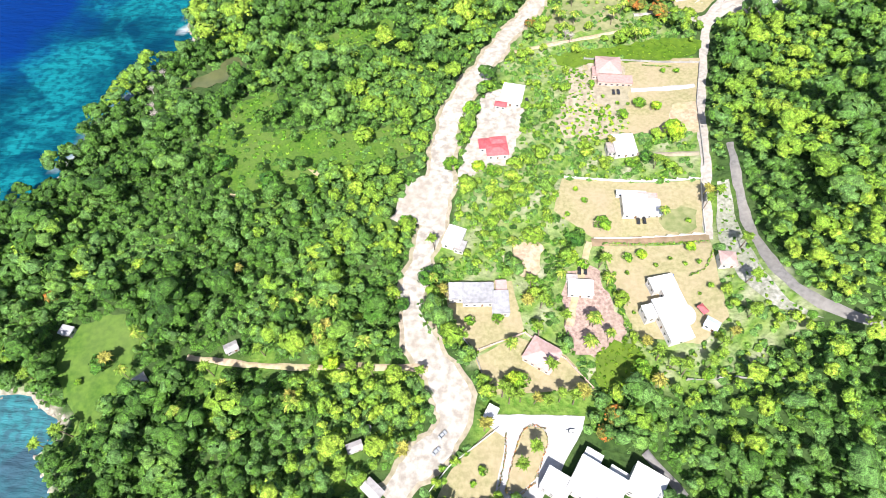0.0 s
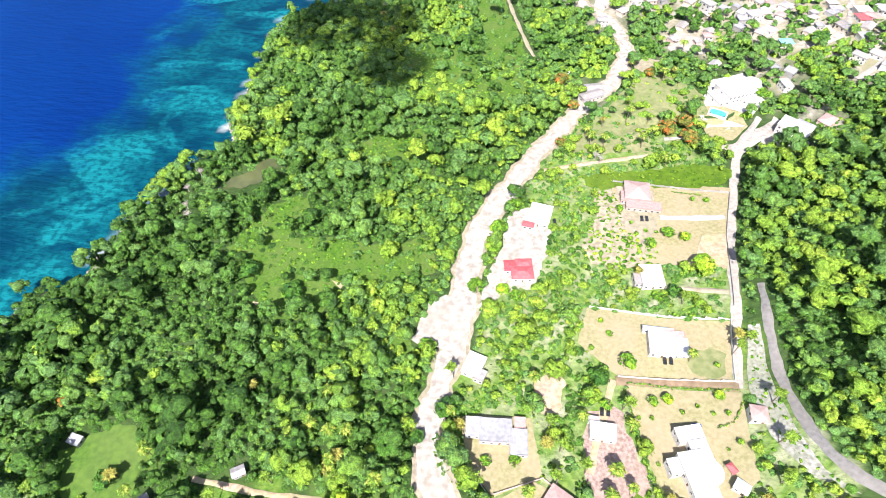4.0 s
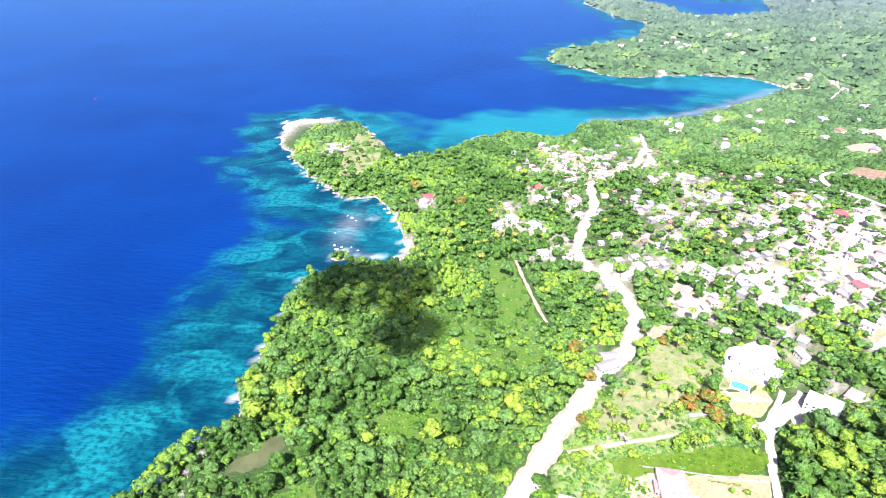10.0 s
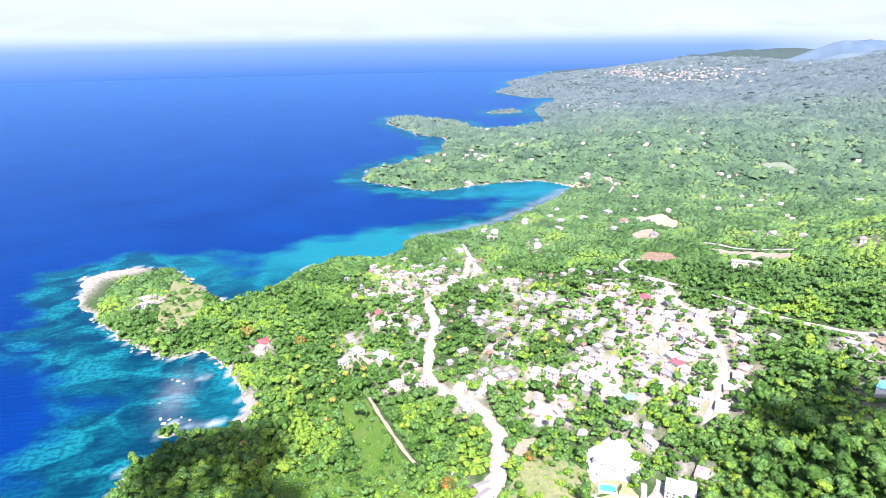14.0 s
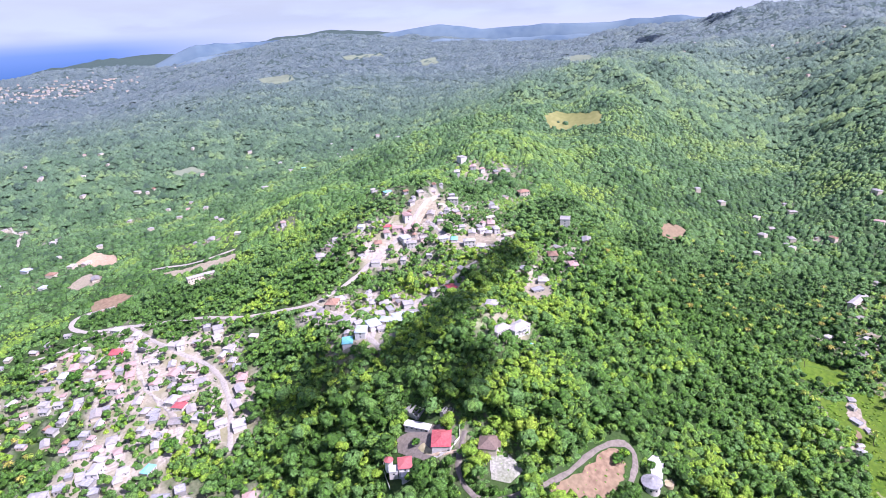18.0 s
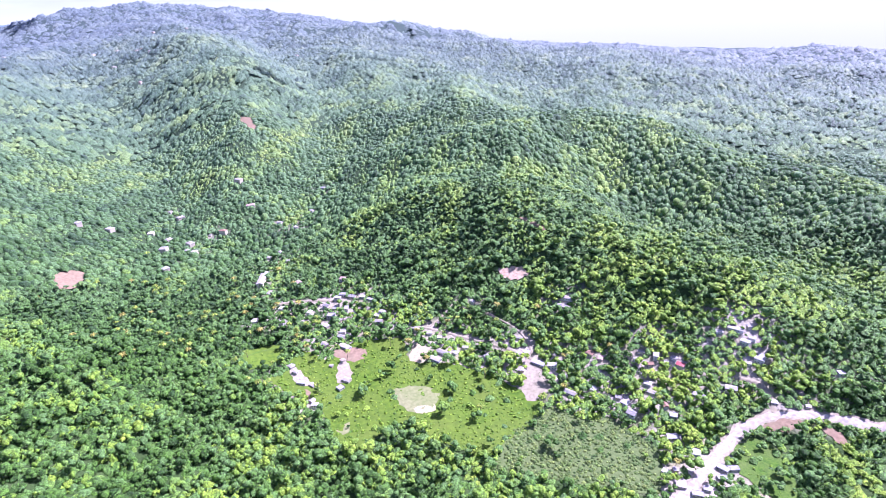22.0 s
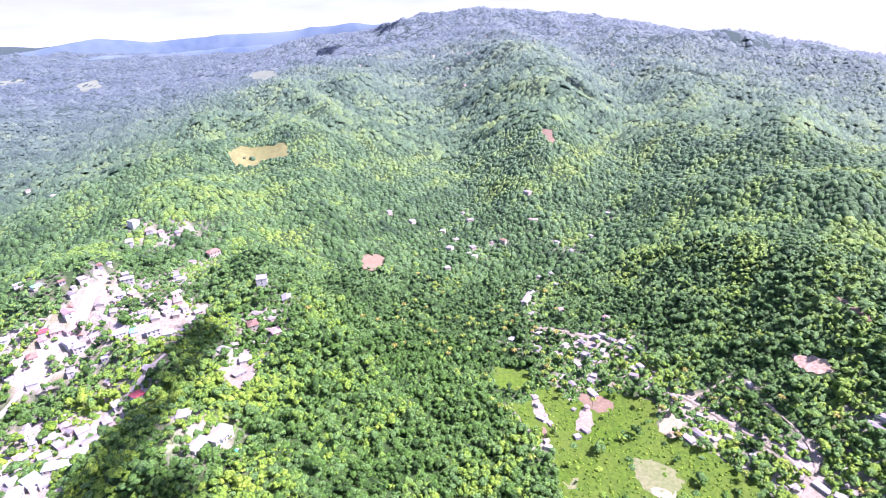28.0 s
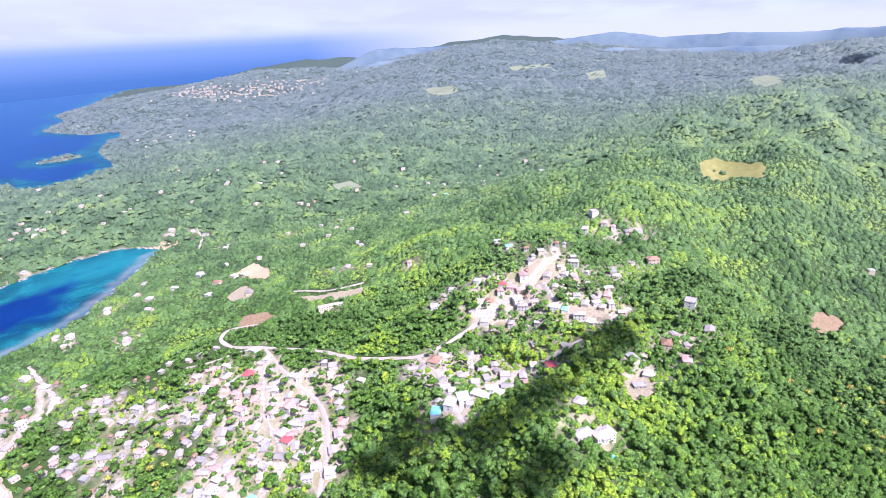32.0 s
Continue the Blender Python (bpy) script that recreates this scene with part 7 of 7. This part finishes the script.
# ---- cars ----
def car(colour_mat, label):
    ob = new("car")
    bm = bmesh.new()
    box(bm, 0, 0, .35, 4.3, 1.75, .62)
    bmesh.ops.bevel(bm, geom=bm.edges[:], offset=.14, segments=2, affect="EDGES")
    part("body", bm, colour_mat, ob)
    bm = bmesh.new()
    made = box(bm, -.2, 0, .95, 2.3, 1.55, .52)
    for v in made["verts"]:
        if v.co.z > 1.2:
            v.co.x = -.2 + (v.co.x + .2) * .72
            v.co.y *= .86
    part("cabin", bm, GLASS, ob, "dark glass")
    part("roof", boxed(-.2, 0, 1.46, 1.6, 1.3, .05), colour_mat, ob)
    for dx in (-1.35, 1.35):
        for dy in (-.82, .82):
            bm = bmesh.new()
            bmesh.ops.create_cone(bm, cap_ends=True, segments=14, radius1=.34, radius2=.34, depth=.22, matrix=pose(dx, dy, .34, 90))
            wheel = part("wheel", bm, RUBBER, ob)
            bm = bmesh.new()
            bmesh.ops.create_cone(bm, cap_ends=True, segments=12, radius1=.2, radius2=.2, depth=.26, matrix=pose(dx, dy, .34, 90))
            part("rim", bm, ROOF_ZINC, wheel)
    for dy in (-.6, .6):
        part("headlight", boxed(2.13, dy, .62, .08, .32, .16), ROOF_WHITE, ob)
    return tagged(ob, label, "car", "parked and passing cars")


GREY_CAR, BLUE_CAR, BLACK_CAR, WHITE_CAR = paint("car_silver", (.32, .34, .36)), paint("car_blue", (.04, .09, .3)), paint("car_black", (.02, .02, .022)), paint("car_white", (.7, .7, .7))
cars = {"g": car(GREY_CAR, "silver-grey car on the white road"), "b": car(BLUE_CAR, "dark blue car parked at the villa"), "k": car(BLACK_CAR, "black car parked in a yard"), "w": car(WHITE_CAR, "white car parked on the driveway")}
used_cars = set()
for x, y, k, turn, lift in ((-4, 70, "g", 46, .46), (-6.5, 63, "g", 46, .46), (105, 146.5, "b", 2, .27), (96, 180.5, "k", 88, .27), (99, 180.5, "k", 88, .27), (63, 152, "k", 85, .27), (66, 152, "k", 85, .27), (51, 72, "w", 10, .27),
                             (97, 279, "k", 88, .27), (100, 279, "k", 88, .27), (44, 274, "k", 100, .27), (60, 430, "w", 60, .46)):
    at = pose(x, y, ground_at(x, y) + lift + .02, 0, 0, turn)
    if k in used_cars:
        copy_thing(cars[k], at)
    else:
        cars[k].matrix_basis = at
        used_cars.add(k)


# ---- garden walls, hedges ----
def garden_wall(line, h, mat, label):
    ob = new("garden_wall")
    for a, b in zip(line, line[1:]):
        n = max(1, round(math.hypot(b[0] - a[0], b[1] - a[1]) / 6))
        for i in range(n):
            p, q = [(a[0] + (b[0] - a[0]) * u, a[1] + (b[1] - a[1]) * u) for u in (i / n, (i + 1) / n)]
            mx, my, ln = (p[0] + q[0]) / 2, (p[1] + q[1]) / 2, math.hypot(q[0] - p[0], q[1] - p[1])
            turn = math.degrees(math.atan2(q[1] - p[1], q[0] - p[0]))
            z = ground_at(mx, my)
            part("panel", boxed(mx, my, z - 1.5, ln - .3, .22, h + 1.5, turn), mat, ob)
            part("pillar", boxed(p[0], p[1], z - 1.5, .4, .4, h + 1.8, turn), mat, ob)
    return tagged(ob, label, "wall")


garden_wall([(61, 212), (131, 204), (126, 169), (72, 171)], 1.8, WALL_WHITE, "white boundary wall round the garden")
garden_wall([(83, 312), (154, 304), (143, 265), (134, 212)], 1.6, BLOCKWORK, "grey boundary wall along the garden lane")
garden_wall([(0, 121), (10, 108), (16, 90)], 1.5, BLOCKWORK, "low grey wall beside the coast road")
garden_wall([(20, 73), (-1, 57), (-9, 47)], 1.7, WALL_WHITE, "white villa wall beside the coast road")
garden_wall([(12, 109), (34, 118), (52, 105), (63, 91)], 1.5, WALL_PINK, "pale wall round the pink-roofed house")
garden_wall([(302, 281), (284, 285), (268, 281), (253, 268)], 2.2, WALL_WHITE, "white wall round the red-roofed houses")
garden_wall([(304, 236), (291, 231), (279, 234), (272, 246)], 2.0, WALL_WHITE, "white boundary wall beside the hill lane")
garden_wall([(103, 94), (121, 93), (139, 90)], 1.4, BLOCKWORK, "low stone wall at the wood's edge")


def hedge(line, size, mat, label):
    p = resampled(line, size * .9, 0)
    r = np.random.RandomState(3)
    spots = np.column_stack([p[:, 0] + r.randn(len(p)) * .2, p[:, 1] + r.randn(len(p)) * .2, relief(p[:, 0], p[:, 1]) + .5, np.full(len(p), size) * r.uniform(.8, 1.2, len(p)), np.full(len(p), .9), r.uniform(.3, .9, len(p))])
    return tagged(planted("hedge", spots, MID_SHAPES, mat, 4), label, "hedge")


hedge([(75, 165), (82, 119), (96, 100), (102, 96)], 1.1, LEAF, "clipped green hedge bounding the lawn")
hedge([(76, 168), (126, 164)], .9, LEAF, "low green hedge along the wall")
hedge([(119, 304), (136, 302)], .9, LEAF, "low green hedge on the lawn")
hedge([(35, 75), (40, 73), (41, 67), (38, 60), (34, 51), (28, 46), (22, 47), (24, 55), (28, 67), (31, 73), (35, 75)], .45, LEAF_FLAME, "low reddish border plants round the oval bed")
hedge([(23, 71), (23, 63), (19, 46)], .5, LEAF_FLAME, "low reddish border plants along the drive")
hedge([(127, 158), (121, 148), (114, 145)], .8, LEAF, "curved row of garden shrubs")


# ---- palms and garden trees ----
def palm(height, seed, mat):
    r = random.Random(seed)
    ob = new("palm_tree")
    bm = bmesh.new()
    rings = []
    for i in range(7):
        u = i / 6
        c = Vector((.9 * u * u, .3 * u * u, -1 + (height + 1) * u))
        rings.append([bm.verts.new(c + Vector((math.cos(a), math.sin(a), 0)) * (.24 - .1 * u)) for a in np.linspace(0, 6.28, 8)[:-1]])
    for lo, hi in zip(rings, rings[1:]):
        for k in range(7):
            bm.faces.new((lo[k], lo[(k + 1) % 7], hi[(k + 1) % 7], hi[k]))
    part("trunk", bm, BARK, ob)
    bm = bmesh.new()
    rows = []
    for i in range(7):
        u = i / 6
        x, z = 3.6 * u * (1 - .12 * u), .9 * math.sin(u * 2.2) - 1.5 * u * u
        half = .62 * math.sin(min(1, u * 1.25 + .12) * math.pi) ** .6 + .02
        rows.append([bm.verts.new((x, -half, z - half * .45)), bm.verts.new((x, 0, z)), bm.verts.new((x, half, z - half * .45))])
    for a, b in zip(rows, rows[1:]):
        bm.faces.new((a[0], b[0], b[1], a[1])), bm.faces.new((a[1], b[1], b[2], a[2]))
    first = part("frond", bm, mat, ob)
    for i in range(14):
        leaf = first if i == 0 else new("frond", first.data)
        leaf.parent = ob
        s = r.uniform(.8, 1.12)
        leaf.matrix_basis = pose(.9, .3, height - .1, 0, r.uniform(-28, 18), i * 137.5) @ Matrix.Diagonal((s, s, s, 1))
    return tagged(ob, "tall coconut palm with arching green fronds", "palm", "palms of the gardens")


LEAF_PALM_DRY = foliage("leaf_palm_dry", (.14, .15, .03), (.3, .28, .05), (.42, .36, .09), False)
palms = [palm(7.5, 1, LEAF_PALM), palm(9, 2, LEAF_PALM), palm(6, 3, LEAF_PALM_DRY)]
tagged(palms[2], "young palm with yellowing fronds")
for i, (x, y) in enumerate(PALM_SPOTS + PALM_SPOTS_2):
    k = (0, 1, 0, 2)[i % 4]
    s = rng.uniform(1.05, 1.45)
    at = pose(x, y, ground_at(x, y), 0, 0, rng.uniform(0, 360))
    ob = palms[k] if palms[k].get("set") is None else copy_thing(palms[k], at)
    ob.matrix_basis = at @ Matrix.Diagonal((s, s, s, 1))
    palms[k]["set"] = 1


# slender palms of the valley, the village and the shore meadows
def slender_palm(height, seed, mat):
    r = random.Random(seed)
    ob = new("coconut_palm")
    bm = bmesh.new()
    rings = [[bm.verts.new((.7 * u * u + math.cos(a) * (.22 - .1 * u), math.sin(a) * (.22 - .1 * u), -1 + (height + 1) * u)) for a in (0, 1.26, 2.51, 3.77, 5.03)] for u in (0, .35, .7, 1)]
    for lo, hi in zip(rings, rings[1:]):
        for k in range(5):
            bm.faces.new((lo[k], lo[(k + 1) % 5], hi[(k + 1) % 5], hi[k]))
    part("trunk", bm, BARK, ob)
    bm = bmesh.new()
    for i in range(13):
        a, tip, up = i * 2.4, r.uniform(3.0, 3.9), r.uniform(.1, 1.3)
        d, s = Vector((math.cos(a), math.sin(a), 0)), Vector((-math.sin(a), math.cos(a), 0))
        at = Vector((.7, 0, height))
        rows = [[bm.verts.new(at + d * tip * u + Vector((0, 0, up * math.sin(u * 2.6) - 1.6 * u * u - abs(q) * .3)) + s * q * w) for q in (-1, 0, 1)] for u, w in ((.05, .1), (.3, .55), (.65, .6), (1, .08))]
        for e, f in zip(rows, rows[1:]):
            bm.faces.new((e[0], f[0], f[1], e[1])), bm.faces.new((e[1], f[1], f[2], e[2]))
    part("crown", bm, mat, ob)
    return tagged(ob, "slender coconut palm rising from the woods", "palm", "palms of the valley and village")


slender = [slender_palm(9, 11, LEAF_PALM), slender_palm(11, 12, LEAF_PALM), slender_palm(8, 13, LEAF_PALM_DRY)]
tagged(slender[2], "slender coconut palm with yellowing fronds")
placed_slender = set()
for x0, y0, spread, count in ((560, -60, 110, 60), (430, -190, 70, 22), (700, 40, 90, 26), (300, -250, 60, 10), (-70, 540, 45, 18), (-20, 600, 50, 14), (200, 600, 110, 24), (-230, 830, 40, 8), (130, 470, 50, 12), (60, 130, 45, 12), (90, 340, 40, 10), (-60, 120, 60, 14), (-120, 90, 40, 8)):
    for _ in range(count):
        x, y = x0 + rng.gauss(0, spread * .6), y0 + rng.gauss(0, spread * .6)
        p_, q_ = np.array([x]), np.array([y])
        if inland(p_, q_)[0] < 4 or road_gap(p_, q_)[0] < 2 or house_gap(p_, q_)[0] < 6 or min(math.hypot(x - a, y - b) - c for a, b, c in GROUNDS) < 2:
            continue
        k = rng.choice((0, 1, 2))
        at = pose(x, y, ground_at(x, y), 0, 0, rng.uniform(0, 360))
        ob = copy_thing(slender[k], at) if k in placed_slender else slender[k]
        s = rng.uniform(.85, 1.25)
        ob.matrix_basis = at @ Matrix.Diagonal((s, s, s, 1))
        placed_slender.add(k)


def garden_tree(seed, mat, label, trunk=2.2, blobs=10, tufts=150):
    """A tree of unit crown radius: trunk with limbs, and a crown of leaf clumps."""
    r = random.Random(seed)
    ob = new("tree")
    bm = bmesh.new()
    bmesh.ops.create_cone(bm, cap_ends=False, segments=8, radius1=.09, radius2=.05, depth=1.3, matrix=Matrix.Translation((0, 0, .35)))
    for i in range(4):
        bmesh.ops.create_cone(bm, cap_ends=False, segments=6, radius1=.045, radius2=.015, depth=.8, matrix=pose(0, 0, .65, 0, 0, i * 95 + r.uniform(-20, 20)) @ pose(.25, 0, .2, 0, 48))
    part("trunk", bm, BARK, ob)
    v, f = crown(seed, blobs, tufts, .7)
    v = v + np.array([0, 0, .75])
    top = new("crown", mesh_of("crown", v, f, mat))
    top.parent = ob
    return tagged(ob, label, "tree", "garden trees")


tree_kinds = {"d": garden_tree(3, LEAF_DARK, "round dark green tree with a dense crown"), "g": garden_tree(4, LEAF_GARDEN, "bright green garden tree"), "l": garden_tree(6, LEAF_LIME, "brilliant lime-yellow tree on the lawn"),
              "f": garden_tree(8, LEAF_FLAME, "flame tree covered with orange-red blossom"), "s": garden_tree(9, LEAF_GARDEN, "low rounded green shrub", tufts=80)}
TREES = [(124, 239, 6.5, "l"), (62, 168, 5.2, "d"), (-36, 129, 8.5, "d"), (19, 284, 5.2, "g"), (77, 178, 4.6, "g"), (-25, 131, 4, "d"), (10, 264, 5.5, "g"), (7, 248, 4.6, "g"), (94, 159, 3, "l"), (87, 158, 2.8, "g"), (117, 161, 2.8, "l"),
         (27, 93, 5, "l"), (31, 94, 4, "g"), (110, 266, 4, "g"), (119, 263, 3.4, "l"), (65, 155, 3.2, "g"), (39, 145, 3.2, "g"), (98, 219, 3.4, "g"), (106, 222, 4.2, "d"), (8, 123, 2.8, "g"), (21, 124, 3, "g"), (99, 258, 3.6, "g"), (111, 95, 3, "g")]
TREES_2 = [(-52, 243, 4.6, "l"), (-103, 207, 6.2, "d"), (-132, 220, 6.5, "d"), (-134, 292, 5.5, "d"), (60, 160, 3.4, "l"), (-12, 146, 6, "d"), (-25, 180, 4.8, "g"), (-2, 219, 5, "g"), (13, 218, 4, "l"), (21, 214, 4, "g"), (84, 286, 2.6, "g"), (-55, 101, 4.4, "l"),
           (-199, 136, 4.4, "f"), (137, 356, 6, "f"), (70, 78, 5, "f"), (65, 71, 4, "f"), (-109, 704, 9, "f"), (138, 371, 7.5, "f"), (120, 427, 4.2, "f")]
TREES_3 = [(138, 352, 5, "f"), (-52, 668, 7, "f"), (53, 418, 6, "f"), (60, 384, 4.5, "f"), (124, 364, 7, "f"), (50, 346, 4, "f"), (110, 449, 4, "l"), (182, 381, 3.4, "l"), (196, 402, 5, "g"), (240, 430, 6, "g"), (112, 268, 2, "s"), (130, 297, 2, "s"), (138, 296, 2.2, "s"),
           (-4, 56, 1.6, "s"), (3, 59, 1.4, "s"), (9, 50, 1.6, "s"), (6, 62, 1.3, "s"), (13, 55, 2.2, "g"), (100, 153, 1.4, "s"), (107, 156, 1.3, "s")]
TREES_4 = [(84, 99, 4.5, "g"), (322, 127, 5, "d"), (330, 124, 3.5, "g"), (276, 222, 4.5, "d"), (270, 216, 4, "d"), (262, 214, 4, "g"), (285, 262, 3.5, "d"), (258, 254, 4, "g"), (113, 152, 1.3, "s"), (119, 152, 1.6, "s"), (80, 150, 1.3, "s"), (86, 150, 1.4, "s"), (90, 275, 1.5, "s"), (98, 269, 1.6, "s"), (104, 268, 1.4, "s"), (88, 262, 2, "s"), (70, 195, 2, "g"), (66, 203, 1.6, "l"), (60, 186, 1.8, "s"), (120, 178, 1.8, "s"), (105, 208, 1.6, "s"),
           (113, 207, 1.8, "s"), (-172, 92, 2, "s"), (-163, 100, 5, "d"), (121, 138, 1.8, "s"), (86, 128, 1.2, "s"), (116, 135, 1.0, "s"), (540, 445, 7, "d"), (470, 380, 6, "g"), (300, 640, 7, "d"), (255, 470, 7, "d")]
placed_kinds = set()
for x, y, s, k in TREES + TREES_2 + TREES_3 + TREES_4:
    at = pose(x, y, ground_at(x, y) + .1, 0, 0, rng.uniform(0, 360))
    ob = tree_kinds[k] if k not in placed_kinds else copy_thing(tree_kinds[k], at)
    ob.matrix_basis = at @ Matrix.Diagonal((s, s, s * rng.uniform(.85, 1.1), 1))
    placed_kinds.add(k)

# bare grey trees by the shore
twigs = new("bare_tree")
bm = bmesh.new()
r_ = random.Random(5)
bmesh.ops.create_cone(bm, cap_ends=False, segments=6, radius1=.3, radius2=.15, depth=4, matrix=Matrix.Translation((0, 0, 1.5)))
for i in range(46):
    bmesh.ops.create_cone(bm, cap_ends=False, segments=4, radius1=.09, radius2=.02, depth=3.2, matrix=pose(0, 0, r_.uniform(2.4, 4), 0, 0, i * 47) @ pose(1.2, 0, .9, 0, r_.uniform(25, 75)))
part("branch_crown", bm, GREY_TWIG, twigs)
tagged(twigs, "leafless grey tree at the shore", "tree", "bare trees")
for i, (x, y) in enumerate(((-189, 297), (-192, 282), (-187, 267), (-183, 259), (72, 330), (75, 327))):
    at = pose(x, y, ground_at(x, y) + 3.2, 0, 0, i * 60)
    if i:
        copy_thing(twigs, at)
    else:
        twigs.matrix_basis = at

# pond behind the shore
pond = sheet([(-178, 288), (-162, 288), (-146, 297), (-141, 309), (-149, 325), (-155, 315), (-158, 304), (-172, 300)], SEA, "pond", .5, rounds=2)
m, nodes, links, bsdf = material("pond_water")
links.new(mixed(nodes, links, noisy(nodes, links, .1), (.07, .085, .035), (.11, .12, .05)), bsdf.inputs["Base Color"])
bsdf.inputs["Roughness"].default_value = .12
pond.materials.clear()
pond.materials.append(m)
tagged(new("pond", pond), "still olive-brown pond behind the shore", "pond", kind="structure")


# ---- rocks of the shore ----
def rocks(name, x0, x1, y0, y1, gap_, reach, big, label):
    x, y, r = scattered(x0, x1, y0, y1, gap_, 21)
    d = inland(x, y)
    ok = (d > -reach) & (d < 2.5) & (r.uniform(0, 1, x.size) < .55)
    x, y = x[ok], y[ok]
    rad = r.uniform(.5, big, x.size)
    ob = planted(name, np.column_stack([x, y, np.maximum(relief(x, y), -.8), rad, r.uniform(.5, 1.0, x.size), r.uniform(0, 1, x.size)]), FAR_SHAPES, ROCK, 22, 0)
    tagged(ob, label, "rocks", kind="stuff")


rocks("shore_rocks", -290, -90, 40, 960, 2.6, 3.5, 2.0, "pale weathered limestone rocks along the shore")
rocks("far_shore_rocks", -360, 560, 640, 2500, 6, 6, 4.5, "pale rocky shore of the far points")


# ---- clouds that pass high behind the camera and shade patches of the woods ----
for sx, sy, gz, a, b, turn in ((-120, 492, 8, 62, 44, 5), (-80, 430, 8, 26, 34, -30), (400, 303, 80, 70, 25, -10), (525, 282, 92, 65, 28, -12), (330, 378, 55, 42, 24, 0), (342, 256, 72, 30, 22, 0), (1480, -390, 120, 90, 36, 20), (3050, 300, 190, 150, 60, 0), (3350, 60, 200, 190, 60, 0)):
    high = 1400
    at = Vector((sx, sy, gz)) + TO_SUN * ((high - gz) / TO_SUN.z)
    r = np.random.RandomState(int(abs(sx)))
    n = 110
    spots = np.column_stack([r.uniform(-.8, .8, n) * a, r.uniform(-.8, .8, n) * b, r.uniform(0, 8, n), r.uniform(.12, .34, n) * b, np.full(n, .6), np.zeros(n)])
    ob = planted("cloud", spots, FAR_SHAPES, CLOUD, 9, 0)
    ob.matrix_basis = pose(*at, 0, 0, turn)
    tagged(ob, "small white cumulus cloud drifting over the coast", "cloud", kind="structure")


# ---- a small boat off the point ----
boat = new("boat")
bm = bmesh.new()
rows = []
for x, half, keel in ((-3, .75, -.15), (-1.5, 1.0, -.3), (.5, 1.05, -.3), (2.2, .7, -.2), (3.4, .06, .1)):
    rows.append([bm.verts.new((x, -half, .7)), bm.verts.new((x, -half * .6, keel)), bm.verts.new((x, half * .6, keel)), bm.verts.new((x, half, .7))])
for a, b in zip(rows, rows[1:]):
    for k in range(3):
        bm.faces.new((a[k], b[k], b[k + 1], a[k + 1]))
bm.faces.new(rows[0][::-1])
part("hull", bm, ROOF_RED, boat)
for x in (-2, -.4, 1.2):
    part("bench", boxed(x, 0, .4, .4, 1.6, .06), DOOR, boat)
boat.matrix_basis = pose(-734, 1043, .15, 0, 0, 30)
tagged(boat, "small open red boat on the blue sea", "boat")

# boulders on the shoal of the little bay
boulder_bm = bmesh.new()
bmesh.ops.create_icosphere(boulder_bm, subdivisions=2, radius=1)
for v in boulder_bm.verts:
    v.co *= 1 + .18 * math.sin(v.co.x * 5 + v.co.y * 3) * math.cos(v.co.z * 4 + v.co.y * 2)
boulder = new("boulder", bpy.data.meshes.new("boulder"))
boulder_bm.to_mesh(boulder.data)
boulder_bm.free()
boulder.data.materials.append(ROCK)
tagged(boulder, "pale grey boulder standing out of shallow water", "boulder", "boulders of the shoal")
for i, (x, y, s) in enumerate(((-172, 566, 2.6), (-168, 571, 1.8), (-176, 574, 2.2), (-172, 636, 2.4), (-166, 630, 1.6), (-178, 640, 1.7), (-160, 562, 2.8), (-182, 600, 1.3), (-150, 566, 1.6), (-158, 572, 1.4))):
    ob = boulder if i == 0 else copy_thing(boulder, pose(x, y, 0))
    ob.matrix_basis = pose(x, y, .1, 0, 0, i * 50) @ Matrix.Diagonal((s, s * .75, s * .55, 1))
